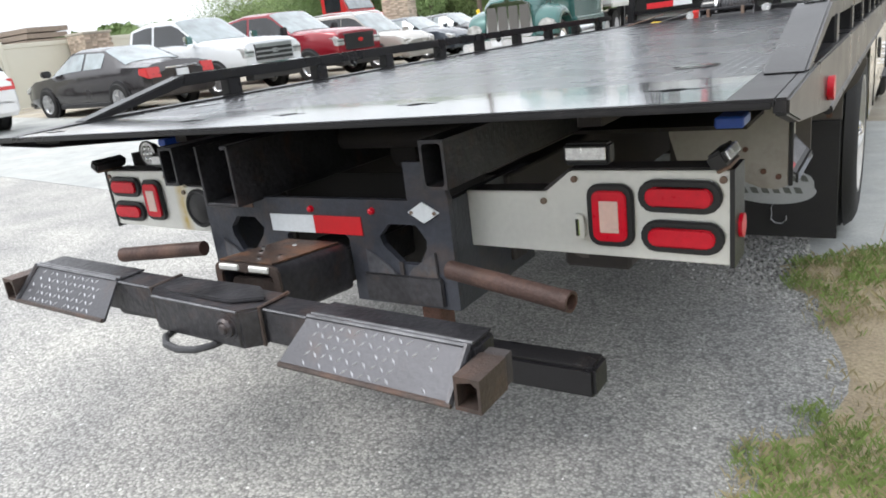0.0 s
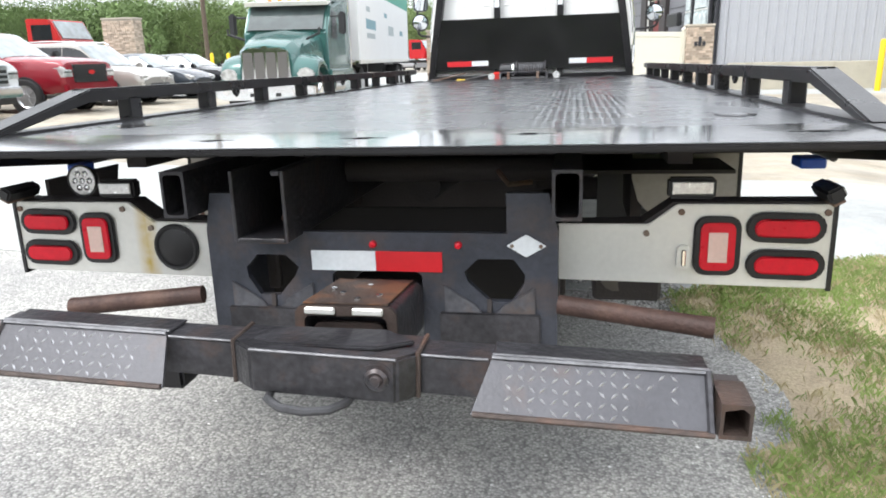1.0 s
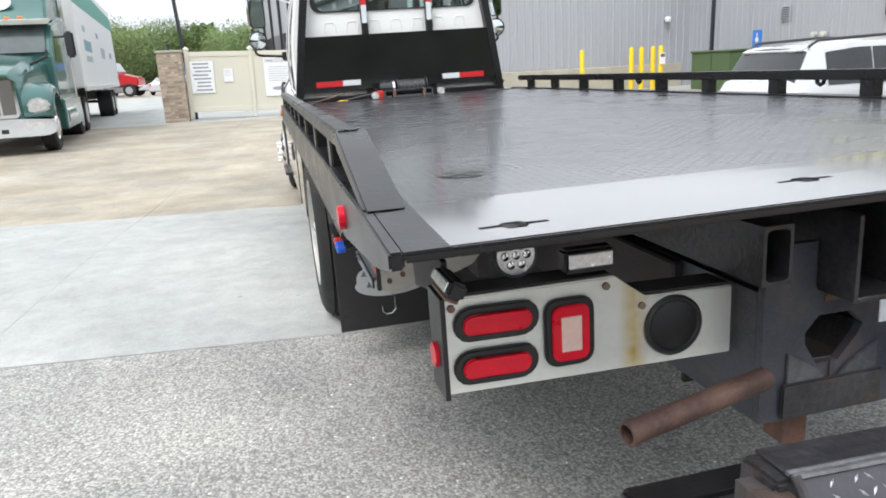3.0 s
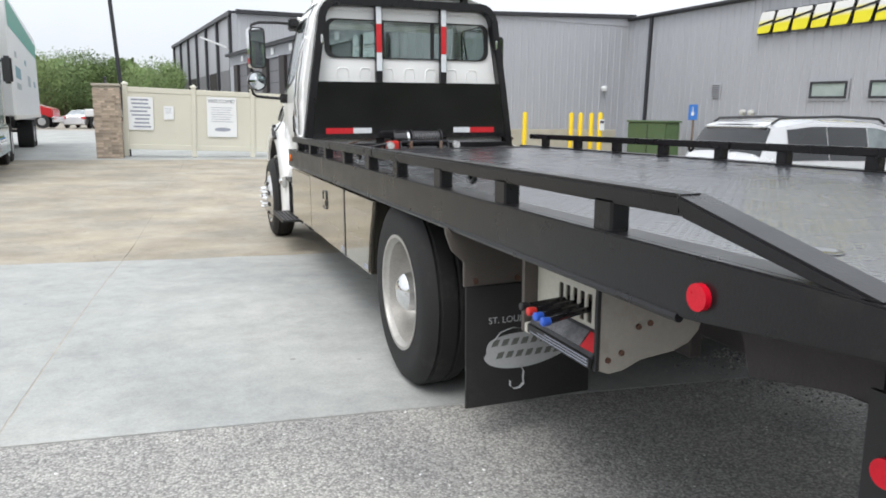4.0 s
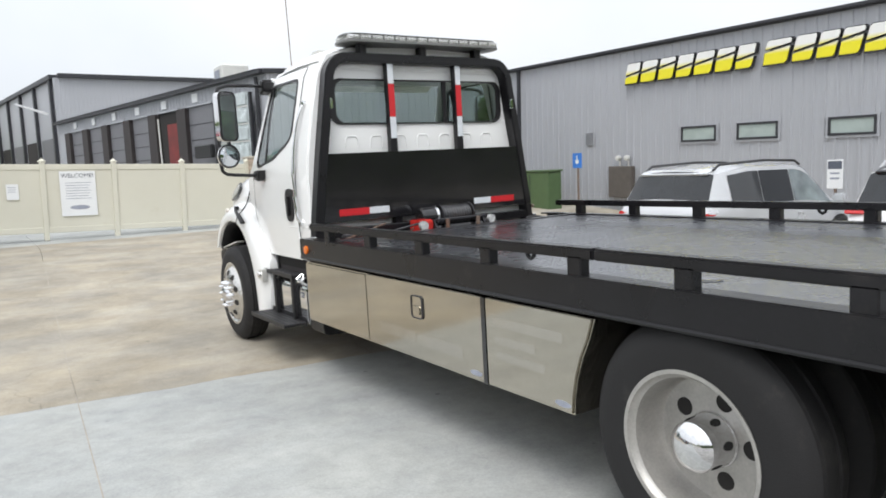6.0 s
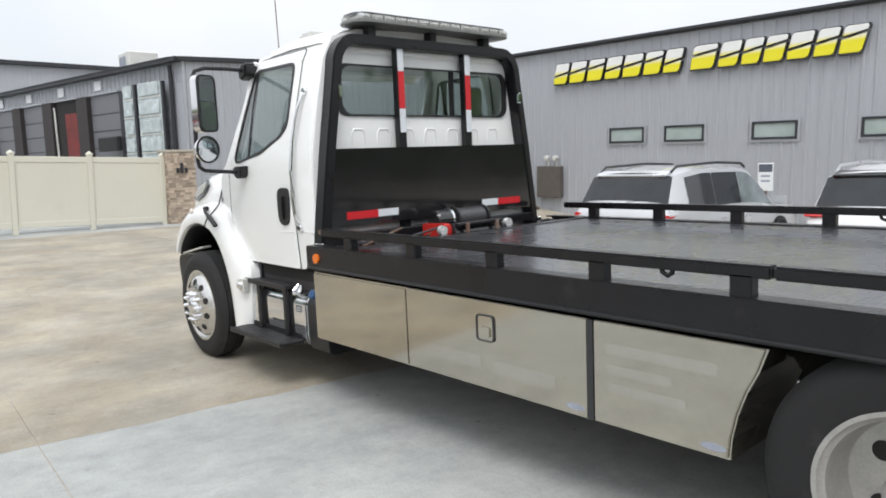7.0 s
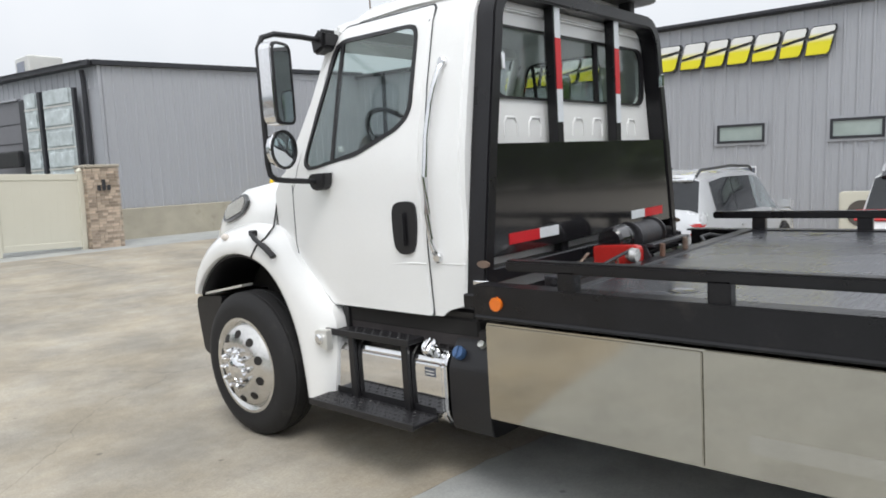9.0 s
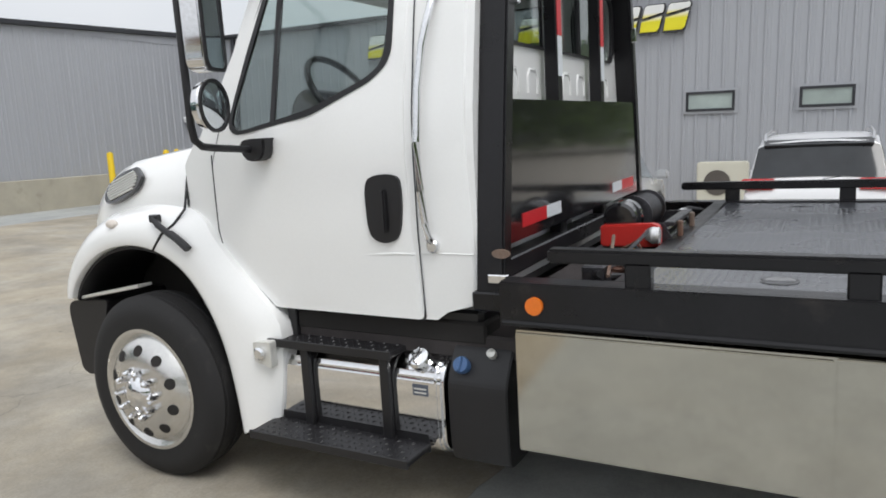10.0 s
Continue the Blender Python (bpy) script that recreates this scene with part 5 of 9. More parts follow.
def tread(x0, x1):
    """A sloped guard plate with raised lugs in a herringbone."""
    slope = Matrix.Translation((0, -0.042, 0.046)) @ pose(0, 0, 0, 45, 0, 0)
    plate = B()
    inner = 0.03
    pts = [(x0, -0.112), (x1 + inner, -0.112), (x1, 0.0), (x0, 0.0)] if x0 < 0 else [(x0 - inner, -0.112), (x1, -0.112), (x1, 0.0), (x0, 0.0)]
    prism(plate, pts, "z", -0.006, 0.0)
    bmesh.ops.transform(plate, matrix=slope, verts=plate.verts)
    ob = on_bar(part("tread_plate", plate, PLATE, lift, "worn diamond tread guard plate", smooth=False))
    on_bar(part("plate_cap", box(B(), x0, x1, -0.042, 0.042, 0.0415, 0.0465, 0.002), DARKSTEEL, lift))
    on_bar(part("plate_fold", tube(B(), [(x0, -0.043, 0.0475), (x1, -0.043, 0.0475)], 0.005, 6), WORNEDGE, lift, "bright worn fold"))
    on_bar(part("plate_fold", tube(B(), [(x0, -0.030, 0.0475), (x1, -0.030, 0.0475)], 0.004, 6), WORNEDGE, lift))
    xe = x1 - 0.005 if x0 > 0 else x0 + 0.005
    on_bar(part("plate_edge", tube(B(), [(xe, -0.042, 0.049), (xe, -0.121, -0.031)], 0.007, 6), DARKSTEEL, lift))
    on_bar(part("plate_foot", tube(B(), [(x0 - (0.026 if x0 > 0 else 0), -0.121, -0.033), (x1 + (0.026 if x0 < 0 else 0), -0.121, -0.033)], 0.006, 6), BROWNSTEEL, lift))
    lugs = B()
    n, m = int((x1 - x0 - 0.06) / 0.021), 5
    rnd_lug = random.Random(int(x1 * 100))
    for i in range(n):
        for j in range(m):
            cx, cy = x0 + 0.035 + 0.021 * i + rnd_lug.uniform(-0.0008, 0.0008), -0.097 + 0.0205 * j
            if rnd_lug.random() < 0.05 + (0.5 if (i < 2 if x0 < 0 else i > n - 5) else 0):
                continue
            a = radians(45 if (i + j) % 2 else -45)
            L, w = 0.0088, 0.0028
            c, sn = math.cos(a), math.sin(a)
            pts2 = [(cx + c * L, cy + sn * L), (cx - sn * w, cy + c * w), (cx - c * L, cy - sn * L), (cx + sn * w, cy - c * w)]
            lo = [lugs.verts.new((px_, py_, 0.0002)) for px_, py_ in pts2]
            top = lugs.verts.new((cx, cy, 0.0026))
            for k in range(4):
                lugs.faces.new((lo[k], lo[(k + 1) % 4], top))
    bmesh.ops.recalc_face_normals(lugs, faces=lugs.faces[:])
    bmesh.ops.transform(lugs, matrix=slope, verts=lugs.verts)
    ob2 = on_bar(part("tread_pattern", lugs, TREADHI, lift, "worn bright tread pattern", smooth=False))
    ob2["kind"] = "stuff"
tread(-0.715, -0.328)
tread(0.342, 0.735)
for s in (-1, 1):
    xa, xb = s * (0.742 if s > 0 else 0.718), s * (0.795 if s > 0 else 0.772)
    xl, xh = min(xa, xb), max(xa, xb)
    on_bar(part("end_tube", pierced(B(), [(xl, -0.040), (xh, -0.040), (xh, 0.026), (xl, 0.026)], [[(xl + 0.006, -0.032), (xh - 0.006, -0.032), (xh - 0.006, 0.010), (xh - 0.018, 0.019), (xl + 0.006, 0.012)]], "y", -0.118, -0.02), BROWNSTEEL, lift, "open rusty tube end", smooth=False))
    on_bar(part("tube_back", box(B(), xl + 0.004, xh - 0.004, -0.019, 0.01, -0.038, 0.024), UNDER, lift))
    part("arm_stub", box(B(), min(s * 0.47, s * (0.865 if s > 0 else 0.805)), max(s * 0.47, s * (0.865 if s > 0 else 0.805)), -0.25, -0.17, 0.455, 0.525, 0.008, 2), BLACK, lift, "black arm stub")
# lower guards behind
part("exhaust_tip", tube(B(), [(0.50, 0.9, 0.58), (0.62, 0.35, 0.60)], 0.05, 14), DUSTYBOX, TRUCK)
part("spring_hanger", box(B(), 0.55, 0.75, 0.35, 0.55, 0.52, 0.66, 0.01), UNDER, TRUCK)
part("step_bracket", box(B(), -0.62, -0.50, 0.25, 0.30, 0.60, 0.70, 0.006), DUSTYBOX, TRUCK)

# ---- the cab ----
Z = [0.89, 1.20, 1.50, 1.66, 2.0, 2.30, 2.44, 2.50]
W = [1.035, 1.055, 1.055, 1.045, 0.985, 0.915, 0.84, 0.70]
def wide(z):
    return float(np.interp(z, Z, W))


def skin(outline, holes, s, off, thick=0.02):
    """A side sheet in (y, z) with openings, bowed to the cab's tumblehome."""
    from mathutils.geometry import delaunay_2d_cdt
    pts, edges = [], []
    for loop in [outline, *holes]:
        k = len(pts)
        pts += [Vector(p) for p in loop]
        edges += [(k + i, k + (i + 1) % len(loop)) for i in range(len(loop))]
    ys, zs = [p[0] for p in outline], [p[1] for p in outline]
    y = min(ys) + 0.03
    while y < max(ys):
        z = min(zs) + 0.03
        while z < max(zs):
            pts.append(Vector((y, z)))
            z += 0.075
        y += 0.12
    vs, es, fs, *_ = delaunay_2d_cdt(pts, edges, [], 0, 1e-6)
    fs = solid_faces(vs, fs, outline, holes)
    bm = B()
    out = [bm.verts.new((s * (wide(p[1]) + off - 0.06 * max(0, (p[0] - 6.95)) - 0.05 * max(0, 6.12 - p[0])), p[0], p[1])) for p in vs]
    inn = [bm.verts.new((v.co.x - s * thick, v.co.y, v.co.z)) for v in out]
    made, count = [], {}
    for f in fs:
        made += [bm.faces.new([out[i] for i in f]), bm.faces.new([inn[i] for i in reversed(f)])]
        for i in range(len(f)):
            e = tuple(sorted((f[i], f[(i + 1) % len(f)])))
            count[e] = count.get(e, 0) + 1
    for (i, j), c in count.items():
        if c == 1:
            made.append(bm.faces.new((out[i], out[j], inn[j], inn[i])))
    bmesh.ops.recalc_face_normals(bm, faces=made)
    bmesh.ops.delete(bm, geom=[v for v in bm.verts if not v.link_faces], context="VERTS")
    return bm


WIN = [(6.395, 1.90), (6.42, 1.845), (6.49, 1.795), (6.775, 1.69), (7.10, 1.637), (7.18, 1.628), (7.218, 1.66), (7.205, 1.72), (7.015, 2.22), (6.985, 2.285), (6.93, 2.305), (6.45, 2.30), (6.405, 2.285), (6.39, 2.24)]
WIN = corners(WIN, 0.035)
SIDE = [(6.05, 0.94), (6.19, 0.90), (6.24, 0.865), (7.07, 0.858), (7.345, 1.10), (7.45, 1.25), (7.54, 1.30), (7.545, 1.50), (7.47, 1.60), (7.43, 1.62), (7.025, 2.40), (7.0, 2.42), (6.10, 2.43), (6.05, 2.38)]
DOOR = corners([(6.297, 0.862), (7.065, 0.862), (7.335, 1.10), (7.352, 1.20), (7.35, 1.50), (7.30, 1.62), (6.995, 2.36), (6.955, 2.385), (6.31, 2.385), (6.297, 2.35)], 0.025)
cab = part("cab", skin(SIDE, [grow(WIN, 0.012)], -1, 0.0), WHITE, TRUCK, "white steel day cab")
part("cab_side", skin(SIDE, [grow(WIN, 0.012)], 1, 0.0), WHITE, cab)
for s in (-1, 1):
    door = part("door", skin(DOOR, [WIN], s, 0.005, 0.02), WHITE, TRUCK, "white cab door, closed")
    part("door_seam", skin([(y, max(z, 0.859)) for y, z in grow(DOOR, 0.010)], [grow(DOOR, -0.03)], s, 0.0025, 0.006), DARKTRIM, door)
    part("front_seam", tube(B(), [(s * (wide(z) - 0.06 * (y - 6.95) + 0.004), y, z) for y, z in ((7.356, 1.54), (7.357, 1.35), (7.356, 1.20), (7.340, 1.105), (7.20, 0.982), (7.075, 0.872))], 0.0028, 6), DARKTRIM, door)
    part("rear_seam", tube(B(), [(s * (wide(z) + 0.004), 6.289, z) for z in (0.872, 1.2, 1.5, 1.66, 2.0, 2.3, 2.37)], 0.0028, 6), DARKTRIM, door)
    part("body_crease", tube(B(), [(s * (wide(1.13) - 0.002), 6.06, 1.13), (s * (wide(1.13) + 0.002), 6.28, 1.13)], 0.0025, 6), WHITE, cab)
    part("press_line", tube(B(), [(s * (wide(1.13) + 0.001), 6.31, 1.125), (s * (wide(1.13) + 0.003), 6.40, 1.125), (s * (wide(1.13) - 0.002), 6.56, 1.115)], 0.006, 8), WHITE, door)
    part("window_seal", skin(grow(WIN, 0.014), [grow(WIN, -0.012)], s, 0.010, 0.012), SATIN, door, "black rubber window seal")
    gl = part("window", skin(grow(WIN, -0.006), [], s, 0.004, 0.004), CABGLASS, door, "clear cab door glass")
    gl.visible_shadow = False
    part("vent_bar", skin([(6.953, 1.66), (6.980, 1.655), (6.957, 2.29), (6.932, 2.295)], [], s, 0.008, 0.010), SATIN, door)
    hx = wide(1.3) + 0.005
    part("handle_recess", prism(B(), soften([(6.347, 1.37), (6.352, 1.425), (6.41, 1.437), (6.48, 1.43), (6.512, 1.40), (6.513, 1.30), (6.505, 1.20), (6.46, 1.168), (6.40, 1.17), (6.362, 1.20), (6.347, 1.30), (6.347, 1.37)]), "x", s * hx, s * (hx + 0.012)), SATIN, door, "black door handle recess")
    part("handle", box(B(), min(s * (hx + 0.013), s * (hx + 0.03)), max(s * (hx + 0.013), s * (hx + 0.03)), 6.412, 6.444, 1.21, 1.38, 0.008, 2), SATIN, door)
    grab = [(s * (wide(z) + o), y, z) for o, y, z in ((-0.008, 6.20, 2.085), (0.022, 6.205, 2.06), (0.032, 6.22, 1.97), (0.034, 6.235, 1.90), (0.034, 6.25, 1.75), (0.034, 6.256, 1.55), (0.034, 6.25, 1.37), (0.032, 6.24, 1.25), (0.028, 6.232, 1.195), (-0.008, 6.226, 1.16))]
    part("grab_bar", tube(B(), grab, 0.015, 12), CHROME, TRUCK, "chrome grab bar")
    for q in (grab[0], grab[-1]):
        part("grab_foot", lathe(B(), [(-s * 0.01, 0.026), (s * 0.014, 0.026), (s * 0.02, 0.02), (s * 0.02, 0.0)], (s * (wide(q[2]) + 0.002), q[1], q[2]), "x", 16), CHROME, TRUCK)
    # mirrors on a bent tube
    MX = s * 1.405
    arm = [(s * 0.95, 7.07, 2.325), (s * 1.12, 7.06, 2.33), (s * 1.30, 7.05, 2.325), (s * 1.375, 7.05, 2.30), (MX, 7.05, 2.24), (MX, 7.05, 1.95), (MX, 7.05, 1.66), (s * 1.395, 7.05, 1.605), (s * 1.36, 7.05, 1.58), (s * 1.30, 7.05, 1.572), (s * 1.09, 7.04, 1.555)]
    mir = part("mirror_arm", tube(B(), arm, 0.015, 10), SATIN, TRUCK, "black mirror arm with two mirrors")
    part("arm_bracket", prism(B(), soften([(6.96, 1.60), (6.965, 1.53), (7.00, 1.505), (7.075, 1.51), (7.10, 1.56), (7.095, 1.60), (6.96, 1.60)], 1), "x", s * 1.055, s * 1.12, 0.008), SATIN, mir)
    part("arm_bracket", prism(B(), [(7.02, 2.28), (7.12, 2.25), (7.135, 2.33), (7.06, 2.39), (7.01, 2.37)], "x", s * 0.87, s * 1.0, 0.015), SATIN, mir)
    MG = mat("mirror_silver", (0.62, 0.65, 0.68), 0.02, 1.0, 0.0, rvar=0.01)
    big_pose, spot_pose = pose(s * 1.35, 6.985, 2.06, 0, 0, -s * 20), pose(s * 1.362, 6.99, 1.73, 0, 0, -s * 14)
    part("mirror_housing", prism(B(), rounded(-0.085, 0.085, -0.205, 0.205, 0.045), "y", -0.03, 0.045, 0.014), CHROME, mir, "chrome west-coast mirror shell").matrix_basis = big_pose
    part("mirror_glass", prism(B(), rounded(-0.072, 0.072, -0.192, 0.192, 0.038), "y", -0.037, -0.0305), MG, mir, "mirror glass").matrix_basis = big_pose
    part("mirror_rim", pierced(B(), rounded(-0.085, 0.085, -0.205, 0.205, 0.045), [rounded(-0.072, 0.072, -0.192, 0.192, 0.038)], "y", -0.040, -0.0302), SATIN, mir).matrix_basis = big_pose
    part("mirror_clamp", box(B(), min(MX, s * 1.40), max(MX, s * 1.40), 6.99, 7.055, 2.05, 2.08, 0.005), SATIN, mir)
    part("mirror_clamp", box(B(), min(MX, s * 1.40), max(MX, s * 1.40), 6.99, 7.055, 1.715, 1.745, 0.005), SATIN, mir)
    part("spot_mirror", lathe(B(), [(0.05, 0.0), (0.045, 0.05), (0.02, 0.088), (-0.01, 0.1), (-0.02, 0.096), (-0.022, 0.0)], (0, 0, 0), "y", 28), CHROME, mir, "round chrome spot mirror").matrix_basis = spot_pose
    part("spot_rim", lathe(B(), [(-0.020, 0.1), (-0.030, 0.1), (-0.030, 0.088), (-0.022, 0.088)], (0, 0, 0), "y", 28, cap=False), SATIN, mir).matrix_basis = spot_pose
    part("spot_glass", lathe(B(), [(-0.038, 0.0), (-0.034, 0.05), (-0.0245, 0.0875)], (0, 0, 0), "y", 28), MG, mir).matrix_basis = spot_pose
    # fender: a sheet rolled from the arch lip up to the hood and the door
    arch = along([(7.255, 0.27), (7.275, 0.45), (7.31, 0.65), (7.38, 0.84), (7.50, 1.0), (7.66, 1.10), (7.87, 1.135), (8.08, 1.10), (8.24, 1.01), (8.35, 0.90), (8.375, 0.84)], 44)
    brow = along([(7.06, 0.355), (7.03, 0.50), (7.008, 0.70), (7.01, 0.80), (7.075, 0.872), (7.20, 0.985), (7.35, 1.14), (7.43, 1.26), (7.55, 1.31), (7.75, 1.335), (7.96, 1.31), (8.15, 1.27), (8.30, 1.19), (8.42, 1.06), (8.47, 0.95), (8.47, 0.84)], 44)
    sheet_rows = []
    for k, (a, b) in enumerate(zip(arch, brow)):
        q = k / 43
        edge = float(np.interp(q, [0, 0.22, 0.42, 0.55, 0.75, 0.9, 1], [1.075, 1.07, 1.06, 1.0, 0.985, 1.0, 1.03]))
        line = [(0.70, a[0], a[1] + 0.006), (1.115, a[0], a[1] + 0.002), (1.124, a[0] + 0.04 * (b[0] - a[0]), a[1] + 0.04 * (b[1] - a[1]))]
        for u in (0.12, 0.25, 0.4, 0.55, 0.7, 0.82, 0.92, 1.0):
            line.append((1.13 + (edge - 1.13) * u ** 3.4, a[0] + u * (b[0] - a[0]), a[1] + u * (b[1] - a[1])))
        line.append((edge - 0.02, b[0] + 0.004 * (b[0] - a[0]), b[1] + 0.004 * (b[1] - a[1])))
        line.append((0.74, b[0], b[1] - 0.01))
        sheet_rows.append(line)
    fender = B()
    grid = [[fender.verts.new((s * x, y, z)) for x, y, z in line] for line in sheet_rows]
    for p, q in zip(grid, grid[1:]):
        for i in range(len(p) - 1):
            fender.faces.new((p[i], p[i + 1], q[i + 1], q[i]))
    fender.faces.new(grid[0])
    fender.faces.new(grid[-1])
    bmesh.ops.recalc_face_normals(fender, faces=fender.faces[:])
    fd = part("fender", fender, WHITE, TRUCK, "white moulded front fender")
    part("arch_back", prism(B(), arch + [(8.375, 0.45)], "x", s * 0.64, s * 0.70), DARKHOLE, fd)
    part("arch_lining", prism(B(), [(7.80 + (y - 7.80) * 0.992, z - 0.004) for y, z in arch] + [(7.80 + (y - 7.80) * 0.975, z - 0.016) for y, z in arch[::-1]], "x", s * 0.70, s * 1.10), SATIN, fd, "black wheel arch lining")
    lamp = part("turn_lamp", lathe(B(), [(-0.01, 0.036), (0.006, 0.034), (0.012, 0.02), (0.013, 0.0)], (0, 0, 0), "z", 20), CLEARLENS, fd)
    lamp.matrix_basis = pose(s * 1.112, 8.0, 1.235, 0, s * 68, 0) @ Matrix.Diagonal((0.62, 1.0, 1.0, 1.0))
    clasp = part("hood_latch", tube(B(), [(s * 1.125, 7.675, 1.265), (s * 1.142, 7.63, 1.237), (s * 1.148, 7.55, 1.195)], 0.015, 10), SATIN, TRUCK, "black rubber hood latch")
    part("latch_pull", tube(B(), [(s * 1.143, 7.555, 1.20), (s * 1.146, 7.50, 1.17), (s * 1.142, 7.45, 1.13)], 0.022, 10, flat=0.7), SATIN, clasp)
    part("latch_base", box(B(), min(s * 1.10, s * 1.135), max(s * 1.10, s * 1.135), 7.645, 7.70, 1.245, 1.282, 0.006), SATIN, clasp)
    part("hood_gap", tube(B(), [(s * 0.70, 7.58, 1.645), (s * 0.86, 7.575, 1.61), (s * 0.95, 7.57, 1.53), (s * 1.0, 7.56, 1.45), (s * 1.035, 7.545, 1.36), (s * 1.06, 7.535, 1.30), (s * 1.10, 7.575, 1.235), (s * 1.127, 7.635, 1.19), (s * 1.131, 7.70, 1.115)], 0.006, 8), SATIN, TRUCK)
    # bumper end, steps, tanks
    part("bumper_end", prism(B(), corners([(8.17, 0.832), (8.29, 0.44), (8.40, 0.40), (8.46, 0.43), (8.505, 0.74), (8.49, 0.80), (8.42, 0.815)], 0.03), "x", s * 0.60, s * 1.07, 0.03), SATIN, TRUCK, "black plastic bumper end")
    part("bumper_strip", prism(B(), [(7.90, 0.912), (8.43, 0.816), (8.43, 0.832), (7.90, 0.928)], "x", s * 1.0, s * 1.085, 0.003), ALU, TRUCK)
    for nm, y0, y1, z, xi, xo in (("upper_step", 6.43, 7.09, 0.735, 0.90, 1.10), ("lower_step", 6.29, 7.09, 0.366, 1.06, 1.245)):
        st = part(nm, box(B(), min(s * xi, s * xo), max(s * xi, s * xo), y0, y1, z - 0.03, z - 0.006, 0.005), SATIN, TRUCK, "black grip-tread cab step")
        tr = B()
        for i in range(int((y1 - y0) / 0.033) - 1):
            for j in range(5):
                cx, cy = s * (xo - 0.03 - 0.04 * j), y0 + 0.03 + 0.033 * i
                a = radians(40 if (i + j) % 2 else -40)
                c, sn = math.cos(a), math.sin(a)
                lo = [tr.verts.new((cx + c * u - sn * v, cy + sn * u + c * v, z - 0.0055)) for u, v in ((0.013, 0), (0, 0.005), (-0.013, 0), (0, -0.005))]
                tp = tr.verts.new((cx, cy, z + 0.001))
                for k in range(4):
                    tr.faces.new((lo[k], lo[(k + 1) % 4], tp))
        bmesh.ops.recalc_face_normals(tr, faces=tr.faces[:])
        g = part("step_tread", tr, SATIN, st, smooth=False)
        g["kind"] = "stuff"
        part("step_lip", box(B(), min(s * (xi - 0.012), s * xi), max(s * (xi - 0.012), s * xi), y0 + 0.01, y1 - 0.01, z - 0.05, z + 0.03, 0.003), SATIN, st)
        part("step_edge", box(B(), min(s * (xo - 0.008), s * (xo + 0.002)), max(s * (xo - 0.008), s * (xo + 0.002)), y0, y1, z - 0.036, z + 0.002, 0.003), SATIN, st)
    ringpts = rounded(min(s * 0.60, s * 1.06), max(s * 0.60, s * 1.06), 0.295, 0.70, 0.10, 7)
    tank = part("fuel_tank", prism(B(), ringpts, "y", 6.225, 7.09, 0.02), CHROME, TRUCK, "polished aluminium fuel tank")
    part("tank_seam", prism(B(), [(s * 0.83 + 1.008 * (x - s * 0.83), 0.497 + 1.008 * (z - 0.497)) for x, z in ringpts], "y", 6.252, 6.262), CHROME, tank)
    for y in (6.475, 6.88):
        part("tank_strap", prism(B(), [(s * 0.83 + 1.02 * (x - s * 0.83), 0.497 + 1.02 * (z - 0.497)) for x, z in ringpts], "y", y - 0.025, y + 0.025), SATIN, tank)
        part("step_hanger", box(B(), min(s * 1.066, s * 1.092), max(s * 1.066, s * 1.092), y - 0.022, y + 0.022, 0.33, 0.70, 0.004), SATIN, TRUCK)
    cap = part("tank_cap", lathe(B(), [(-0.03, 0.034), (0.0, 0.035), (0.0, 0.046), (0.03, 0.048), (0.042, 0.04), (0.046, 0.0)], (0, 0, 0), "z", 20), CHROME, tank, "chrome filler cap")
    cap.matrix_basis = pose(s * 1.04, 6.32, 0.688, 0, s * 40, 0)
    part("cap_grip", box(B(), -0.035, 0.035, -0.007, 0.007, 0.045, 0.062, 0.004), CHROME, tank).matrix_basis = cap.matrix_basis
    part("tank_label", box(B(), min(s * 1.0605, s * 1.0625), max(s * 1.0605, s * 1.0625), 6.29, 6.36, 0.555, 0.60), INK, tank)
    for z in (0.567, 0.583):
        part("label_bar", box(B(), min(s * 1.0625, s * 1.0635), max(s * 1.0625, s * 1.0635), 6.297, 6.353, z - 0.003, z + 0.003), ALU, tank)
    part("mount_plate", prism(B(), corners([(7.02, 0.615), (7.12, 0.64), (7.12, 0.725), (7.02, 0.735)], 0.012), "x", s * 1.10, s * 1.142, 0.004), ALU, TRUCK)
    part("mount_bolt", lathe(B(), [(0, 0.030), (s * 0.014, 0.030), (s * 0.022, 0.020), (s * 0.022, 0.0)], (s * 1.142, 7.075, 0.68), "x", 16), CHROME, TRUCK)
    deft = part("fluid_tank", prism(B(), soften([(s * 0.85, 0.296), (s * 1.02, 0.296), (s * 1.06, 0.32), (s * 1.065, 0.60), (s * 1.055, 0.645), (s * 0.985, 0.755), (s * 0.95, 0.77), (s * 0.66, 0.77), (s * 0.66, 0.296), (s * 0.85, 0.296)], 2)[:-1], "y", 5.95, 6.20, 0.035), SATIN, TRUCK, "black plastic fluid tank")
    lid = part("blue_cap", lathe(B(), [(-0.02, 0.028), (0.0, 0.03), (0.02, 0.034), (0.034, 0.03), (0.036, 0.0)], (0, 0, 0), "z", 18), DULLBLUE, deft, "faded blue filler cap")
    lid.matrix_basis = pose(s * 1.032, 6.14, 0.688, 0, s * 58, 0)
    part("cap_grip", box(B(), -0.028, 0.028, -0.006, 0.006, 0.034, 0.046, 0.003), DULLBLUE, deft).matrix_basis = lid.matrix_basis
    part("tank_sensor", lathe(B(), [(-0.01, 0.018), (0.02, 0.018), (0.026, 0.0)], (0, 0, 0), "z", 12), ALU, deft).matrix_basis = pose(s * 1.0, 6.03, 0.735, 0, s * 50, 0)
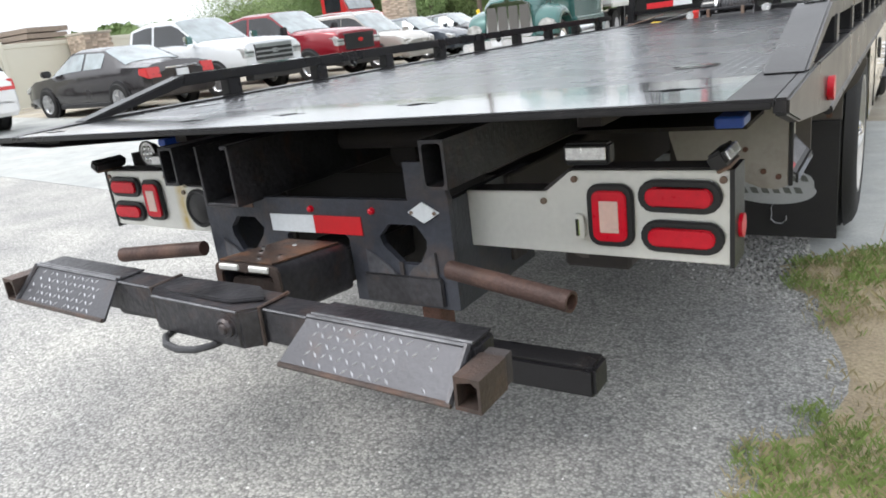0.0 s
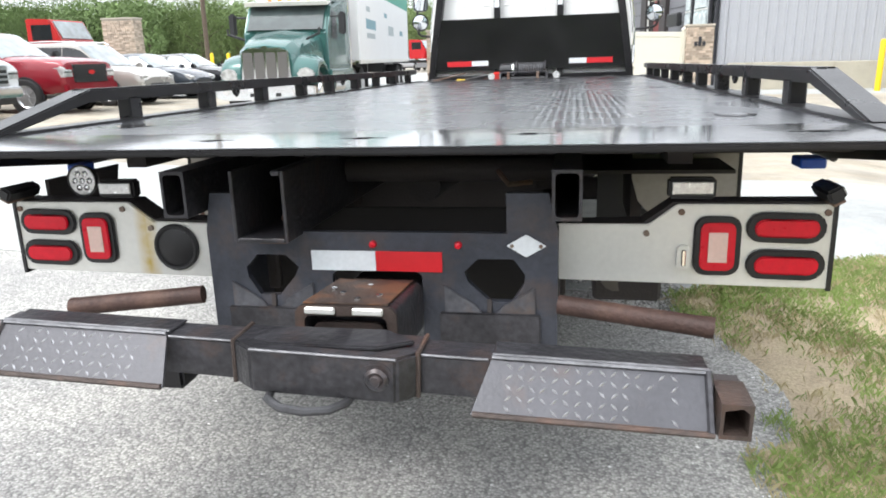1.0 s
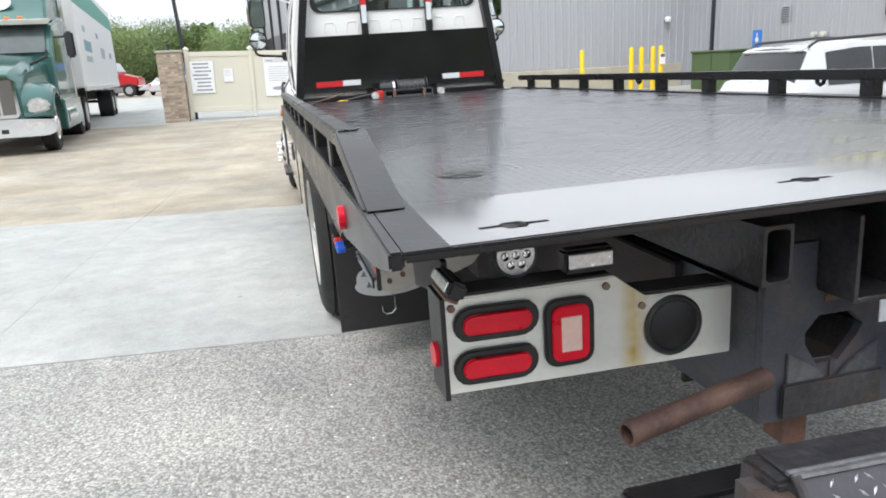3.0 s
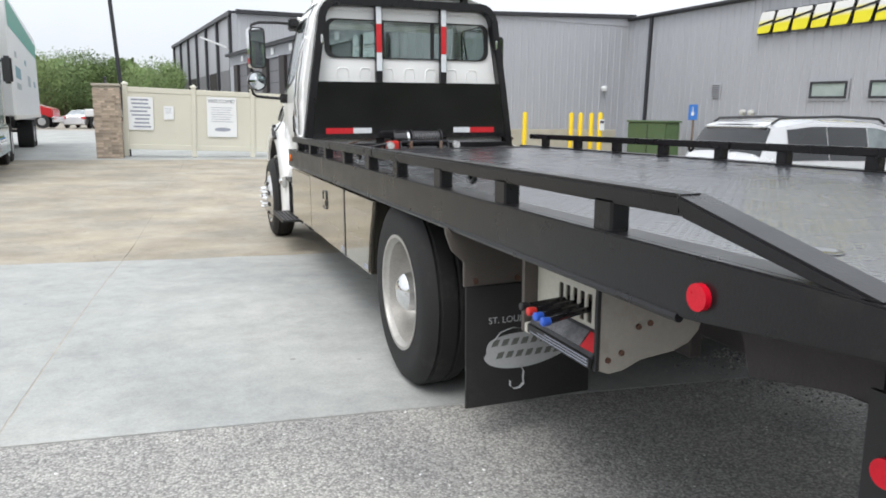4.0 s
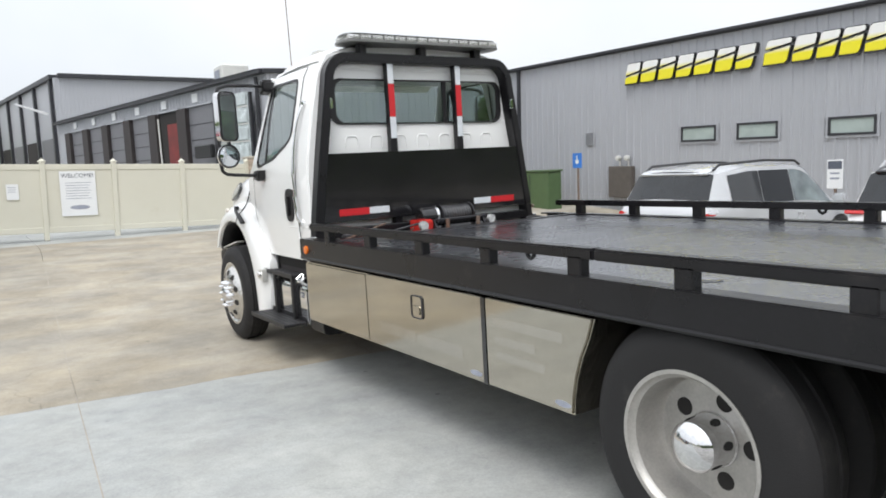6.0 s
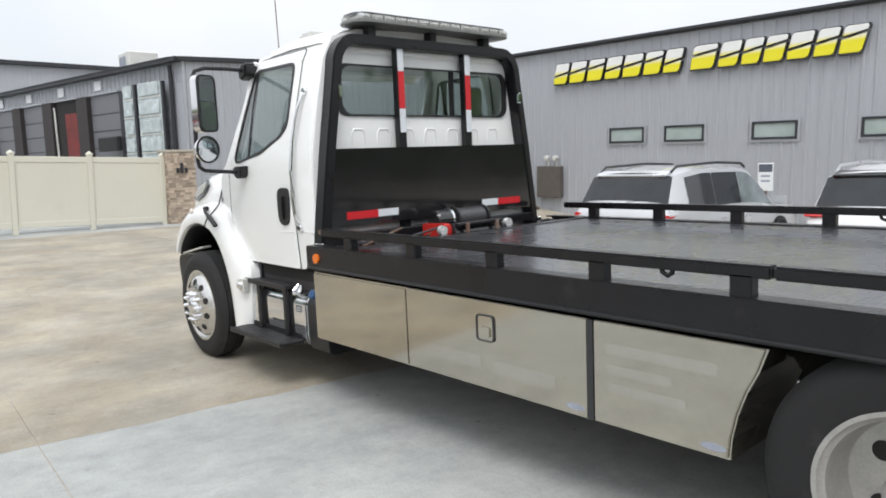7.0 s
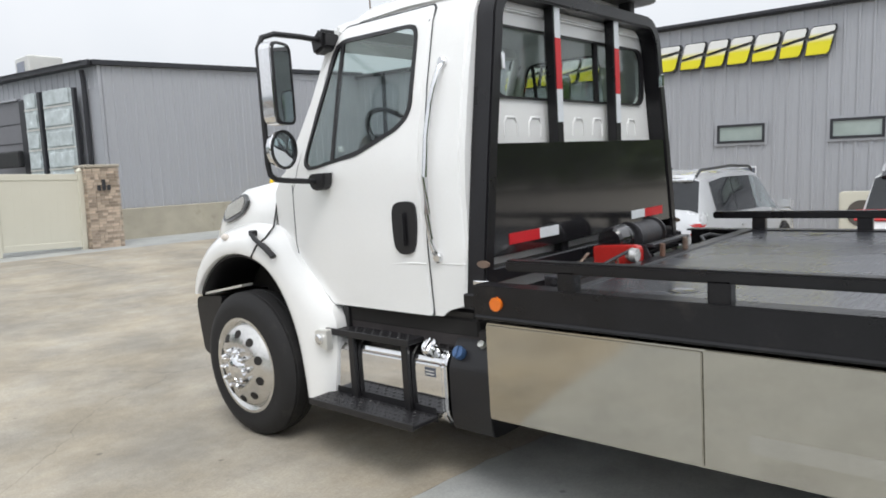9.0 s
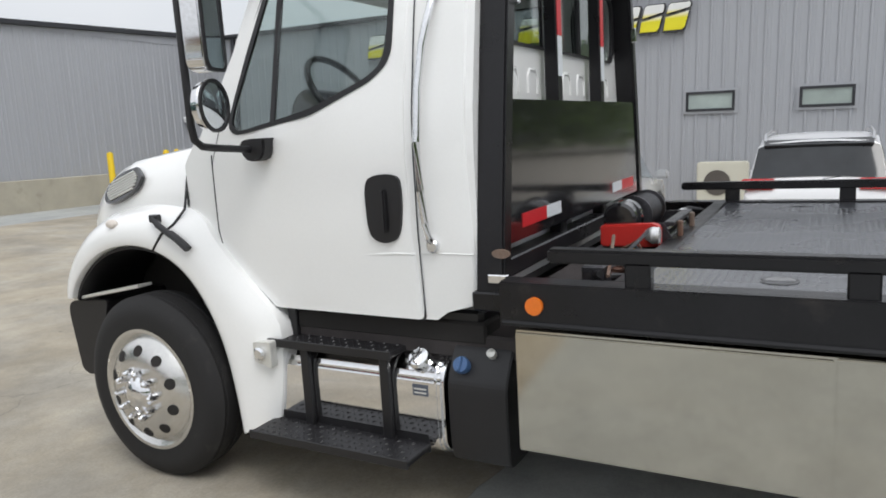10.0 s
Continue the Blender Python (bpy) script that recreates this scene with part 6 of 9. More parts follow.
    # near-black block fills the gap under the door sill
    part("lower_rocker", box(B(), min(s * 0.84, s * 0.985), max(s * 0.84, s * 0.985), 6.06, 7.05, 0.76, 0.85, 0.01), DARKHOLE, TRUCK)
    part("cab_mount", box(B(), min(s * 0.80, s * 0.97), max(s * 0.80, s * 0.97), 6.08, 6.30, 0.60, 0.90, 0.02), SATIN, TRUCK)
    part("step_bracket", box(B(), min(s * 0.96, s * 1.0), max(s * 0.96, s * 1.0), 6.98, 7.03, 0.70, 0.86, 0.004), SATIN, TRUCK)

# back wall with its long window, ribs pressed below it
BW = rounded(-0.80, 0.80, 1.915, 2.255, 0.085)
def back_outline(o=0.0):
    right = [(wide(z) - 0.012 + o, z) for z in (0.96, 1.2, 1.5, 1.66, 2.0, 2.2, 2.30, 2.38, 2.44)]
    return right + [(0.62, 2.50), (0.0, 2.52), (-0.62, 2.50)] + [(-x, z) for x, z in reversed(right)]
rear = part("rear_wall", pierced(B(), back_outline(), [BW], "y", 6.045, 6.075), WHITE, cab, smooth=False)
part("window_seal", pierced(B(), grow(BW, 0.03), [grow(BW, -0.018)], "y", 6.032, 6.046), SATIN, cab, "black rubber rear window seal")
rg = part("rear_window", prism(B(), BW, "y", 6.055, 6.06), CABGLASS, cab, "sliding rear cab glass")
rg.visible_shadow = False
for x in (-0.27, 0.24):
    part("window_divider", box(B(), x - 0.018, x + 0.018, 6.048, 6.066, 1.915, 2.255), SATIN, cab)
part("drip_ledge", prism(B(), [(-0.78, 2.33), (0.78, 2.33), (0.70, 2.375), (-0.70, 2.375)], "y", 6.02, 6.046, 0.01), WHITE, cab)
for i in range(7):
    x = -0.66 + 0.22 * i
    part("pressed_rib", tube(B(), [(x - 0.055, 6.045, 1.72), (x - 0.055, 6.045, 1.79), (x - 0.035, 6.045, 1.818), (x + 0.035, 6.045, 1.818), (x + 0.055, 6.045, 1.79), (x + 0.055, 6.045, 1.72)], 0.007, 8), WHITE, cab)
roof = B()
rings = []
for y, dz, dw in ((6.05, -0.02, -0.02), (6.12, 0.0, 0.0), (6.5, 0.012, 0.0), (6.85, 0.0, -0.005), (6.99, -0.035, -0.02), (7.05, -0.075, -0.03)):
    row = [(-0.872 - dw * 0, 2.40), (-0.845, 2.445), (-0.78, 2.485), (-0.6, 2.515), (-0.3, 2.532), (0, 2.538)]
    row = row + [(-x, z) for x, z in reversed(row[:-1])]
    rings.append([roof.verts.new((x * (1 + dw), y, z + dz)) for x, z in row])
for p, q in zip(rings, rings[1:]):
    for i in range(len(p) - 1):
        roof.faces.new((p[i], p[i + 1], q[i + 1], q[i]))
part("roof", roof, WHITE, cab)
for x in (-0.45, -0.15, 0.15, 0.45):
    part("clearance_lamp", lathe(B(), [(0, 0.035), (0.03, 0.03), (0.045, 0.0)], (x, 6.9, 2.52), "z", 12), CLEARLENS, cab)
part("antenna", tube(B(), [(-0.78, 6.86, 2.47), (-0.79, 6.86, 3.1)], 0.004, 6), GREYRUST, cab)
part("air_horn", box(B(), -0.64, -0.46, 6.62, 6.80, 2.50, 2.58, 0.02, 2), ALU, cab)
part("cab_beacon", box(B(), 0.35, 0.62, 6.55, 6.78, 2.52, 2.62, 0.02, 2), LED, cab)
visor = B()
prism(visor, [(7.03, 2.375), (7.20, 2.30), (7.21, 2.315), (7.05, 2.40)], "x", -0.80, 0.80, 0.004)
part("sun_visor", visor, ALU, cab, "pale sun visor")
ws, rows = B(), []
for z, y, w in ((1.60, 7.42, 0.90), (1.85, 7.29, 0.885), (2.1, 7.16, 0.865), (2.36, 7.035, 0.84)):
    rows.append([ws.verts.new((w * t, y + 0.14 * (1 - t * t), z)) for t in (-1, -0.75, -0.4, 0, 0.4, 0.75, 1)])
for p, q in zip(rows, rows[1:]):
    for i in range(6):
        ws.faces.new((p[i], p[i + 1], q[i + 1], q[i]))
wsg = part("windshield", ws, CABGLASS, cab, "clear windshield")
wsg.visible_shadow = False
for s in (-1, 1):
    part("pillar", tube(B(), [(s * 0.955, 7.41, 1.58), (s * 0.925, 7.22, 1.97), (s * 0.875, 7.03, 2.38)], 0.035, 10), WHITE, cab)
part("header", box(B(), -0.84, 0.84, 7.02, 7.09, 2.345, 2.42, 0.01), WHITE, cab)

# hood
hood, rows = B(), []
for y, w, zt, zb in ((7.41, 1.02, 1.635, 1.20), (7.6, 1.015, 1.605, 1.22), (7.9, 1.0, 1.565, 1.23), (8.06, 0.98, 1.51, 1.21), (8.18, 0.95, 1.42, 1.12), (8.26, 0.91, 1.30, 0.98), (8.31, 0.85, 1.15, 0.86), (8.34, 0.76, 0.95, 0.70)):
    half = [(w * 1.01, zb), (w * 1.0, zb + 0.35 * (zt - zb)), (w * 0.965, zb + 0.66 * (zt - zb)), (w * 0.88, zb + 0.88 * (zt - zb)), (w * 0.66, zb + 0.985 * (zt - zb)), (w * 0.33, zt), (0, zt + 0.004)]
    rows.append([hood.verts.new((x, 7.555 + 1.015 * (y - 7.41), z)) for x, z in half + [(-x, z) for x, z in reversed(half[:-1])]])
for p, q in zip(rows, rows[1:]):
    for i in range(len(p) - 1):
        hood.faces.new((p[i], p[i + 1], q[i + 1], q[i]))
hood.faces.new(rows[-1])
bmesh.ops.recalc_face_normals(hood, faces=hood.faces[:])
hd = part("hood", hood, WHITE, TRUCK, "white sloping hood")
# near-black block fills the space under the hood
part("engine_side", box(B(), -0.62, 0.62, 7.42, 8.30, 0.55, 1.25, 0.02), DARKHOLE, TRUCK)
part("cowl", prism(B(), [(7.24, 1.05), (7.53, 1.32), (7.545, 1.58), (7.45, 1.62), (7.24, 1.50)], "x", -0.98, 0.98, 0.01), WHITE, TRUCK)
for s in (-1, 1):
    vent = part("hood_vent", prism(B(), soften([(-0.17, 0.0), (-0.13, -0.055), (0.0, -0.075), (0.13, -0.065), (0.17, -0.01), (0.13, 0.055), (0.0, 0.08), (-0.12, 0.065)]), "x", -0.02 * s, 0.0, 0.0), GLOSSBLACK, hd, "black side vent with chrome bars")
    vent.matrix_basis = Matrix.Translation((s * 0.999, 8.03, 1.41)) @ pose(0, 0, 0, 0, -s * 22, 0) @ pose(0, 0, 0, 0, 0, s * 9) @ pose(0, 0, 0, -14, 0, 0)
    for i in range(7):
        z = -0.045 + 0.015 * i
        w = 0.128 * (1 - (z / 0.072) ** 2) ** 0.5
        part("vent_bar", box(B(), min(0, s * 0.007), max(0, s * 0.007), -w, w, z - 0.0045, z + 0.0045, 0.001), ALU, vent)
    part("head_lamp", prism(B(), [(8.36, 0.95), (8.455, 0.95), (8.46, 1.04), (8.38, 1.09)], "x", s * 0.76, s * 0.98, 0.02), CLEARLENS, TRUCK)
part("bumper", prism(B(), [(8.42, 0.44), (8.58, 0.44), (8.60, 0.80), (8.45, 0.82)], "x", -0.85, 0.85, 0.02), SATIN, TRUCK)
part("grille", box(B(), -0.45, 0.45, 8.45, 8.54, 0.85, 1.12, 0.01), CHROME, TRUCK)

# what shows through the cab glass
part("cab_floor", box(B(), -0.98, 0.98, 6.09, 7.30, 0.90, 0.94), SEAT, cab)
part("dashboard", prism(B(), [(7.08, 1.20), (7.40, 1.20), (7.42, 1.59), (7.16, 1.62), (7.05, 1.50)], "x", -0.95, 0.95, 0.02), SEAT, cab)
part("gauge_cowl", lathe(B(), [(-0.2, 0.0), (-0.2, 0.12), (0.0, 0.15), (0.02, 0.13), (0.02, 0.0)], (-0.50, 7.20, 1.68), "y", 24), SEAT, cab)
wheel_ring = part("steering_wheel", tube(B(), [(0.215 * math.cos(radians(a)), 0.215 * math.sin(radians(a)), 0) for a in range(0, 360, 15)], 0.016, 10, closed=True), SATIN, cab, "black steering wheel")
wheel_ring.matrix_basis = pose(-0.50, 6.99, 1.79, 55, 0, 0)
part("spoke", tube(B(), [(-0.21, 0, 0), (0, 0, -0.03), (0.21, 0, 0)], 0.014, 8), SATIN, cab).matrix_basis = wheel_ring.matrix_basis
part("spoke", tube(B(), [(0, -0.21, 0), (0, 0, -0.03), (0, 0.0, -0.25)], 0.018, 8), SATIN, cab).matrix_basis = wheel_ring.matrix_basis
for x in (-0.50, 0.48):
    part("seat_cushion", box(B(), x - 0.25, x + 0.25, 6.30, 6.80, 1.20, 1.34, 0.05, 3), SEAT, cab)
    part("seat_back", prism(B(), [(6.30, 1.30), (6.42, 1.30), (6.34, 1.95), (6.20, 1.93)], "x", x - 0.24, x + 0.24, 0.05), SEAT, cab)
    part("seat_base", box(B(), x - 0.2, x + 0.2, 6.35, 6.75, 0.94, 1.20, 0.02), SEAT, cab)

# ---- paving, gravel, verge ----
def edge_y(x):
    return 2.04 - 0.10 * x
xs = [-60, -40, -25, -15, -10, -6, -4, -3, -2, -1, 0, 1, 2, 4, 8, 14]
grav = B()
low = [grav.verts.new((x, -60, height(x, -60) - 0.004)) for x in xs]
mid = [grav.verts.new((x, -5, height(x, -5) - 0.004)) for x in xs]
top = [grav.verts.new((x, edge_y(x), height(x, 2) - 0.004)) for x in xs]
for a, b in ((low, mid), (mid, top)):
    for i in range(len(xs) - 1):
        grav.faces.new((a[i], a[i + 1], b[i + 1], b[i]))
solo("road", grav, GRAVEL, "grey chip-seal lane of bound gravel", "road", kind="structure", smooth=False)

def verge_x(y):
    return 1.05 + 0.05 * math.sin(2.3 * y) + 0.03 * math.sin(7.1 * y + 1) + (0.12 if 0.5 < y < 1.6 else 0) - 0.08 * max(0, y - 1.6) + 0.02 * max(0, -y)
def verge_top(x):
    return 1.55 + 0.72 * (x - 0.45) + 0.05 * math.sin(5 * x) if x < 1.35 else 2.20 + 0.57 * (x - 1.35) + 0.06 * math.sin(4 * x)
verge = B()
cells = {}
nx, ny = 60, 110
def vpt(i, j):
    if (i, j) not in cells:
        y = -7 + 10.2 * j / ny
        x0 = verge_x(y)
        x = x0 + (i / nx) ** 1.6 * 9.0
        y = min(y, verge_top(x))
        cells[i, j] = verge.verts.new((x, y, height(x, y) + 0.012 * min(1, i / 3) + 0.012 * noise.noise((x * 2.3, y * 2.3, 0)) * min(1, i / 3) + 0.001))
    return cells[i, j]
for i in range(nx):
    for j in range(ny):
        try:
            verge.faces.new((vpt(i, j), vpt(i + 1, j), vpt(i + 1, j + 1), vpt(i, j + 1)))
        except ValueError:
            pass
bmesh.ops.dissolve_degenerate(verge, dist=0.0005, edges=verge.edges[:])
solo("verge", verge, DIRT, "dry sandy verge with thin grass", "ground", kind="structure")


def blades(count, material, name, label, keep, tall, seed):
    rnd = random.Random(seed)
    verts, faces = [], []
    while len(faces) < count:
        x, y = 0.95 + rnd.random() ** 1.3 * 3.6, -2.2 + rnd.random() * 5.0
        if x < verge_x(y) - 0.03 or y > verge_top(x) or not keep(x, y, rnd):
            continue
        for _ in range(rnd.randint(2, 5)):
            bx, by = x + rnd.gauss(0, 0.016), y + rnd.gauss(0, 0.016)
            z = height(bx, by) + 0.008
            h, a, lean = tall * rnd.uniform(0.5, 1.35), rnd.uniform(0, 6.28), rnd.uniform(0.1, 0.9)
            w = rnd.uniform(0.0008, 0.0017)
            c, sn = math.cos(a), math.sin(a)
            k = len(verts)
            verts += [(bx - sn * w, by + c * w, z), (bx + sn * w, by - c * w, z), (bx + c * lean * h * 0.45, by + sn * lean * h * 0.45, z + h * 0.7), (bx + c * lean * h, by + sn * lean * h, z + h * 0.9)]
            faces += [(k, k + 1, k + 2), (k + 1, k + 3, k + 2)]
    me = bpy.data.meshes.new(name)
    me.from_pydata(verts, [], faces)
    me.materials.append(material)
    return tagged(new(name, me), label, "grass", kind="stuff")


def lush(x, y, rnd):
    return 0.7 * noise.noise((x * 1.9 + 3, y * 1.7, 0.4)) + 0.6 * noise.noise((x * 6.1, y * 5.3, 8.1)) + 0.08 * (x - 1.2) - max(0, 0.35 - (x - verge_x(y))) + rnd.gauss(0, 0.13) > -0.11
def thin(x, y, rnd):
    return noise.noise((x * 3.1, y * 2.9, 4.4)) + rnd.gauss(0, 0.3) > 0.0
blades(220000, GRASS, "grass", "short patchy green grass on the verge", lush, 0.036, 5)
blades(60000, DRYGRASS, "dry_grass", "dry straw-coloured grass stems", thin, 0.038, 6)

rnd = random.Random(8)
verts, faces = [], []
for _ in range(15000):
    y = rnd.uniform(-1.3, 2.4)
    x = verge_x(y) - abs(rnd.gauss(0, 0.24)) + 0.10
    r = rnd.uniform(0.003, 0.0095)
    k = len(verts)
    z = height(x, y) - 0.003
    pts = [Vector((rnd.gauss(0, 1), rnd.gauss(0, 1), rnd.gauss(0, 0.7))).normalized() * r * rnd.uniform(0.7, 1.2) for _ in range(4)]
    base = [Vector((r * math.cos(a), r * math.sin(a), 0)) * rnd.uniform(0.7, 1.2) for a in (0.3, 1.6, 2.9, 4.3, 5.4)]
    verts += [(x + p.x, y + p.y, z) for p in base] + [(x + 0.6 * p.x + pts[0].x * 0.3, y + 0.6 * p.y, z + r * rnd.uniform(0.8, 1.3)) for p in base]
    faces += [(k + i, k + (i + 1) % 5, k + 5 + (i + 1) % 5, k + 5 + i) for i in range(5)] + [(k + 5, k + 6, k + 7, k + 8, k + 9)]
me = bpy.data.meshes.new("loose_gravel")
me.from_pydata(verts, [], faces)
me.materials.append(STONE)
tagged(new("loose_gravel", me), "loose grey gravel along the verge", "gravel", kind="stuff")

# ---- the grey metal building ----
SY, EX = 24.4, 15.15


def siding(name, length, z0, z1, pitch=0.30, panel=0.90):
    """Ribbed sheet in the xz plane, from x = 0, facing -y."""
    bm = B()
    xs, x = [], 0.0
    while x < length - 1e-6:
        for o, d in ((0.0, 0.0), (0.055, 0.0), (0.075, 0.03), (0.115, 0.03), (0.135, 0.0), (0.20, 0.0), (0.21, 0.006), (0.225, 0.006), (0.235, 0.0)):
            if x + o < length:
                xs.append((x + o, d))
        x += pitch
    xs.append((length, 0.0))
    lo, hi = [bm.verts.new((a, -d, z0)) for a, d in xs], [bm.verts.new((a, -d, z1)) for a, d in xs]
    for i in range(len(xs) - 1):
        bm.faces.new((lo[i], lo[i + 1], hi[i + 1], hi[i]))
    return finish(name, bm, SIDING, False)


def clad(parent, length, z0, z1, m, panel=0.90):
    """Cover a wall with ribbed sheets, each an object of its own on one shared mesh."""
    full = siding("siding_sheet", panel, z0, z1)
    k = 0.0
    while k < length - 0.01:
        w = min(panel, length - k)
        ob = new("siding_sheet", full if w > panel - 0.01 else siding("siding_sheet", w, z0, z1))
        ob.parent = parent
        ob.matrix_basis = m @ Matrix.Translation((k, -0.002 if round(k / panel) % 2 else 0.0, 0))
        k += panel


WX = 5.4
south = solo("wall_south", box(B(), WX, EX + 0.2, SY + 0.02, SY + 0.25, -0.6, 5.0), SIDING, "grey ribbed metal wall", "wall", kind="structure", smooth=False)
clad(south, EX - WX, -0.5, 5.0, Matrix.Translation((WX, SY, 0)))
part("eave_trim", prism(B(), [(WX - 0.2, 4.92), (EX + 0.2, 5.30), (EX + 0.2, 5.44), (WX - 0.2, 5.06)], "y", SY - 0.14, SY + 0.3, 0.01), DARKTRIM, south)
part("gable_strip", prism(B(), [(WX, 4.99), (EX, 4.99), (EX, 5.32), (WX, 4.995)], "y", SY - 0.03, SY + 0.02), SIDING, south)
part("corner_trim", box(B(), WX - 0.05, WX + 0.03, SY - 0.05, SY + 0.05, -0.4, 4.93), SIDING, south)
part("foundation", box(B(), WX + 0.15, 14.6, SY - 0.22, SY - 0.05, -0.5, 0.89, 0.02), mat("tan_block", (0.40, 0.37, 0.30), 0.9, 0, 0.12, 2, bump=0.2, stain=(0.25, 0.23, 0.17), stain_amount=0.2), south, "tan concrete plinth")
# the dock side runs back at ten degrees: x = 0 is its face, y its length
DOCK = pose(WX, SY, 0, 0, 0, 10)
west = solo("wall_west", box(B(), 0.01, 0.25, 0.30, 24.0, -0.4, 4.9), SIDING, "grey metal wall with dock doors", "wall", kind="structure", m=DOCK, smooth=False)
clad(west, 24.0, 4.32, 4.92, Matrix.Translation((0, 24.0, 0)) @ pose(0, 0, 0, 0, 0, -90))
part("eave_trim", box(B(), -0.3, 0.3, 0.02, 24.0, 4.92, 5.07, 0.01), DARKTRIM, west)
part("downpipe", tube(B(), [(-0.16, 0.55, 4.85), (-0.12, 0.56, 4.6), (-0.12, 0.56, -0.3)], 0.07, 10), DARKTRIM, west, "dark downpipe")
BROWNJAMB = mat("dark_brown_jamb", (0.03, 0.024, 0.024), 0.6, 0, 0.2, 3)
# red kept dull: the gloom inside the dock is in its colour
REDSTACK = mat("shade_dimmed_red_goods", (0.16, 0.022, 0.02), 0.6, 0, 0.4, 2)
for i in range(6):
    y0 = 4.05 + 3.03 * i
    y1 = y0 + 2.17
    # the open dock's dark inside is a flat near-black panel
    d = part("dock_door", box(B(), -0.05, 0.0, y0, y1, -0.3, 4.30), DARKHOLE if i == 1 else DOORGREY, west, "open dock door, dark inside" if i == 1 else "grey roll-up dock door")
    part("door_jamb", box(B(), -0.22, -0.001, y1 + 0.01, y1 + 0.85, -0.3, 4.31, 0.01), BROWNJAMB, west)
    part("door_head", box(B(), -0.14, -0.001, y0, y1, 4.31, 4.38, 0.01), SIDING, west)
    part("door_number_plate", box(B(), -0.06, -0.035, y0 + 1.3, y0 + 1.8, 4.48, 4.82), SIGNWHITE, west, "white plate over a dock door")
    if i != 1:
        for k in range(7):
            part("door_rib", box(B(), -0.062, -0.05, y0 + 0.02, y1 - 0.02, 0.0 + 0.6 * k, 0.03 + 0.6 * k), DARKTRIM, d)
    else:
        part("stacked_goods", box(B(), -0.08, -0.051, y0 + 0.2, y0 + 1.3, 0.6, 3.8, 0.01), REDSTACK, d, "dim red goods inside the dock")
        part("door_post", tube(B(), [(-0.12, y0 + 1.95, -0.3), (-0.12, y0 + 2.1, 4.1)], 0.04, 8), ALU, d)
part("first_jamb", box(B(), -0.10, -0.001, 3.55, 4.04, -0.3, 4.31, 0.01), DARKTRIM, west)
part("end_wall", box(B(), -0.02, 0.0, 0.04, 3.54, -0.4, 4.31), SIDING, west)
part("roof", prism(B(), [(-0.3, 5.0), (8.5, 5.05), (8.5, 5.13), (-0.3, 5.08)], "y", 0.31, 24.0), DARKTRIM, west, "dark metal roof")
ac = solo("rooftop_unit", box(B(), 5.45, 6.55, 29.6, 30.8, 5.16, 5.98, 0.05), ALU, "pale metal rooftop air unit", "air unit")
part("unit_louvre", box(B(), 5.43, 5.45, 29.95, 30.6, 5.35, 5.8), GREYINK, ac)
# translucent strip door standing open
strip = thing("strip_door", "open door with translucent strips by the dock", "door", m=DOCK)
PLASTIC = mat("strip_plastic", (0.50, 0.55, 0.56), 0.25, 0.0, 0.25, 4)
for y0, y1 in ((0.92, 2.36), (2.62, 3.36)):
    part("strip_frame", box(B(), -0.30, -0.25, y0, y1, 0.4, 4.38, 0.01), PLASTIC, strip)
    for k in range(6):
        part("strip_rib", box(B(), -0.32, -0.30, y0 + 0.02, y1 - 0.02, 0.9 + 0.6 * k, 0.95 + 0.6 * k), ALU, strip)
        part("strip_pane", box(B(), -0.345, -0.325, y0 + 0.08, y1 - 0.08 - 0.06 * (k % 2), 0.98 + 0.6 * k, 1.40 + 0.6 * k, 0.01), PLASTIC, strip)
part("strip_post", box(B(), -0.36, -0.24, 2.42, 2.56, -0.3, 4.40), DARKTRIM, strip)
part("strip_post", box(B(), -0.30, -0.20, 0.78, 0.90, -0.3, 4.38), DARKTRIM, strip)
part("dock_bumper", box(B(), -0.55, -0.36, 3.5, 4.9, 2.25, 2.75, 0.04), SATIN, strip)

# taller far hall, its long side set at a small angle
hall = solo("far_hall", box(B(), 2.7, 36, 64, 65, -0.4, 9.75), SIDING, "tall grey metal hall beyond the dock", "building", smooth=False)
clad(hall, 18.0, -0.3, 9.72, Matrix.Translation((2.7, 63.99, 0)), 1.8)
part("roof", box(B(), 3.0, 36, 63.6, 100, 9.75, 10.05), DARKTRIM, hall)
SIDE = pose(2.7, 65.01, 0, 0, 0, 7.4)
def beside(ob):
    ob.matrix_basis = SIDE
beside(part("side_wall", box(B(), 0.0, 0.4, 0.0, 36.5, -0.4, 9.7), SIDING, hall))
beside(part("side_eave", box(B(), -0.3, 0.4, -0.4, 36.6, 9.705, 10.04), DARKTRIM, hall))
for i in range(7):
    beside(part("column", box(B(), -0.25, -0.001, 0.0 + 5.9 * i, 0.45 + 5.9 * i, -0.4, 9.7), DARKTRIM, hall))
    if i < 6:
        beside(part("bay_door", box(B(), -0.10, -0.001, 0.9 + 5.9 * i, 5.2 + 5.9 * i, -0.4, 5.2), DARKHOLE if i % 2 else DOORGREY, hall))
beside(part("wall_flag", prism(B(), [(-2.4, 7.9), (-0.1, 7.1), (-0.1, 7.3), (-2.3, 8.0)], "y", 2.0, 2.1), SIGNWHITE, hall))

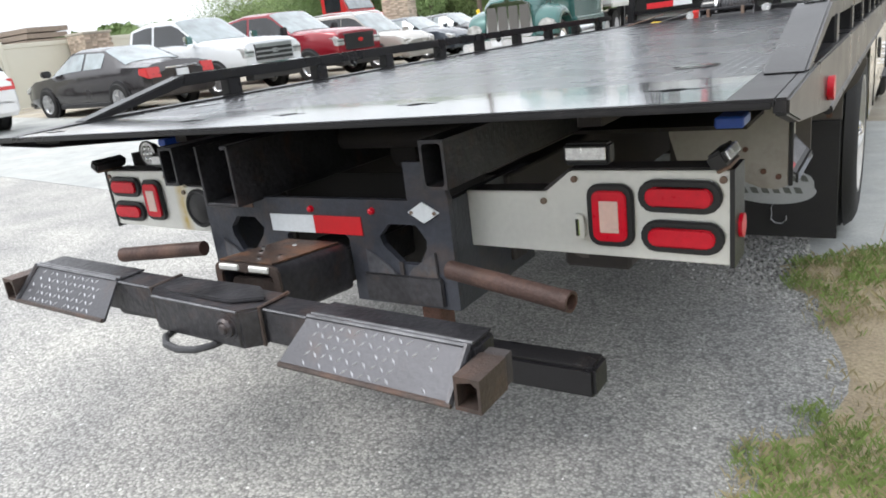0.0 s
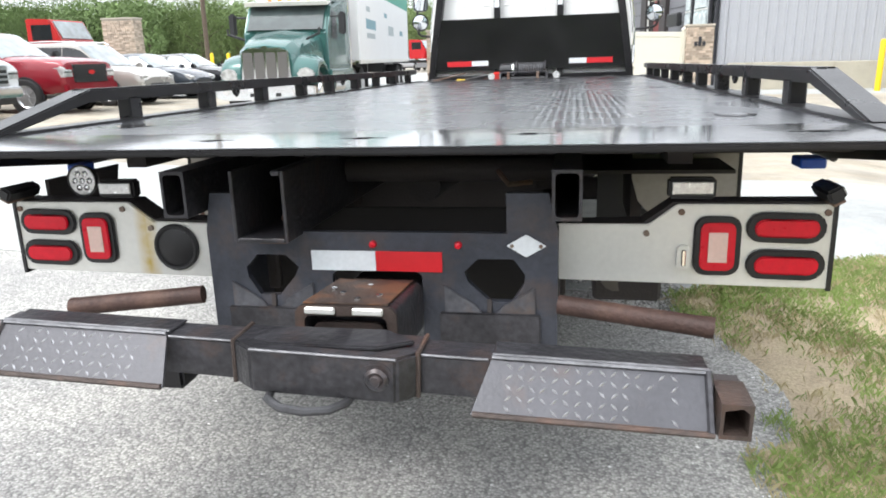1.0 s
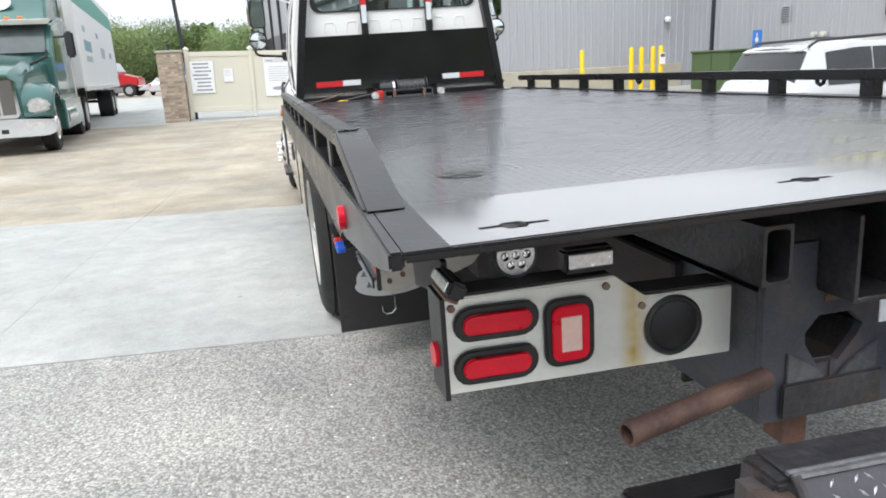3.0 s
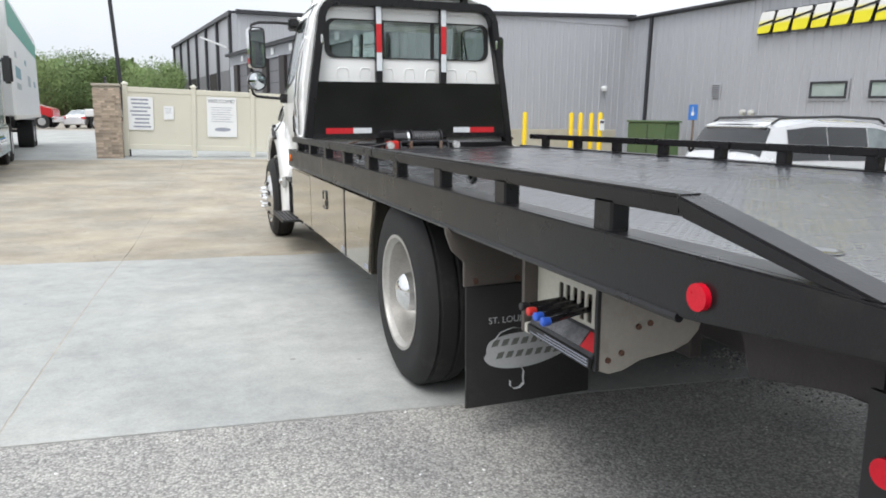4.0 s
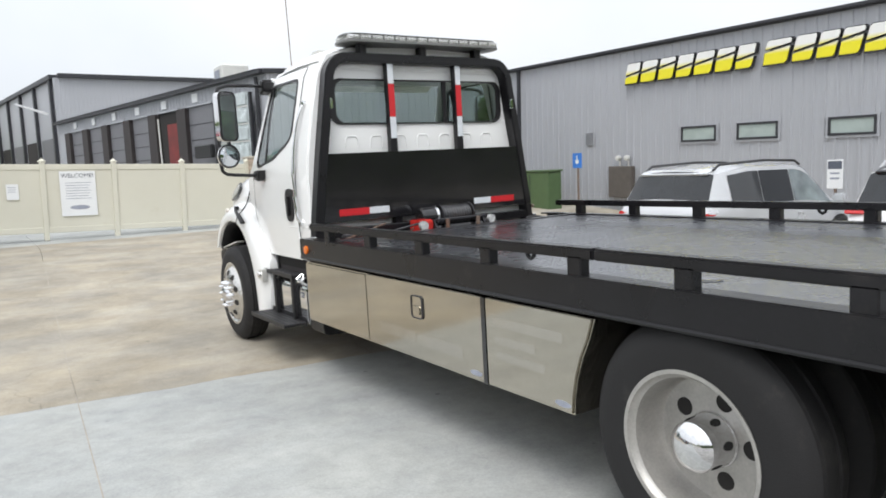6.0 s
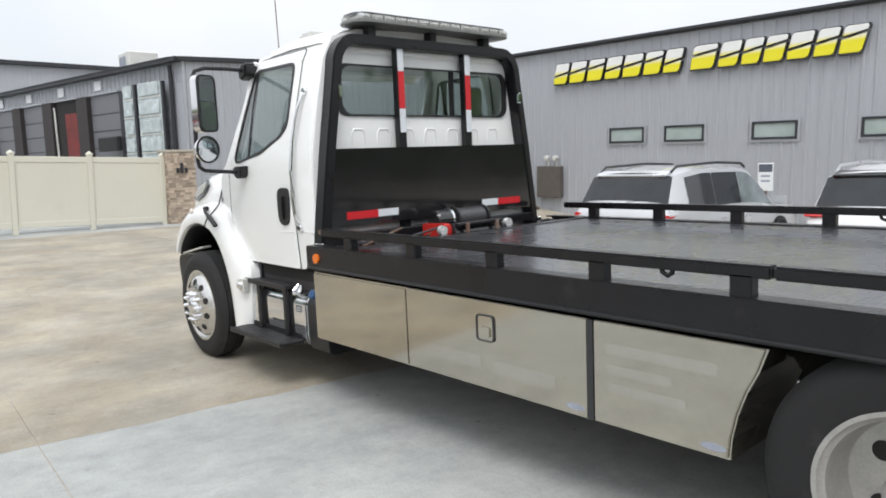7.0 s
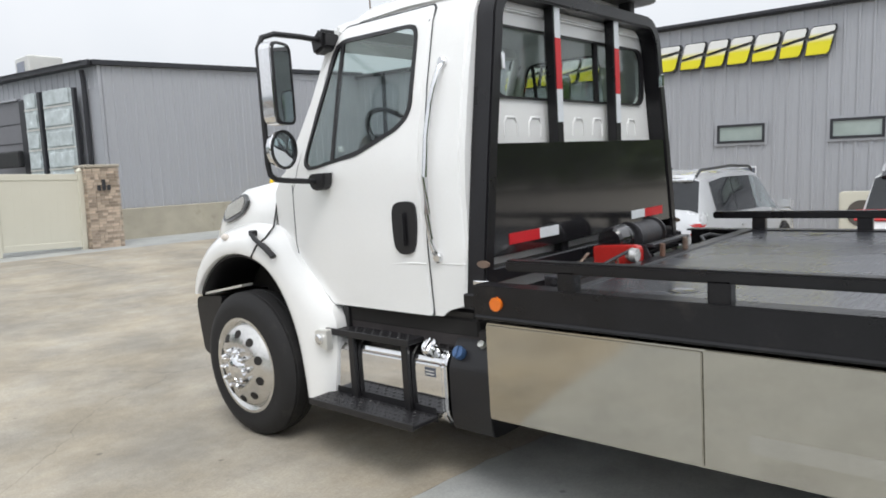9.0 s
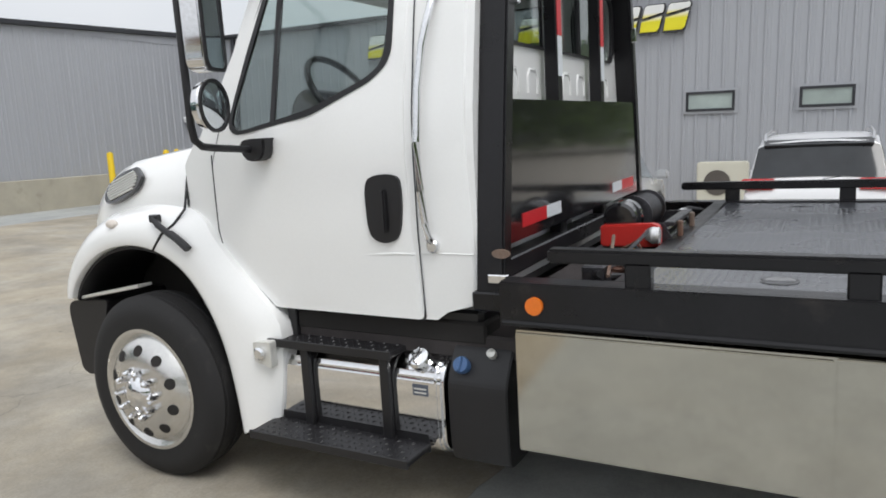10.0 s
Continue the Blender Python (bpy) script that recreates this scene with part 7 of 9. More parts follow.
# east wall with the office windows, sign and vents
EAST = pose(EX, 14.0, 0, 1.0, 0, 0)
east = solo("wall_east", box(B(), 0.02, 0.3, -10.8, 10.6, -0.9, 5.02), SIDING, "grey ribbed metal office wall", "wall", kind="structure", m=EAST, smooth=False)
clad(east, 21.3, -0.8, 5.0, Matrix.Translation((0, 10.5, 0)) @ pose(0, 0, 0, 0, 0, -90))
part("eave_trim", box(B(), -0.14, 0.35, -10.8, 10.5, 5.0, 5.13, 0.01), DARKTRIM, east)
part("gutter", box(B(), -0.20, -0.141, -10.8, 10.2, 5.03, 5.12, 0.01), DARKTRIM, east)
part("downspout", box(B(), -0.14, -0.035, 8.90, 9.03, -0.4, 5.0, 0.01), DARKTRIM, east, "dark downspout")
for i, (y0, y1) in enumerate(((0.04, 1.27), (-1.88, -0.64), (-4.40, -3.23), (-6.98, -5.86), (-9.47, -8.36))):
    w = tagged(new("window_%d" % (i + 1)), "narrow high office window with dark frame", "window", "office windows", "structure")
    w.matrix_basis = EAST
    zc = 2.19
    part("window_frame", pierced(B(), [(y0, zc - 0.235), (y1, zc - 0.235), (y1, zc + 0.235), (y0, zc + 0.235)], [[(y0 + 0.06, zc - 0.175), (y1 - 0.06, zc - 0.175), (y1 - 0.06, zc + 0.175), (y0 + 0.06, zc + 0.175)]], "x", -0.075, -0.005), DARKTRIM, w)
    part("window_trim", pierced(B(), [(y0 - 0.06, zc - 0.295), (y1 + 0.06, zc - 0.295), (y1 + 0.06, zc + 0.295), (y0 - 0.06, zc + 0.295)], [[(y0, zc - 0.236), (y1, zc - 0.236), (y1, zc + 0.236), (y0, zc + 0.236)]], "x", -0.055, -0.033), SIDING, w)
    part("pane", box(B(), -0.045, -0.04, y0 + 0.061, y1 - 0.061, zc - 0.174, zc + 0.174), WINPANE, w, "pale reflecting pane")
    part("blind", box(B(), -0.0395, -0.0385, y0 + 0.1, y1 - 0.1, zc - 0.17, zc + 0.05), SIGNWHITE, w) if i % 2 else None
vent = solo("wall_vent", box(B(), -0.06, -0.033, 4.93, 5.38, 1.98, 2.46, 0.01), SIDING, "grey louvred wall vent", "vent", m=EAST)
for k in range(6):
    part("slat", box(B(), -0.075, -0.061, 4.98, 5.33, 2.03 + 0.07 * k, 2.05 + 0.07 * k), DARKTRIM, vent)

# sign: slanted plates, white above fading to yellow, black returns
SIGNFACE = bpy.data.materials.new("sign_fade")
SIGNFACE.use_nodes = True
sn_, sl_ = SIGNFACE.node_tree.nodes, SIGNFACE.node_tree.links
sco, ssep, sramp = sn_.new("ShaderNodeTexCoord"), sn_.new("ShaderNodeSeparateXYZ"), sn_.new("ShaderNodeValToRGB")
sl_.new(sco.outputs["Generated"], ssep.inputs[0]), sl_.new(ssep.outputs[2], sramp.inputs[0]), sl_.new(sramp.outputs[0], sn_["Principled BSDF"].inputs["Base Color"])
sramp.color_ramp.elements[0].position, sramp.color_ramp.elements[0].color = 0.65, (0.80, 0.72, 0.02, 1)
sramp.color_ramp.elements[1].position, sramp.color_ramp.elements[1].color = 1.0, (0.80, 0.80, 0.78, 1)
sn_["Principled BSDF"].inputs["Roughness"].default_value = 0.4
SIGNUPPER = SIGNFACE.copy()
SIGNUPPER.name = "sign_fade_upper"
su = [q for q in SIGNUPPER.node_tree.nodes if q.type == "VALTORGB"][0].color_ramp.elements
su[0].position, su[1].position = 0.0, 0.4
sign = thing("facade_sign", "raised slanted sign plates fading white to yellow, black edged", "sign", m=EAST)
y = 3.44
for i, w in enumerate((0.62, 0.68, 0.66, 0.62, 0.70, 0.64, 0.60, 0, 0.80, 0.62, 0.55, 0.58, 0.62, 0.55, 0.60)):
    if not w:
        y -= 0.22
        continue
    z0, z1, sl = 3.92, 4.55, 0.16
    e = w * 0.86
    def lean(u, v):
        """A place on the plate: u along it, v up it, both 0 to 1, slanted."""
        return (y - u * e - sl * v, z0 + (z1 - z0) * v)
    cut = 0.42 + 0.10 * ((i * 7) % 3)
    lower = [(0.06, 0), (0.92, 0), (1, 0.1), (1, cut + 0.06), (0, cut - 0.12)]
    upper = [(0, cut + 0.0), (1, cut + 0.18), (1, 0.92), (0.94, 1), (0.08, 1), (0, 0.92)]
    face = part("sign_plate", prism(B(), [lean(*q) for q in lower], "x", -0.20, -0.17, 0.01), SIGNFACE, sign, smooth=False)
    for k, poly in enumerate((lower, upper)):
        bm = prism(B(), [lean(*q) for q in poly], "x", -0.20, -0.17, 0.01)
        if k:
            face = part("sign_plate", bm, SIGNUPPER, sign, smooth=False)
        part("plate_return", prism(B(), [lean(u * 1.08 - 0.04, v * 1.10 - 0.06) for u, v in poly], "x", -0.165 + 0.01 * k, -0.06 + 0.01 * k), GLOSSBLACK, face, smooth=False)
    y -= w + 0.02

# ---- fence, brick piers, signs, poles ----
FY2 = 22.4
FENCE = pose(0, 0, 0.12, 0, 1.6, 0)
fence = thing("vinyl_fence", "cream vinyl privacy fence and gates", "fence", m=FENCE)
FX = [-3.60, -1.70, 0.03, 1.85, 3.76]
for i, x in enumerate(FX):
    p = part("fence_post", box(B(), x - 0.065, x + 0.065, FY2 - 0.065, FY2 + 0.065, -0.15, 1.93, 0.01), VINYL, fence)
    part("post_cap", lathe(B(), [(0.0, 0.10), (0.02, 0.10), (0.10, 0.0)], (x, FY2, 1.93), "z", 4), VINYL, p)
for a, b in zip(FX, FX[1:]):
    part("fence_panel", box(B(), a + 0.065, b - 0.065, FY2 - 0.02, FY2 + 0.02, 0.12, 1.75), VINYL, fence)
    for z0, z1 in ((0.05, 0.20), (1.72, 1.87)):
        part("fence_rail", box(B(), a + 0.065, b - 0.065, FY2 - 0.035, FY2 + 0.035, z0, z1, 0.006), VINYL, fence)
    for k in range(1, 10):
        x = a + (b - a) * k / 10
        part("board_groove", box(B(), x - 0.004, x + 0.004, FY2 - 0.0215, FY2 - 0.0195, 0.2, 1.72), VINYL, fence)


def pier(x0, x1, y0, y1, top, label, seed):
    """A brick pier: a mortar core with single bricks standing proud."""
    z0 = height(x0, y0) - 0.1
    t = solo("brick_pier", box(B(), x0 + 0.012, x1 - 0.012, y0 + 0.012, y1 - 0.012, z0, top), MORTAR, label, "pier", "brick piers", smooth=False)
    part("pier_cap", box(B(), x0 - 0.03, x1 + 0.03, y0 - 0.03, y1 + 0.03, top, top + 0.07, 0.01), MORTAR, t)
    rnd = random.Random(seed)
    kinds = []
    for L in (0.19, 0.09, 0.14):
        me = finish("brick", box(B(), -L / 2, L / 2, -0.012, 0.012, -0.029, 0.029), BRICK, False)
        kinds.append((L, me))
    z, row = z0 + 0.04, 0
    while z < top - 0.03:
        for (ax, ay, bx, by, rot) in ((x0, y0, x1, y0, 0), (x1, y0, x1, y1, 90), (x0, y0, x0, y1, 90)):
            length = math.dist((ax, ay), (bx, by))
            s = 0.0
            while s < length - 0.05:
                L, me = kinds[0] if rnd.random() < 0.6 else kinds[rnd.randint(1, 2)]
                if s + L > length:
                    L, me = kinds[1]
                    if s + L > length + 0.02:
                        break
                f = (s + L / 2) / length
                ob = new("brick", me)
                ob.parent = t
                ob.matrix_basis = pose(ax + (bx - ax) * f, ay + (by - ay) * f, z, 0, 0, rot) @ Matrix.Translation((0, rnd.uniform(-0.004, 0.006), 0))
                s += L + 0.012
        z += 0.070
        row += 1
    return t


pier(-4.38, -3.69, 22.1, 22.7, 2.08, "tan brick gate pier, by the cream fence", 1)
pier2 = pier(3.86, 4.66, 22.15, 22.8, 2.03, "tan brick pier with black number plaque, by the cream fence", 2)
for x in (4.14, 4.26, 4.38):
    part("plaque_mark", prism(B(), rounded(x - 0.045, x + 0.045, 1.45, 1.58 if x != 4.26 else 1.72, 0.015), "y", 22.115, 22.133), DARKTRIM, pier2)
part("pier_ornament", lathe(B(), [(0.0, 0.05), (0.05, 0.05), (0.1, 0.03), (0.18, 0.05), (0.22, 0.0)], (-4.05, 22.4, 2.15), "z", 12), DARKTRIM, bpy.data.objects["brick_pier"])


def board(name, x0, x1, z0, z1, label, rows, m=None):
    t = solo(name, box(B(), x0, x1, FY2 - 0.052, FY2 - 0.040, z0, z1), SIGNWHITE, label, "sign", smooth=False, m=m or pose(0, 0, 0.04, 0, 1.0, 0))
    for a, b, z, h, ink in rows:
        part("print_bar", box(B(), a, b, FY2 - 0.0545, FY2 - 0.0525, z - h / 2, z + h / 2), ink, t)
    return t


rnd = random.Random(3)
board("notice_board", -3.52, -2.83, 0.74, 1.70, "white board with grey printed lines, on the fence", [(-3.46 + rnd.uniform(0, 0.12), -2.89 - rnd.uniform(0, 0.12), 1.62 - 0.112 * k, 0.052, GREYINK) for k in range(8)])
board("paper_notice", -2.54, -2.26, 1.06, 1.46, "small white paper notice, on the fence", [(-2.50, -2.32, 1.38 - 0.06 * k, 0.012, GREYINK) for k in range(3)])
welcome = board("welcome_board", -1.31, -0.44, 0.57, 1.77, "white welcome board with small print and emblem, on the gate", [(-1.18, -0.56 - 0.04 * (k % 3), 1.46 - 0.07 * k, 0.014, GREYINK) for k in range(7)])
txt = bpy.data.curves.new("welcome_text", "FONT")
txt.body, txt.size, txt.align_x, txt.extrude = "WELCOME!", 0.155, "CENTER", 0.001
tx = new("welcome_text", txt)
tx.parent, tx.matrix_basis = welcome, Matrix.Translation((-0.875, FY2 - 0.0545, 1.60)) @ pose(0, 0, 0, 90, 0, 0)
txt.materials.append(INK)
part("emblem", prism(B(), [(-0.86 + 0.24 * math.cos(radians(a)), 0.80 + 0.06 * math.sin(radians(a))) for a in range(0, 360, 20)], "y", FY2 - 0.0545, FY2 - 0.0525), GREYINK, welcome)

lamp = thing("lot_lamp", "tall dark lamp pole with twin floodlights", "lamp post")
part("pole", tube(B(), [(-3.58, 23.4, -0.1), (-3.86, 23.4, 4.85)], 0.06, 10), DARKTRIM, lamp)
part("bracket", box(B(), -4.03, -3.69, 23.3, 23.5, 4.80, 4.88, 0.01), DARKTRIM, lamp)
for x in (-3.94, -3.78):
    part("flood_head", box(B(), x - 0.065, x + 0.065, 23.18, 23.38, 4.87, 5.14, 0.03), DARKTRIM, lamp)
upole = thing("utility_pole", "weathered wooden utility pole with crossarm", "utility pole")
part("shaft", tube(B(), [(-24.5, 45, -0.2), (-24.5, 45, 11)], 0.16, 10), BARK, upole)
part("crossarm", box(B(), -25.7, -23.3, 44.9, 45.1, 10.0, 10.2), BARK, upole)


def bollard(x, y, h=1.25):
    t = thing("bollard", "yellow painted steel bollard", "bollard", "yellow bollards", Matrix.Translation((x, y, height(x, y) - 0.05)))
    part("post", lathe(B(), [(0.0, 0.085), (h, 0.085), (h + 0.05, 0.07), (h + 0.08, 0.0)], (0, 0, 0), "z", 18), YELLOW, t)
    return t


first = bollard(9.66, 22.6, 1.52)
for x, y, h in ((11.58, 22.6, 1.5), (11.98, 22.6, 1.5), (12.38, 22.5, 1.5), (11.93, 21.2, 1.5)):
    b = copy_thing(first, Matrix.Translation((x, y, height(x, y) - 0.05)))
for x, y in ((-16.6, 30.6), (-15.9, 30.9), (-13.6, 30.4), (-12.9, 30.7)):
    copy_thing(first, Matrix.Translation((x, y, height(x, y) - 0.05)))
hang = solo("bollard_notice", box(B(), 11.83, 12.03, 21.08, 21.10, 0.92, 1.30), SIGNWHITE, "small white notice on a yellow bollard", "sign", smooth=False)
part("print_bar", box(B(), 11.85, 12.01, 21.077, 21.079, 1.16, 1.26), INK, hang)
gb = thing("transformer", "green steel transformer cabinet, by the wall", "utility box")
part("body", box(B(), 13.22, 13.80, 19.2, 21.38, -0.3, 1.22, 0.03, 2), GREENBOX, gb)
part("lid", box(B(), 13.18, 13.84, 19.15, 21.42, 1.22, 1.29, 0.02), GREENBOX, gb)
part("pad", box(B(), 13.0, 14.0, 19.0, 21.6, -0.4, -0.2, 0.01), CONCRETE, gb)
part("door_line", box(B(), 13.205, 13.22, 20.2, 20.22, -0.1, 1.15), DARKTRIM, gb)
for nm, x, y, top, w, h, faces in (("parking_sign", 12.8, 17.37, 1.79, 0.40, 0.47, SIGNBLUE), ("notice_sign", 12.3, 9.06, 1.32, 0.34, 0.62, SIGNWHITE)):
    t = thing(nm, "blue accessible-parking sign on a post" if faces is SIGNBLUE else "black and white notice sign on a post", "sign")
    z = height(x, y)
    part("post", box(B(), x - 0.02, x + 0.02, y - 0.025, y + 0.025, z - 0.05, top), GREYRUST, t)
    part("plate", box(B(), x - 0.035, x - 0.021, y - w / 2, y + w / 2, top - h, top, 0.004), faces, t)
    if faces is SIGNBLUE:
        part("symbol", lathe(B(), [(0.0, 0.0), (0.0, 0.075), (-0.002, 0.075), (-0.002, 0.0)], (x - 0.036, y, top - 0.27), "x", 16), SIGNWHITE, t)
        part("symbol_bar", box(B(), x - 0.038, x - 0.036, y - 0.02, y + 0.02, top - 0.25, top - 0.08), SIGNWHITE, t)
    else:
        part("sign_head", box(B(), x - 0.038, x - 0.036, y - w / 2 + 0.02, y + w / 2 - 0.02, top - 0.20, top - 0.03), INK, t)
        for k in range(2):
            part("print_bar", box(B(), x - 0.038, x - 0.036, y - 0.10, y + 0.10, top - 0.31 - 0.11 * k, top - 0.27 - 0.11 * k), GREYINK, t)
unit = thing("heat_pump", "cream outdoor heat pump unit, by the wall", "air unit")
part("case", box(B(), 13.9, 14.3, 6.55, 7.65, -0.25, 0.66, 0.03, 2), VINYL, unit)
part("fan_grille", lathe(B(), [(0.0, 0.29), (-0.015, 0.29), (-0.012, 0.0)], (13.9, 7.2, 0.19), "x", 28), DUSTYBOX, unit)
part("stand", box(B(), 13.9, 14.3, 6.6, 7.6, -0.4, -0.25), CONCRETE, unit)
meter = thing("meter_box", "grey utility meter box on the wall", "meter", m=EAST)
part("box", box(B(), -0.25, -0.033, 3.1, 4.1, 0.2, 1.25, 0.02), DUSTYBOX, meter)
for y in (3.35, 3.72):
    part("meter", lathe(B(), [(0, 0.09), (-0.12, 0.09), (-0.14, 0.0)], (-0.10, y, 1.52), "x", 14), ALU, meter)
    part("conduit", tube(B(), [(-0.08, y, 1.2), (-0.08, y, 1.45)], 0.03, 8), ALU, meter)
solo("security_camera", lathe(B(), [(0, 0.0), (-0.02, 0.10), (0.10, 0.13), (0.16, 0.10), (0.18, 0.0)], (14.0, SY - 0.15, 2.45), "z", 14), SIGNWHITE, "small white dome camera on the wall", "camera")

# ---- trees ----
def leafy(seed, h, spread, material, n, cone=False):
    rnd = random.Random(seed)
    verts, faces = [], []
    lobes = [(rnd.gauss(0, spread * 0.34), rnd.gauss(0, spread * 0.34), rnd.uniform(0.36, 0.86) * h, rnd.uniform(0.28, 0.5) * spread) for _ in range(11)]
    for _ in range(n):
        if cone:
            z = rnd.uniform(0.12, 1.0) ** 0.8 * h
            r = spread * 0.55 * (1.02 - z / h) * math.sqrt(rnd.random()) + 0.1
            a = rnd.uniform(0, 6.28)
            c = Vector((r * math.cos(a), r * math.sin(a), z))
        else:
            lx, ly, lz, lr = lobes[rnd.randrange(11)]
            d = Vector((rnd.gauss(0, 1), rnd.gauss(0, 1), rnd.gauss(0, 0.8))).normalized() * lr * rnd.uniform(0.55, 1.1)
            c = Vector((lx, ly, lz)) + d
        s = rnd.uniform(0.07, 0.17) * (0.7 if cone else 1) * h / 8
        u = Vector((rnd.gauss(0, 1), rnd.gauss(0, 1), rnd.gauss(0, 1))).normalized() * s
        v = u.orthogonal().normalized() * s * rnd.uniform(0.5, 0.9)
        k = len(verts)
        verts += [tuple(c - u), tuple(c - v * 0.6), tuple(c + u), tuple(c + v)]
        faces.append((k, k + 1, k + 2, k + 3))
    me = bpy.data.meshes.new("crown")
    me.from_pydata(verts, [], faces)
    me.materials.append(material)
    return me


def tree(seed, h, spread, material, n=8500, cone=False):
    t = thing("tree", "dark evergreen tree with a ragged outline" if cone else "leafy green tree with an uneven crown", "tree", "trees beyond the lot")
    trunk = B()
    tube(trunk, [(0, 0, -0.3), (0.05, 0, h * 0.3), (0.0, 0.08, h * 0.62)], 0.022 * h, 8)
    rnd = random.Random(seed + 50)
    for i in range(5):
        a = rnd.uniform(0, 6.28)
        z = h * rnd.uniform(0.25, 0.5)
        tube(trunk, [(0, 0, z), (spread * 0.2 * math.cos(a), spread * 0.2 * math.sin(a), z + h * 0.12), (spread * 0.36 * math.cos(a), spread * 0.36 * math.sin(a), z + h * 0.22)], 0.009 * h, 6)
    part("trunk", trunk, BARK, t)
    ob = new("crown", leafy(seed, h, spread, material, n, cone))
    ob.parent = t
    return t


stock = [tree(1, 9, 7.5, LEAF), tree(2, 11, 7, LEAFDARK), tree(3, 10, 8.5, LEAF), tree(4, 11, 7.5, LEAFDARK)]
rnd = random.Random(21)
placed = 0
for bearing in np.arange(-68, 3.0, 1.25):
    D = rnd.uniform(92, 118) if bearing > -18 else rnd.uniform(62, 80) if bearing > -48 else rnd.uniform(90, 120)
    x, y = -1 + D * math.sin(radians(bearing)), D * math.cos(radians(bearing))
    scale = rnd.uniform(0.60, 0.84) * (1.0 if bearing > -18 else 0.80 if bearing > -48 else 0.62)
    src = stock[rnd.randrange(4)]
    m = pose(x, y, height(x, y), 0, 0, rnd.uniform(0, 360)) @ Matrix.Diagonal((scale, scale, scale, 1))
    if placed < 4:
        stock[placed].matrix_basis = m
    else:
        t = copy_thing(src, m)
        t.matrix_basis = m
    placed += 1
verts, faces = [], []
for n in range(125000):
    b = rnd.uniform(-75, 8) if n < 70000 else rnd.uniform(96, 262)
    if n < 70000:
        D = rnd.uniform(118, 150) if b > -48 else rnd.uniform(125, 150)
        top = (8.6 + 2.2 * noise.noise((b * 0.33, 0, 0)) + 2.0 * noise.noise((b * 1.1, 5, 0))) * (1.0 if b > -45 else 0.7)
        s = rnd.uniform(0.3, 0.8)
    else:
        D = rnd.uniform(62, 84)
        top = 11.0 + 2.5 * noise.noise((b * 0.21, 3, 0)) + 2.5 * noise.noise((b * 0.9, 7, 0))
        s = rnd.uniform(0.3, 0.75)
    x, y = D * math.sin(radians(b)), D * math.cos(radians(b))
    z = rnd.uniform(0, 1) ** 0.7 * top
    u = Vector((rnd.gauss(0, 1), rnd.gauss(0, 1), rnd.gauss(0, 1))).normalized() * s
    v = u.orthogonal().normalized() * s * 0.7
    c = Vector((x, y, z))
    k = len(verts)
    verts += [tuple(c - u), tuple(c - v), tuple(c + u), tuple(c + v)]
    faces.append((k, k + 1, k + 2, k + 3))
me = bpy.data.meshes.new("far_woods")
me.from_pydata(verts, [], faces)
me.materials.append(LEAFDARK)
tagged(new("far_woods", me), "dark green woods far beyond the lot", "woods", kind="stuff")

# ---- parked vehicles ----
def paint(name, c, metal=0.0, rough=0.25):
    return mat(name, c, rough, metal, 0.03, 2, 0.02, coat=0.7)


TYRE = RUBBER
ALLOY = mat("alloy_wheel", (0.50, 0.50, 0.51), 0.3, 0.8, 0.05)
CARGLASS = mat("dark_car_glass", (0.018, 0.02, 0.023), 0.05, 0, 0.3, 3, coat=0.3, spec=0.4)
# opaque pale blotchy base: the sky's reflection is put into the colour
SKYGLASS = mat("sky_reflection_glass", (0.20, 0.235, 0.245), 0.05, 0, 0.45, 2.2, coat=0.8)
LAMPGLASS = mat("headlamp_glass", (0.50, 0.50, 0.49), 0.12, 0.4, 0.5, 9, coat=0.6)
TAILRED = mat("tail_lamp", (0.50, 0.02, 0.02), 0.2, 0, 0.1, 20, coat=0.6)
GRILLEDARK = mat("grille_black", (0.02, 0.02, 0.022), 0.4)
PLATEWHITE = mat("number_plate_blank", (0.6, 0.62, 0.65), 0.4)

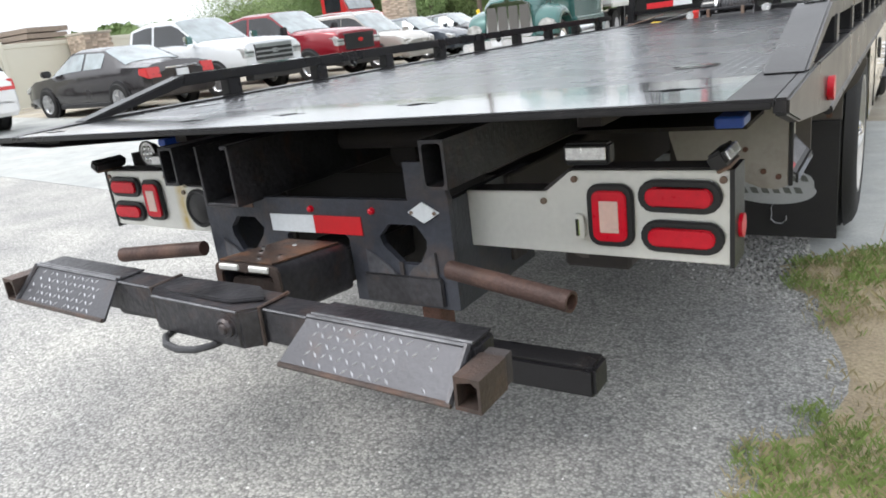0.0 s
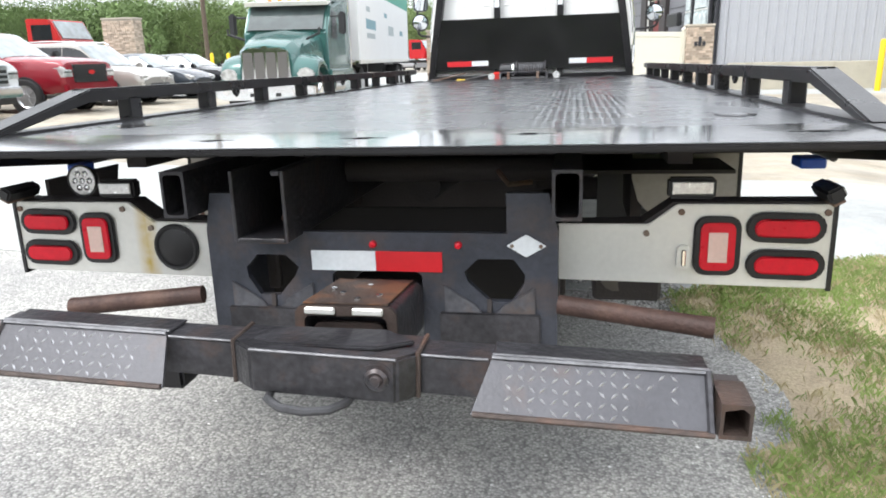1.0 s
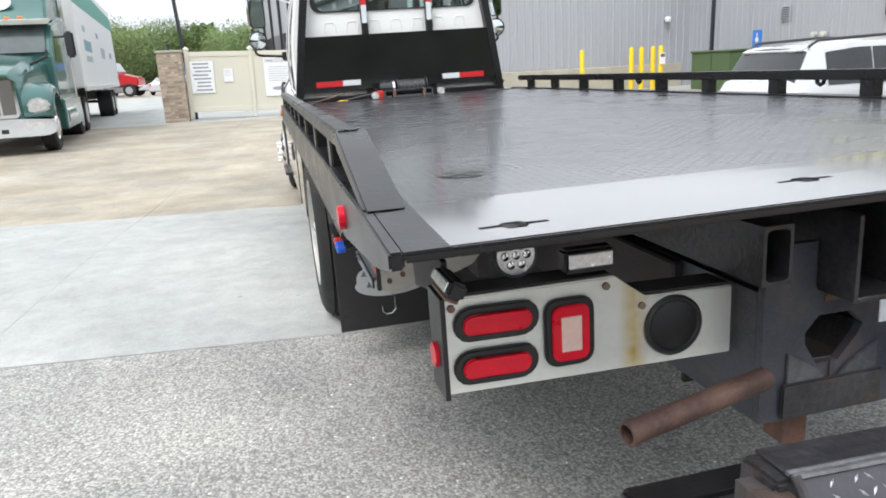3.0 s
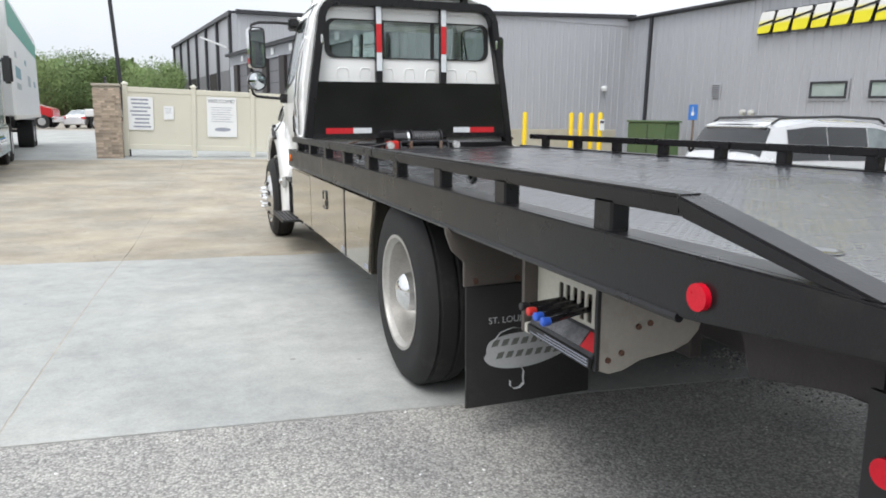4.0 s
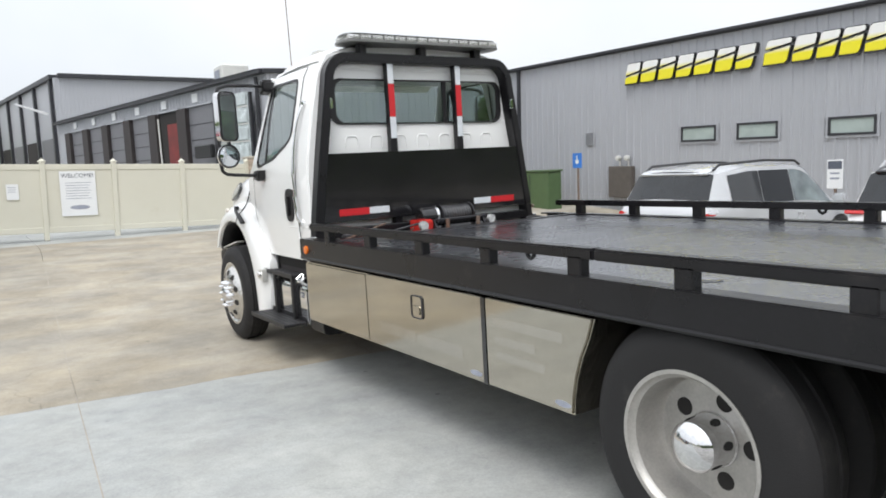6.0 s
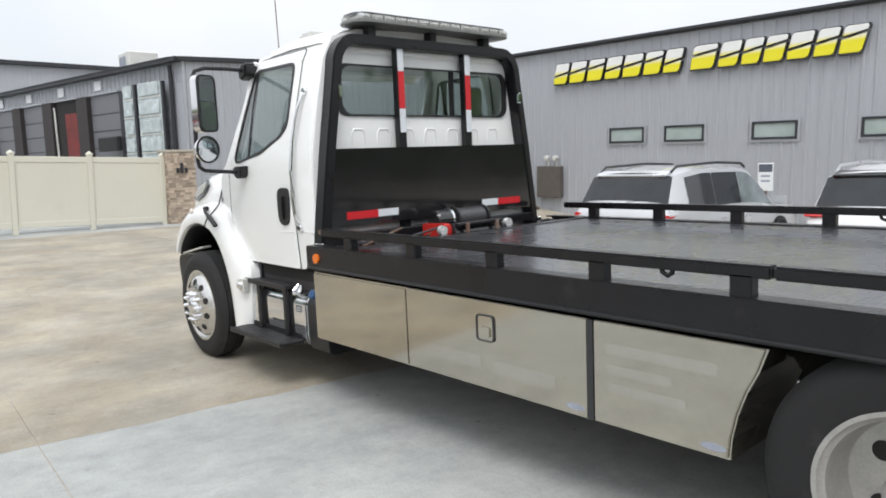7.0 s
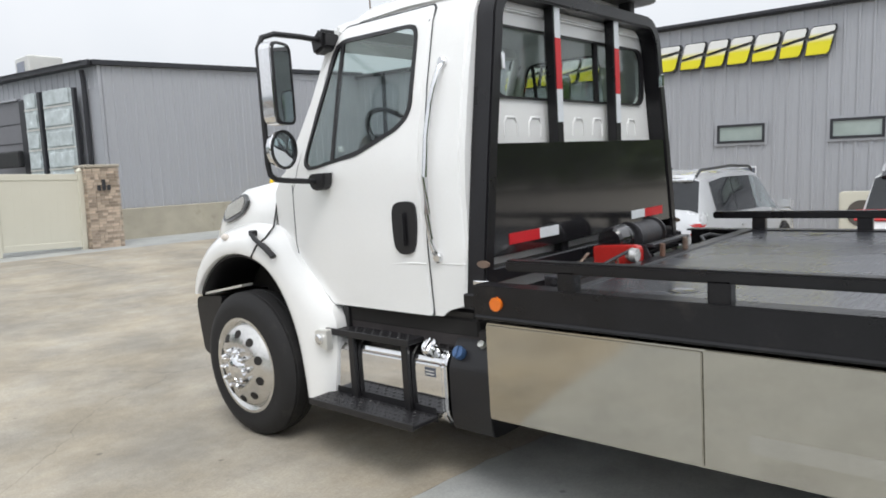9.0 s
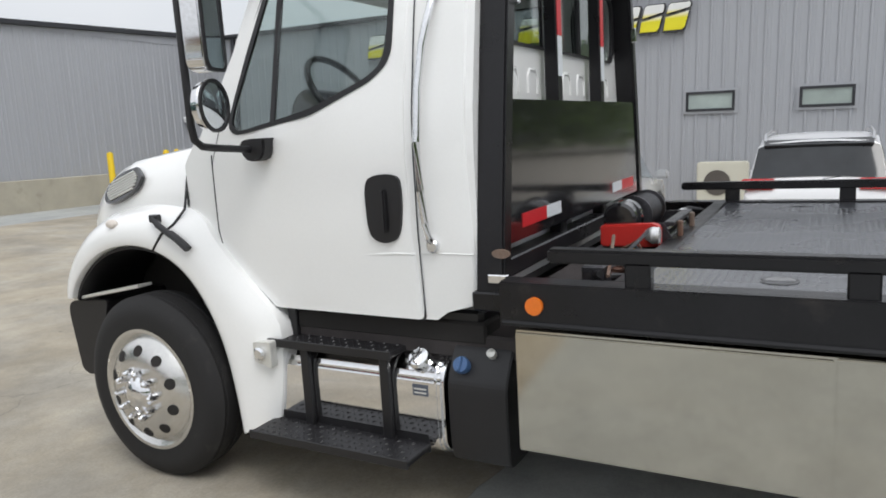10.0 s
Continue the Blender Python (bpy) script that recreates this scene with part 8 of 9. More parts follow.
SHAPES = {
    "sedan": (4.84, [(-2.42, 0.42, 0.80, 0.83, 0.80, 0.60), (-2.30, 0.28, 0.95, 1.0, 0.88, 0.70), (-1.62, 0.24, 0.98, 1.07, 0.91, 0.73), (-0.80, 0.22, 0.97, 1.42, 0.915, 0.60), (0.15, 0.22, 0.95, 1.46, 0.915, 0.61), (0.45, 0.22, 0.94, 1.42, 0.915, 0.61),
                     (1.15, 0.22, 0.92, 1.0, 0.91, 0.76), (1.9, 0.24, 0.86, 0.90, 0.89, 0.72), (2.28, 0.28, 0.72, 0.77, 0.84, 0.62), (2.42, 0.36, 0.60, 0.63, 0.74, 0.50)], (-1.36, 1.40), 0.335, (-0.85, 1.0), (0.45, 1.13), (-1.60, -0.82)),
    "pickup": (5.90, [(-2.95, 0.62, 1.24, 1.27, 0.96, 0.92), (-2.90, 0.50, 1.27, 1.30, 1.0, 0.95), (-1.42, 0.45, 1.28, 1.31, 1.0, 0.95), (-1.34, 0.45, 1.28, 1.86, 1.0, 0.74), (-0.6, 0.42, 1.27, 1.96, 1.0, 0.74), (0.45, 0.42, 1.26, 1.93, 1.0, 0.74),
                      (1.30, 0.42, 1.25, 1.34, 0.99, 0.84), (2.3, 0.45, 1.22, 1.31, 0.985, 0.88), (2.80, 0.5, 1.17, 1.25, 0.97, 0.86), (2.92, 0.56, 1.08, 1.19, 0.95, 0.84), (2.96, 0.6, 0.98, 1.08, 0.92, 0.80)], (-1.85, 1.90), 0.41, (-1.25, 1.05), (0.47, 1.28), None),
    "suv": (4.80, [(-2.40, 0.42, 0.96, 1.0, 0.86, 0.78), (-2.34, 0.30, 1.03, 1.10, 0.92, 0.80), (-2.02, 0.28, 1.04, 1.66, 0.935, 0.70), (-1.2, 0.26, 1.03, 1.75, 0.95, 0.71), (0.1, 0.26, 1.01, 1.74, 0.95, 0.71), (0.45, 0.26, 1.0, 1.68, 0.95, 0.70),
                   (1.22, 0.26, 0.99, 1.07, 0.94, 0.80), (2.0, 0.30, 0.93, 0.99, 0.92, 0.76), (2.30, 0.34, 0.82, 0.87, 0.86, 0.68), (2.40, 0.40, 0.70, 0.74, 0.78, 0.58)], (-1.45, 1.35), 0.36, (-2.0, 1.0), (0.46, 1.2), (-2.275, -2.03)),
}


def vehicle(name, label, shape, body_paint, m, tail=TAILRED, group="parked vehicles", rails=False, chrome=True, light_glass=False, category="car"):
    """A car, pickup or wagon lofted along its length, with glass, lamps and wheels as parts. Front towards +x."""
    length, st, axles, wr, side_win, ws, rw = SHAPES[shape]
    t = thing(name, label, category, group, m)
    def ring(x):
        X = [s_[0] for s_ in st]
        sill, belt, roof, wb, wt = (float(np.interp(x, X, [s_[k] for s_ in st])) for k in range(1, 6))
        return [(wb * 0.90, sill), (wb * 0.985, sill + 0.12), (wb, sill + 0.45 * (belt - sill)), (wb * 0.985, sill + 0.8 * (belt - sill)), (wb * 0.96, belt), (wt + 0.04, roof - 0.05), (wt * 0.86, roof), (wt * 0.4, roof + 0.018), (0, roof + 0.022)]
    def at(x, v, out=0.0):
        r = ring(x)
        i = min(int(v), 7)
        f = v - i
        y, z = r[i][0] + (r[i + 1][0] - r[i][0]) * f, r[i][1] + (r[i + 1][1] - r[i][1]) * f
        return y, z
    xs = []
    for a, b in zip(st, st[1:]):
        k = max(1, int((b[0] - a[0]) / 0.22))
        xs += [a[0] + (b[0] - a[0]) * i / k for i in range(k)]
    xs.append(st[-1][0])
    bm = B()
    rings = []
    for x in xs:
        r = ring(x)
        rings.append([bm.verts.new((x, y, z)) for y, z in r] + [bm.verts.new((x, -y, z)) for y, z in reversed(r[:-1])])
    for p, q in zip(rings, rings[1:]):
        for i in range(len(p)):
            bm.faces.new((p[i], p[(i + 1) % len(p)], q[(i + 1) % len(p)], q[i]))
    bm.faces.new(rings[0]), bm.faces.new(rings[-1])
    bmesh.ops.recalc_face_normals(bm, faces=bm.faces[:])
    body = part("body", bm, body_paint, t)
    def patch(nm, xr, vr, side, material, lift=0.008, parent=body, n=6, both=False):
        pb = B()
        rows = []
        for i in range(n + 1):
            x = xr[0] + (xr[1] - xr[0]) * i / n
            vs = [vr[0] + (vr[1] - vr[0]) * j / 4 for j in range(5)]
            row = []
            pts = [at(x, v) for v in vs]
            if both:
                pts = [(y, z) for y, z in pts] + [(-y, z) for y, z in reversed(pts[:-1])]
            for y, z in pts:
                sgn = 1 if y >= 0 else -1
                row.append(pb.verts.new((x + (lift * (1 if x > 0 else -1) if both else 0), (y * side if not both else y) + (lift * side if not both else lift * 0.3 * sgn), z + lift * 0.7)))
            rows.append(row)
        for p, q in zip(rows, rows[1:]):
            for j in range(len(p) - 1):
                pb.faces.new((p[j], p[j + 1], q[j + 1], q[j]))
        return part(nm, pb, material, parent)
    for s in (-1, 1):
        a, b = side_win
        cuts = [a, a + 0.36 * (b - a), a + 0.40 * (b - a), b] if shape != "suv" else [a + 0.26, a + 0.35 * (b - a), a + 0.358 * (b - a), a + 0.64 * (b - a), a + 0.65 * (b - a), b + 0.08]
        for k in range(0, len(cuts), 2):
            patch("side_window", (cuts[k], cuts[k + 1]), (4.12, 4.90), s, SKYGLASS if shape == "sedan" or (light_glass and k == len(cuts) - 2) else CARGLASS)
        for ax in axles:
            arch = lathe(B(), [(0.0, wr + 0.06), (s * 0.006, wr + 0.06), (s * 0.006, 0.0)], (ax, s * (np.interp(ax, [q[0] for q in st], [q[4] for q in st]) - 0.005), wr), "y", 28)
            part("wheel_arch", arch, GRILLEDARK, body)
            w = part("wheel", lathe(B(), [(-s * 0.12, 0.0), (-s * 0.12, wr * 0.66), (s * 0.03, wr * 0.66), (s * 0.02, wr * 0.62), (-s * 0.01, wr * 0.55), (s * 0.0, wr * 0.2), (s * 0.02, wr * 0.16), (s * 0.02, 0.0)], (0, 0, 0), "y", 24), ALLOY, t)
            w.location = (ax, s * (np.interp(ax, [q[0] for q in st], [q[4] for q in st]) + 0.012), wr)
            tyre = lathe(B(), [(-s * 0.2, wr * 0.64), (-s * 0.2, wr * 0.95), (-s * 0.17, wr), (s * 0.01, wr), (s * 0.04, wr * 0.94), (s * 0.045, wr * 0.8), (s * 0.03, wr * 0.65)], (0, 0, 0), "y", 30, cap=False)
            part("tyre", tyre, TYRE, w)
            for k in range(7):
                an = 2 * math.pi * k / 7
                sp = B()
                box(sp, -0.02, 0.02, -0.01, 0.012, wr * 0.15, wr * 0.62)
                ob = part("spoke", sp, ALLOY, w)
                ob.matrix_basis = pose(0, s * 0.012, 0, 0, math.degrees(an), 0)
        xm = ws[1] - 0.05
        y, z = at(xm, 4.0)
        mir = part("door_mirror", box(B(), xm - 0.08, xm + 0.05, min(s * (y + 0.02), s * (y + 0.24)), max(s * (y + 0.02), s * (y + 0.24)), z + 0.02, z + (0.17 if shape != "pickup" else 0.25), 0.03, 2), body_paint if shape != "pickup" else (CHROME if chrome else GRILLEDARK), t)
        xf, xr = st[-1][0], st[0][0]
        zf = ring(st[-2][0])
        lz = zf[4][1]
        if shape == "pickup":
            part("head_lamp", prism(B(), [(xf - 0.40, lz - 0.0), (xf - 0.06, lz + 0.03), (xf + 0.004, lz - 0.04), (xf + 0.012, lz - 0.24), (xf - 0.10, lz - 0.25), (xf - 0.20, lz - 0.12)], "y", min(s * 0.645, s * 0.955), max(s * 0.645, s * 0.955), 0.02), LAMPGLASS, t, "swept clear head lamp")
            part("lamp_divider", prism(B(), [(xf + 0.012, lz - 0.10), (xf + 0.018, lz - 0.10), (xf + 0.018, lz - 0.125), (xf + 0.012, lz - 0.125)], "y", min(s * 0.66, s * 0.94), max(s * 0.66, s * 0.94)), GRILLEDARK, t)
            part("tail_lamp", box(B(), xr - 0.01, xr + 0.08, min(s * 0.80, s * 0.985), max(s * 0.80, s * 0.985), 0.85, 1.22, 0.02), tail, t)
        else:
            part("head_lamp", prism(B(), [(xf - 0.30, lz - 0.02), (xf - 0.06, lz - 0.14), (xf - 0.02, lz - 0.03), (xf - 0.25, lz + 0.06)], "y", min(s * 0.52, s * 0.83), max(s * 0.52, s * 0.83), 0.015), LAMPGLASS, t)
            bz = 0.80 if shape == "sedan" else 0.90
            if rails == 2:
                part("tail_lamp", prism(B(), [(xr + 0.0, 1.08), (xr + 0.40, 1.12), (xr + 0.38, 1.18), (xr + 0.08, 1.22)], "y", min(s * 0.50, s * 0.925), max(s * 0.50, s * 0.925), 0.015), tail, t, "slim red tail lamp")
            else:
              part("tail_lamp", prism(B(), [(xr - 0.012, bz - 0.10), (xr + 0.30, bz + 0.0), (xr + 0.28, bz + 0.12), (xr + 0.02, bz + 0.13)], "y", min(s * 0.55, s * 0.895), max(s * 0.55, s * 0.895), 0.015), tail, t, "red tail lamp")
        for k in (0, 1):
            xa = 0.1 - k * 0.85
            part("door_handle", box(B(), xa - 0.10, xa + 0.05, min(s * at(xa, 3.2)[0], s * (at(xa, 3.2)[0] + 0.02)), max(s * at(xa, 3.2)[0], s * (at(xa, 3.2)[0] + 0.02)), at(xa, 3.2)[1] - 0.015, at(xa, 3.2)[1] + 0.015, 0.005), body_paint, t)
        part("sill_trim", box(B(), axles[0] + wr + 0.08, axles[1] - wr - 0.08, min(s * 0.86, s * 0.90), max(s * 0.86, s * 0.90), 0.20 if shape != "pickup" else 0.38, 0.30 if shape != "pickup" else 0.46, 0.01), GRILLEDARK, t)
        if rails:
            part("roof_rail", tube(B(), [(-1.95, s * 0.66, 1.67), (-1.8, s * 0.665, 1.76), (-0.6, s * 0.675, 1.80), (0.3, s * 0.67, 1.77), (0.45, s * 0.665, 1.70)], 0.022, 8), GRILLEDARK if rails == 1 else ALLOY, t)
    patch("windshield", ws, (5.05, 8.0), 1, SKYGLASS, 0.008, both=True)
    if rw:
        patch("rear_window", rw, (5.05, 8.0), 1, SKYGLASS if shape == "sedan" else CARGLASS, 0.008, both=True)
    if shape == "pickup":
        part("rear_window", box(B(), -1.47, -1.44, -0.66, 0.66, 1.38, 1.80), CARGLASS, t)
        part("bed", box(B(), -2.85, -1.5, -0.82, 0.82, 1.322, 1.335), GRILLEDARK, t)
        xf = st[-1][0]
        gr = part("grille", box(B(), xf - 0.05, xf + 0.012, -0.64, 0.64, 0.74, 1.14, 0.02), GRILLEDARK, t, "broad grille with bars")
        for z in (0.745, 0.855, 0.965, 1.075, 1.12):
            part("grille_bar", box(B(), xf + 0.013, xf + 0.045, -0.62, 0.62, z - 0.022, z + 0.022, 0.01, 2), ALLOY if chrome else GRILLEDARK, gr)
        part("grille_badge", prism(B(), [(0.12 * math.cos(radians(a)), 0.96 + 0.055 * math.sin(radians(a))) for a in range(0, 360, 24)], "x", xf + 0.046, xf + 0.056), ALLOY if chrome else TAILRED, gr)
        part("bumper", box(B(), xf - 0.08, xf + 0.07, -0.95, 0.95, 0.46, 0.70, 0.03, 2), CHROME if chrome else body_paint, t)
        part("skid_panel", box(B(), xf - 0.3, xf + 0.0, -0.8, 0.8, 0.32, 0.46, 0.02), GRILLEDARK, t)
    else:
        xf, xr = st[-1][0], st[0][0]
        part("grille", box(B(), xf - 0.10, xf + 0.008, -0.48, 0.48, 0.46, 0.60, 0.015), GRILLEDARK, t)
        part("front_bumper", box(B(), xf - 0.25, xf + 0.03, -0.80, 0.80, 0.24, 0.44, 0.05, 2), body_paint, t)
        part("rear_bumper", box(B(), xr - 0.05, xr + 0.25, -0.84, 0.84, 0.32, 0.60, 0.05, 2), body_paint, t)
        part("number_plate", box(B(), xr - 0.022, xr - 0.01, -0.16, 0.16, 0.70, 0.84), PLATEWHITE, t, "blank number plate")
        part("trunk_trim", box(B(), xr - 0.016, xr + 0.02, -0.42, 0.42, 0.87, 0.90, 0.004), CHROME, t)
        if shape == "suv":
            part("wiper", tube(B(), [(xr + 0.10, 0.15, 1.17), (xr + 0.14, -0.35, 1.24)], 0.012, 6), GRILLEDARK, t)
            part("spoiler", prism(B(), [(-2.10, 1.63), (-1.90, 1.70), (-1.90, 1.66), (-2.08, 1.60)], "y", -0.66, 0.66, 0.008), body_paint if rails == 1 else GRILLEDARK, t)
    return t


def on_ground(x, y, yaw, dz=0.0):
    return pose(x, y, height(x, y) + dz, 0, 0, yaw)


vehicle("sedan", "dark charcoal sedan, parked tail to the lane", "sedan", paint("charcoal_paint", (0.030, 0.026, 0.028), 0.4), on_ground(-14.35, 8.85, 181))
vehicle("pickup_truck", "white crew-cab pickup with chrome grille", "pickup", paint("white_paint", (0.62, 0.64, 0.66)), on_ground(-14.65, 11.5, 0), category="pickup")
vehicle("pickup_truck", "dark red crew-cab pickup with black grille", "pickup", paint("red_paint", (0.23, 0.008, 0.018), 0.2), on_ground(-14.4, 14.55, 0), chrome=False, category="pickup")
vehicle("wagon", "silver-beige sport wagon with roof rails", "suv", paint("silver_paint", (0.42, 0.40, 0.37), 0.5), on_ground(-13.9, 17.7, 0), rails=2)
vehicle("compact_car", "dark blue-grey compact car in the parked row", "sedan", paint("slate_paint", (0.04, 0.05, 0.065), 0.4), on_ground(-14.3, 21.0, 0))
vehicle("compact_car", "black compact car in the parked row", "sedan", paint("black_paint", (0.012, 0.013, 0.016), 0.3), on_ground(-14.2, 23.6, 0))
vehicle("compact_car", "pale silver sedan in the far row", "sedan", paint("pale_paint", (0.58, 0.60, 0.62), 0.3), on_ground(-15.0, 33.5, 20))
vehicle("off_roader", "white off-road wagon with black trim", "suv", paint("white_paint_b", (0.74, 0.74, 0.74)), on_ground(-16.2, 5.3, 182))
vehicle("wagon", "silver sport wagon with black roof rails", "suv", paint("bright_silver", (0.62, 0.63, 0.65), 0.35), pose(8.42, 8.58, height(8, 8) + 0.03, 0, 0, 0), rails=1, light_glass=True)
vehicle("wagon", "white compact sport wagon with red tail lamps", "suv", paint("white_paint_c", (0.80, 0.80, 0.81)), pose(8.92, 5.08, height(9, 4) + 0.0, 0, 0, 0) @ Matrix.Diagonal((1, 0.93, 1, 1)), rails=2)

# far vehicles
for nm, lab, col, x, y, yaw in (("far_car", "white car far down the drive", (0.7, 0.7, 0.72), -9.5, 66, 80), ("far_car", "grey car far down the drive", (0.3, 0.31, 0.33), -13.5, 68, 90), ("far_car", "white car far down the drive", (0.7, 0.7, 0.72), -17, 70, 60)):
    vehicle(nm, lab, "sedan", paint("far_paint_%d" % x, col), on_ground(x, y, yaw), group="far cars")


def simple_truck(name, label, m, colour, boom):
    """A conventional truck seen far off: cab, hood, frame and wheels."""
    t = thing(name, label, "truck", m=m)
    part("cab", prism(B(), [(-0.8, 1.1), (0.7, 1.1), (0.7, 1.9), (0.3, 2.7), (-0.8, 2.75)], "y", -1.05, 1.05, 0.05), colour, t)
    part("hood", prism(B(), [(0.7, 0.9), (2.2, 0.8), (2.2, 1.45), (0.7, 1.85)], "y", -0.85, 0.85, 0.08), colour, t)
    part("windshield", prism(B(), [(0.70, 1.95), (0.34, 2.62), (0.37, 2.64), (0.735, 1.97)], "y", -0.9, 0.9), SKYGLASS, t)
    for s in (-1, 1):
        part("side_window", box(B(), -0.55, 0.35, min(s * 1.051, s * 1.06), max(s * 1.051, s * 1.06), 1.9, 2.5), CARGLASS, t)
    part("bumper", box(B(), 2.2, 2.4, -1.1, 1.1, 0.45, 0.85, 0.03), CHROME, t)
    part("frame", box(B(), -5.5, 1.0, -0.45, 0.45, 0.75, 1.0), GRILLEDARK, t)
    for x in (1.5, -3.6, -4.8):
        for s in (-1, 1):
            part("wheel", lathe(B(), [(-0.15, 0.0), (-0.15, 0.5), (0.15, 0.5), (0.15, 0.3), (0.08, 0.28), (0.08, 0.0)], (x, s * 1.0, 0.5), "y", 20), RUBBER, t)
            part("rim", disc(B(), (x, s * 1.155, 0.5), "y", 0.28, 0, s * 0.01), ALLOY, t)
    if boom:
        part("boom", prism(B(), [(-4.9, 2.3), (-0.9, 2.5), (-0.9, 3.0), (-4.9, 2.7)], "y", -0.5, 0.5, 0.05), mat("boom_blue", (0.03, 0.14, 0.42), 0.4), t)
        part("deck_body", box(B(), -5.6, -0.9, -1.1, 1.1, 1.0, 1.6, 0.05), colour, t)
        part("boom_post", box(B(), -4.5, -3.9, -0.5, 0.5, 0.7, 2.4, 0.05), mat("body_blue", (0.03, 0.16, 0.45), 0.4), t)
    return t


simple_truck("boom_truck", "blue boom truck far beyond the gate", on_ground(-3.4, 64, 0), paint("boom_cab_white", (0.7, 0.7, 0.7)), True)
simple_truck("red_tractor", "small red road tractor far off", on_ground(-13.0, 62, -10), paint("tractor_red", (0.45, 0.015, 0.02)), False)
simple_truck("red_tractor", "red road tractor behind the parked cars", on_ground(-20.5, 25.5, 0, 0.15), paint("tractor_red_b", (0.42, 0.02, 0.02)), False)


def semi():
    """Green conventional tractor with a white box trailer. Front towards -y."""
    GREEN = paint("deep_green_paint", (0.035, 0.115, 0.105), 0.2)
    t = thing("semi_truck", "deep green road tractor coupled to a white box trailer", "truck", m=pose(-6.5, 14.0, height(-6.5, 14) - 0.01, 0, 0, 6.5))
    W = 1.03
    hd = B()
    rows = []
    for y, w, zt, zb in ((0.0, 0.60, 1.52, 0.62), (0.12, 0.66, 1.60, 0.60), (0.6, 0.74, 1.72, 0.62), (1.3, 0.84, 1.86, 0.64), (1.75, 0.95, 1.93, 0.66)):
        half = [(w, zb), (w * 1.02, zb + 0.5 * (zt - zb)), (w * 0.96, zb + 0.85 * (zt - zb)), (w * 0.75, zt), (0, zt + 0.05)]
        rows.append([hd.verts.new((x, y, z)) for x, z in half + [(-x, z) for x, z in reversed(half[:-1])]])
    for p, q in zip(rows, rows[1:]):
        for i in range(len(p) - 1):
            hd.faces.new((p[i], p[i + 1], q[i + 1], q[i]))
    hd.faces.new(rows[0])
    bmesh.ops.recalc_face_normals(hd, faces=hd.faces[:])
    part("hood", hd, GREEN, t)
    gr = part("grille", prism(B(), [(-0.50, 0.70), (0.50, 0.70), (0.58, 0.78), (0.545, 1.44), (0.36, 1.52), (-0.36, 1.52), (-0.545, 1.44), (-0.58, 0.78)], "y", -0.06, 0.02, 0.02), CHROME, t, "chrome-framed grille in four panels")
    for k in range(4):
        x = -0.405 + 0.27 * k
        part("grille_mesh", prism(B(), [(x - 0.115, 0.78), (x + 0.115, 0.78), (x + 0.11, 1.42), (x - 0.11, 1.42)], "y", -0.068, -0.06, 0.004), mat("mesh_grey", (0.13, 0.125, 0.12), 0.5, 0.5, 0.3, 60), gr)
    part("grille_badge", prism(B(), [(0.08 * math.cos(radians(a)), 1.53 + 0.03 * math.sin(radians(a))) for a in range(0, 360, 30)], "y", -0.07, -0.06), CHROME, gr)
    bump = part("bumper", prism(B(), [(-1.16, 0.42), (-1.0, 0.36), (1.0, 0.36), (1.16, 0.42), (1.16, 0.66), (0.6, 0.70), (-0.6, 0.70), (-1.16, 0.66)], "y", -0.22, 0.05, 0.03), CHROME, t, "chrome bumper with fog lamps")
    for x in (-0.92, -0.70, 0.70, 0.92):
        part("fog_lamp", disc(B(), (x, -0.222, 0.55), "y", 0.075, -0.012, 0), LED, bump)
    for x in (-0.30, 0.30):
        part("tow_opening", box(B(), x - 0.06, x + 0.06, -0.228, -0.221, 0.44, 0.52), GRILLEDARK, bump)
    part("number_plate", box(B(), -0.40, -0.14, -0.232, -0.222, 0.56, 0.70), PLATEWHITE, bump, "blank number plate")
    for s in (-1, 1):
        prof = [(0.05, 0.70), (0.02, 0.95), (0.12, 1.20), (0.45, 1.36), (0.9, 1.36), (1.25, 1.18), (1.42, 0.80), (1.28, 0.80), (1.12, 1.05), (0.80, 1.15), (0.45, 1.12), (0.25, 0.95), (0.2, 0.70)]
        prof = [((prof[k][0] * 3 + prof[k - 1][0]) / 4 if q == 0 else (prof[k][0] * 3 + prof[(k + 1) % len(prof)][0]) / 4, (prof[k][1] * 3 + prof[k - 1][1]) / 4 if q == 0 else (prof[k][1] * 3 + prof[(k + 1) % len(prof)][1]) / 4) for k in range(len(prof)) for q in (0, 1)]
        fd, rings = B(), []
        for x, shrink in ((0.62, 1.06), (0.85, 1.02), (1.0, 0.98), (1.08, 0.94), (1.13, 0.88), (1.15, 0.82)):
            rings.append([fd.verts.new((s * x, 0.72 + (y - 0.72) * (shrink if q < 13 or q > 25 else 1.0), 0.62 + (z - 0.62) * (shrink if math.hypot(y - 0.72, z - 0.5) > 0.68 else 1.0))) for q, (y, z) in enumerate(prof)])
        for p, q in zip(rings, rings[1:]):
            for k in range(len(p)):
                fd.faces.new((p[k], p[(k + 1) % len(p)], q[(k + 1) % len(p)], q[k]))
        fd.faces.new(rings[-1])
        bmesh.ops.recalc_face_normals(fd, faces=fd.faces[:])
        part("fender", fd, GREEN, t)
        part("head_lamp", prism(B(), [(s * x, z) for x, z in ((0.68, 0.84), (0.78, 0.78), (1.02, 0.80), (1.11, 0.88), (1.10, 0.98), (1.0, 1.06), (0.84, 1.08), (0.72, 1.0))], "y", -0.035, 0.14, 0.035), LAMPGLASS, t, "clear swept head lamp")
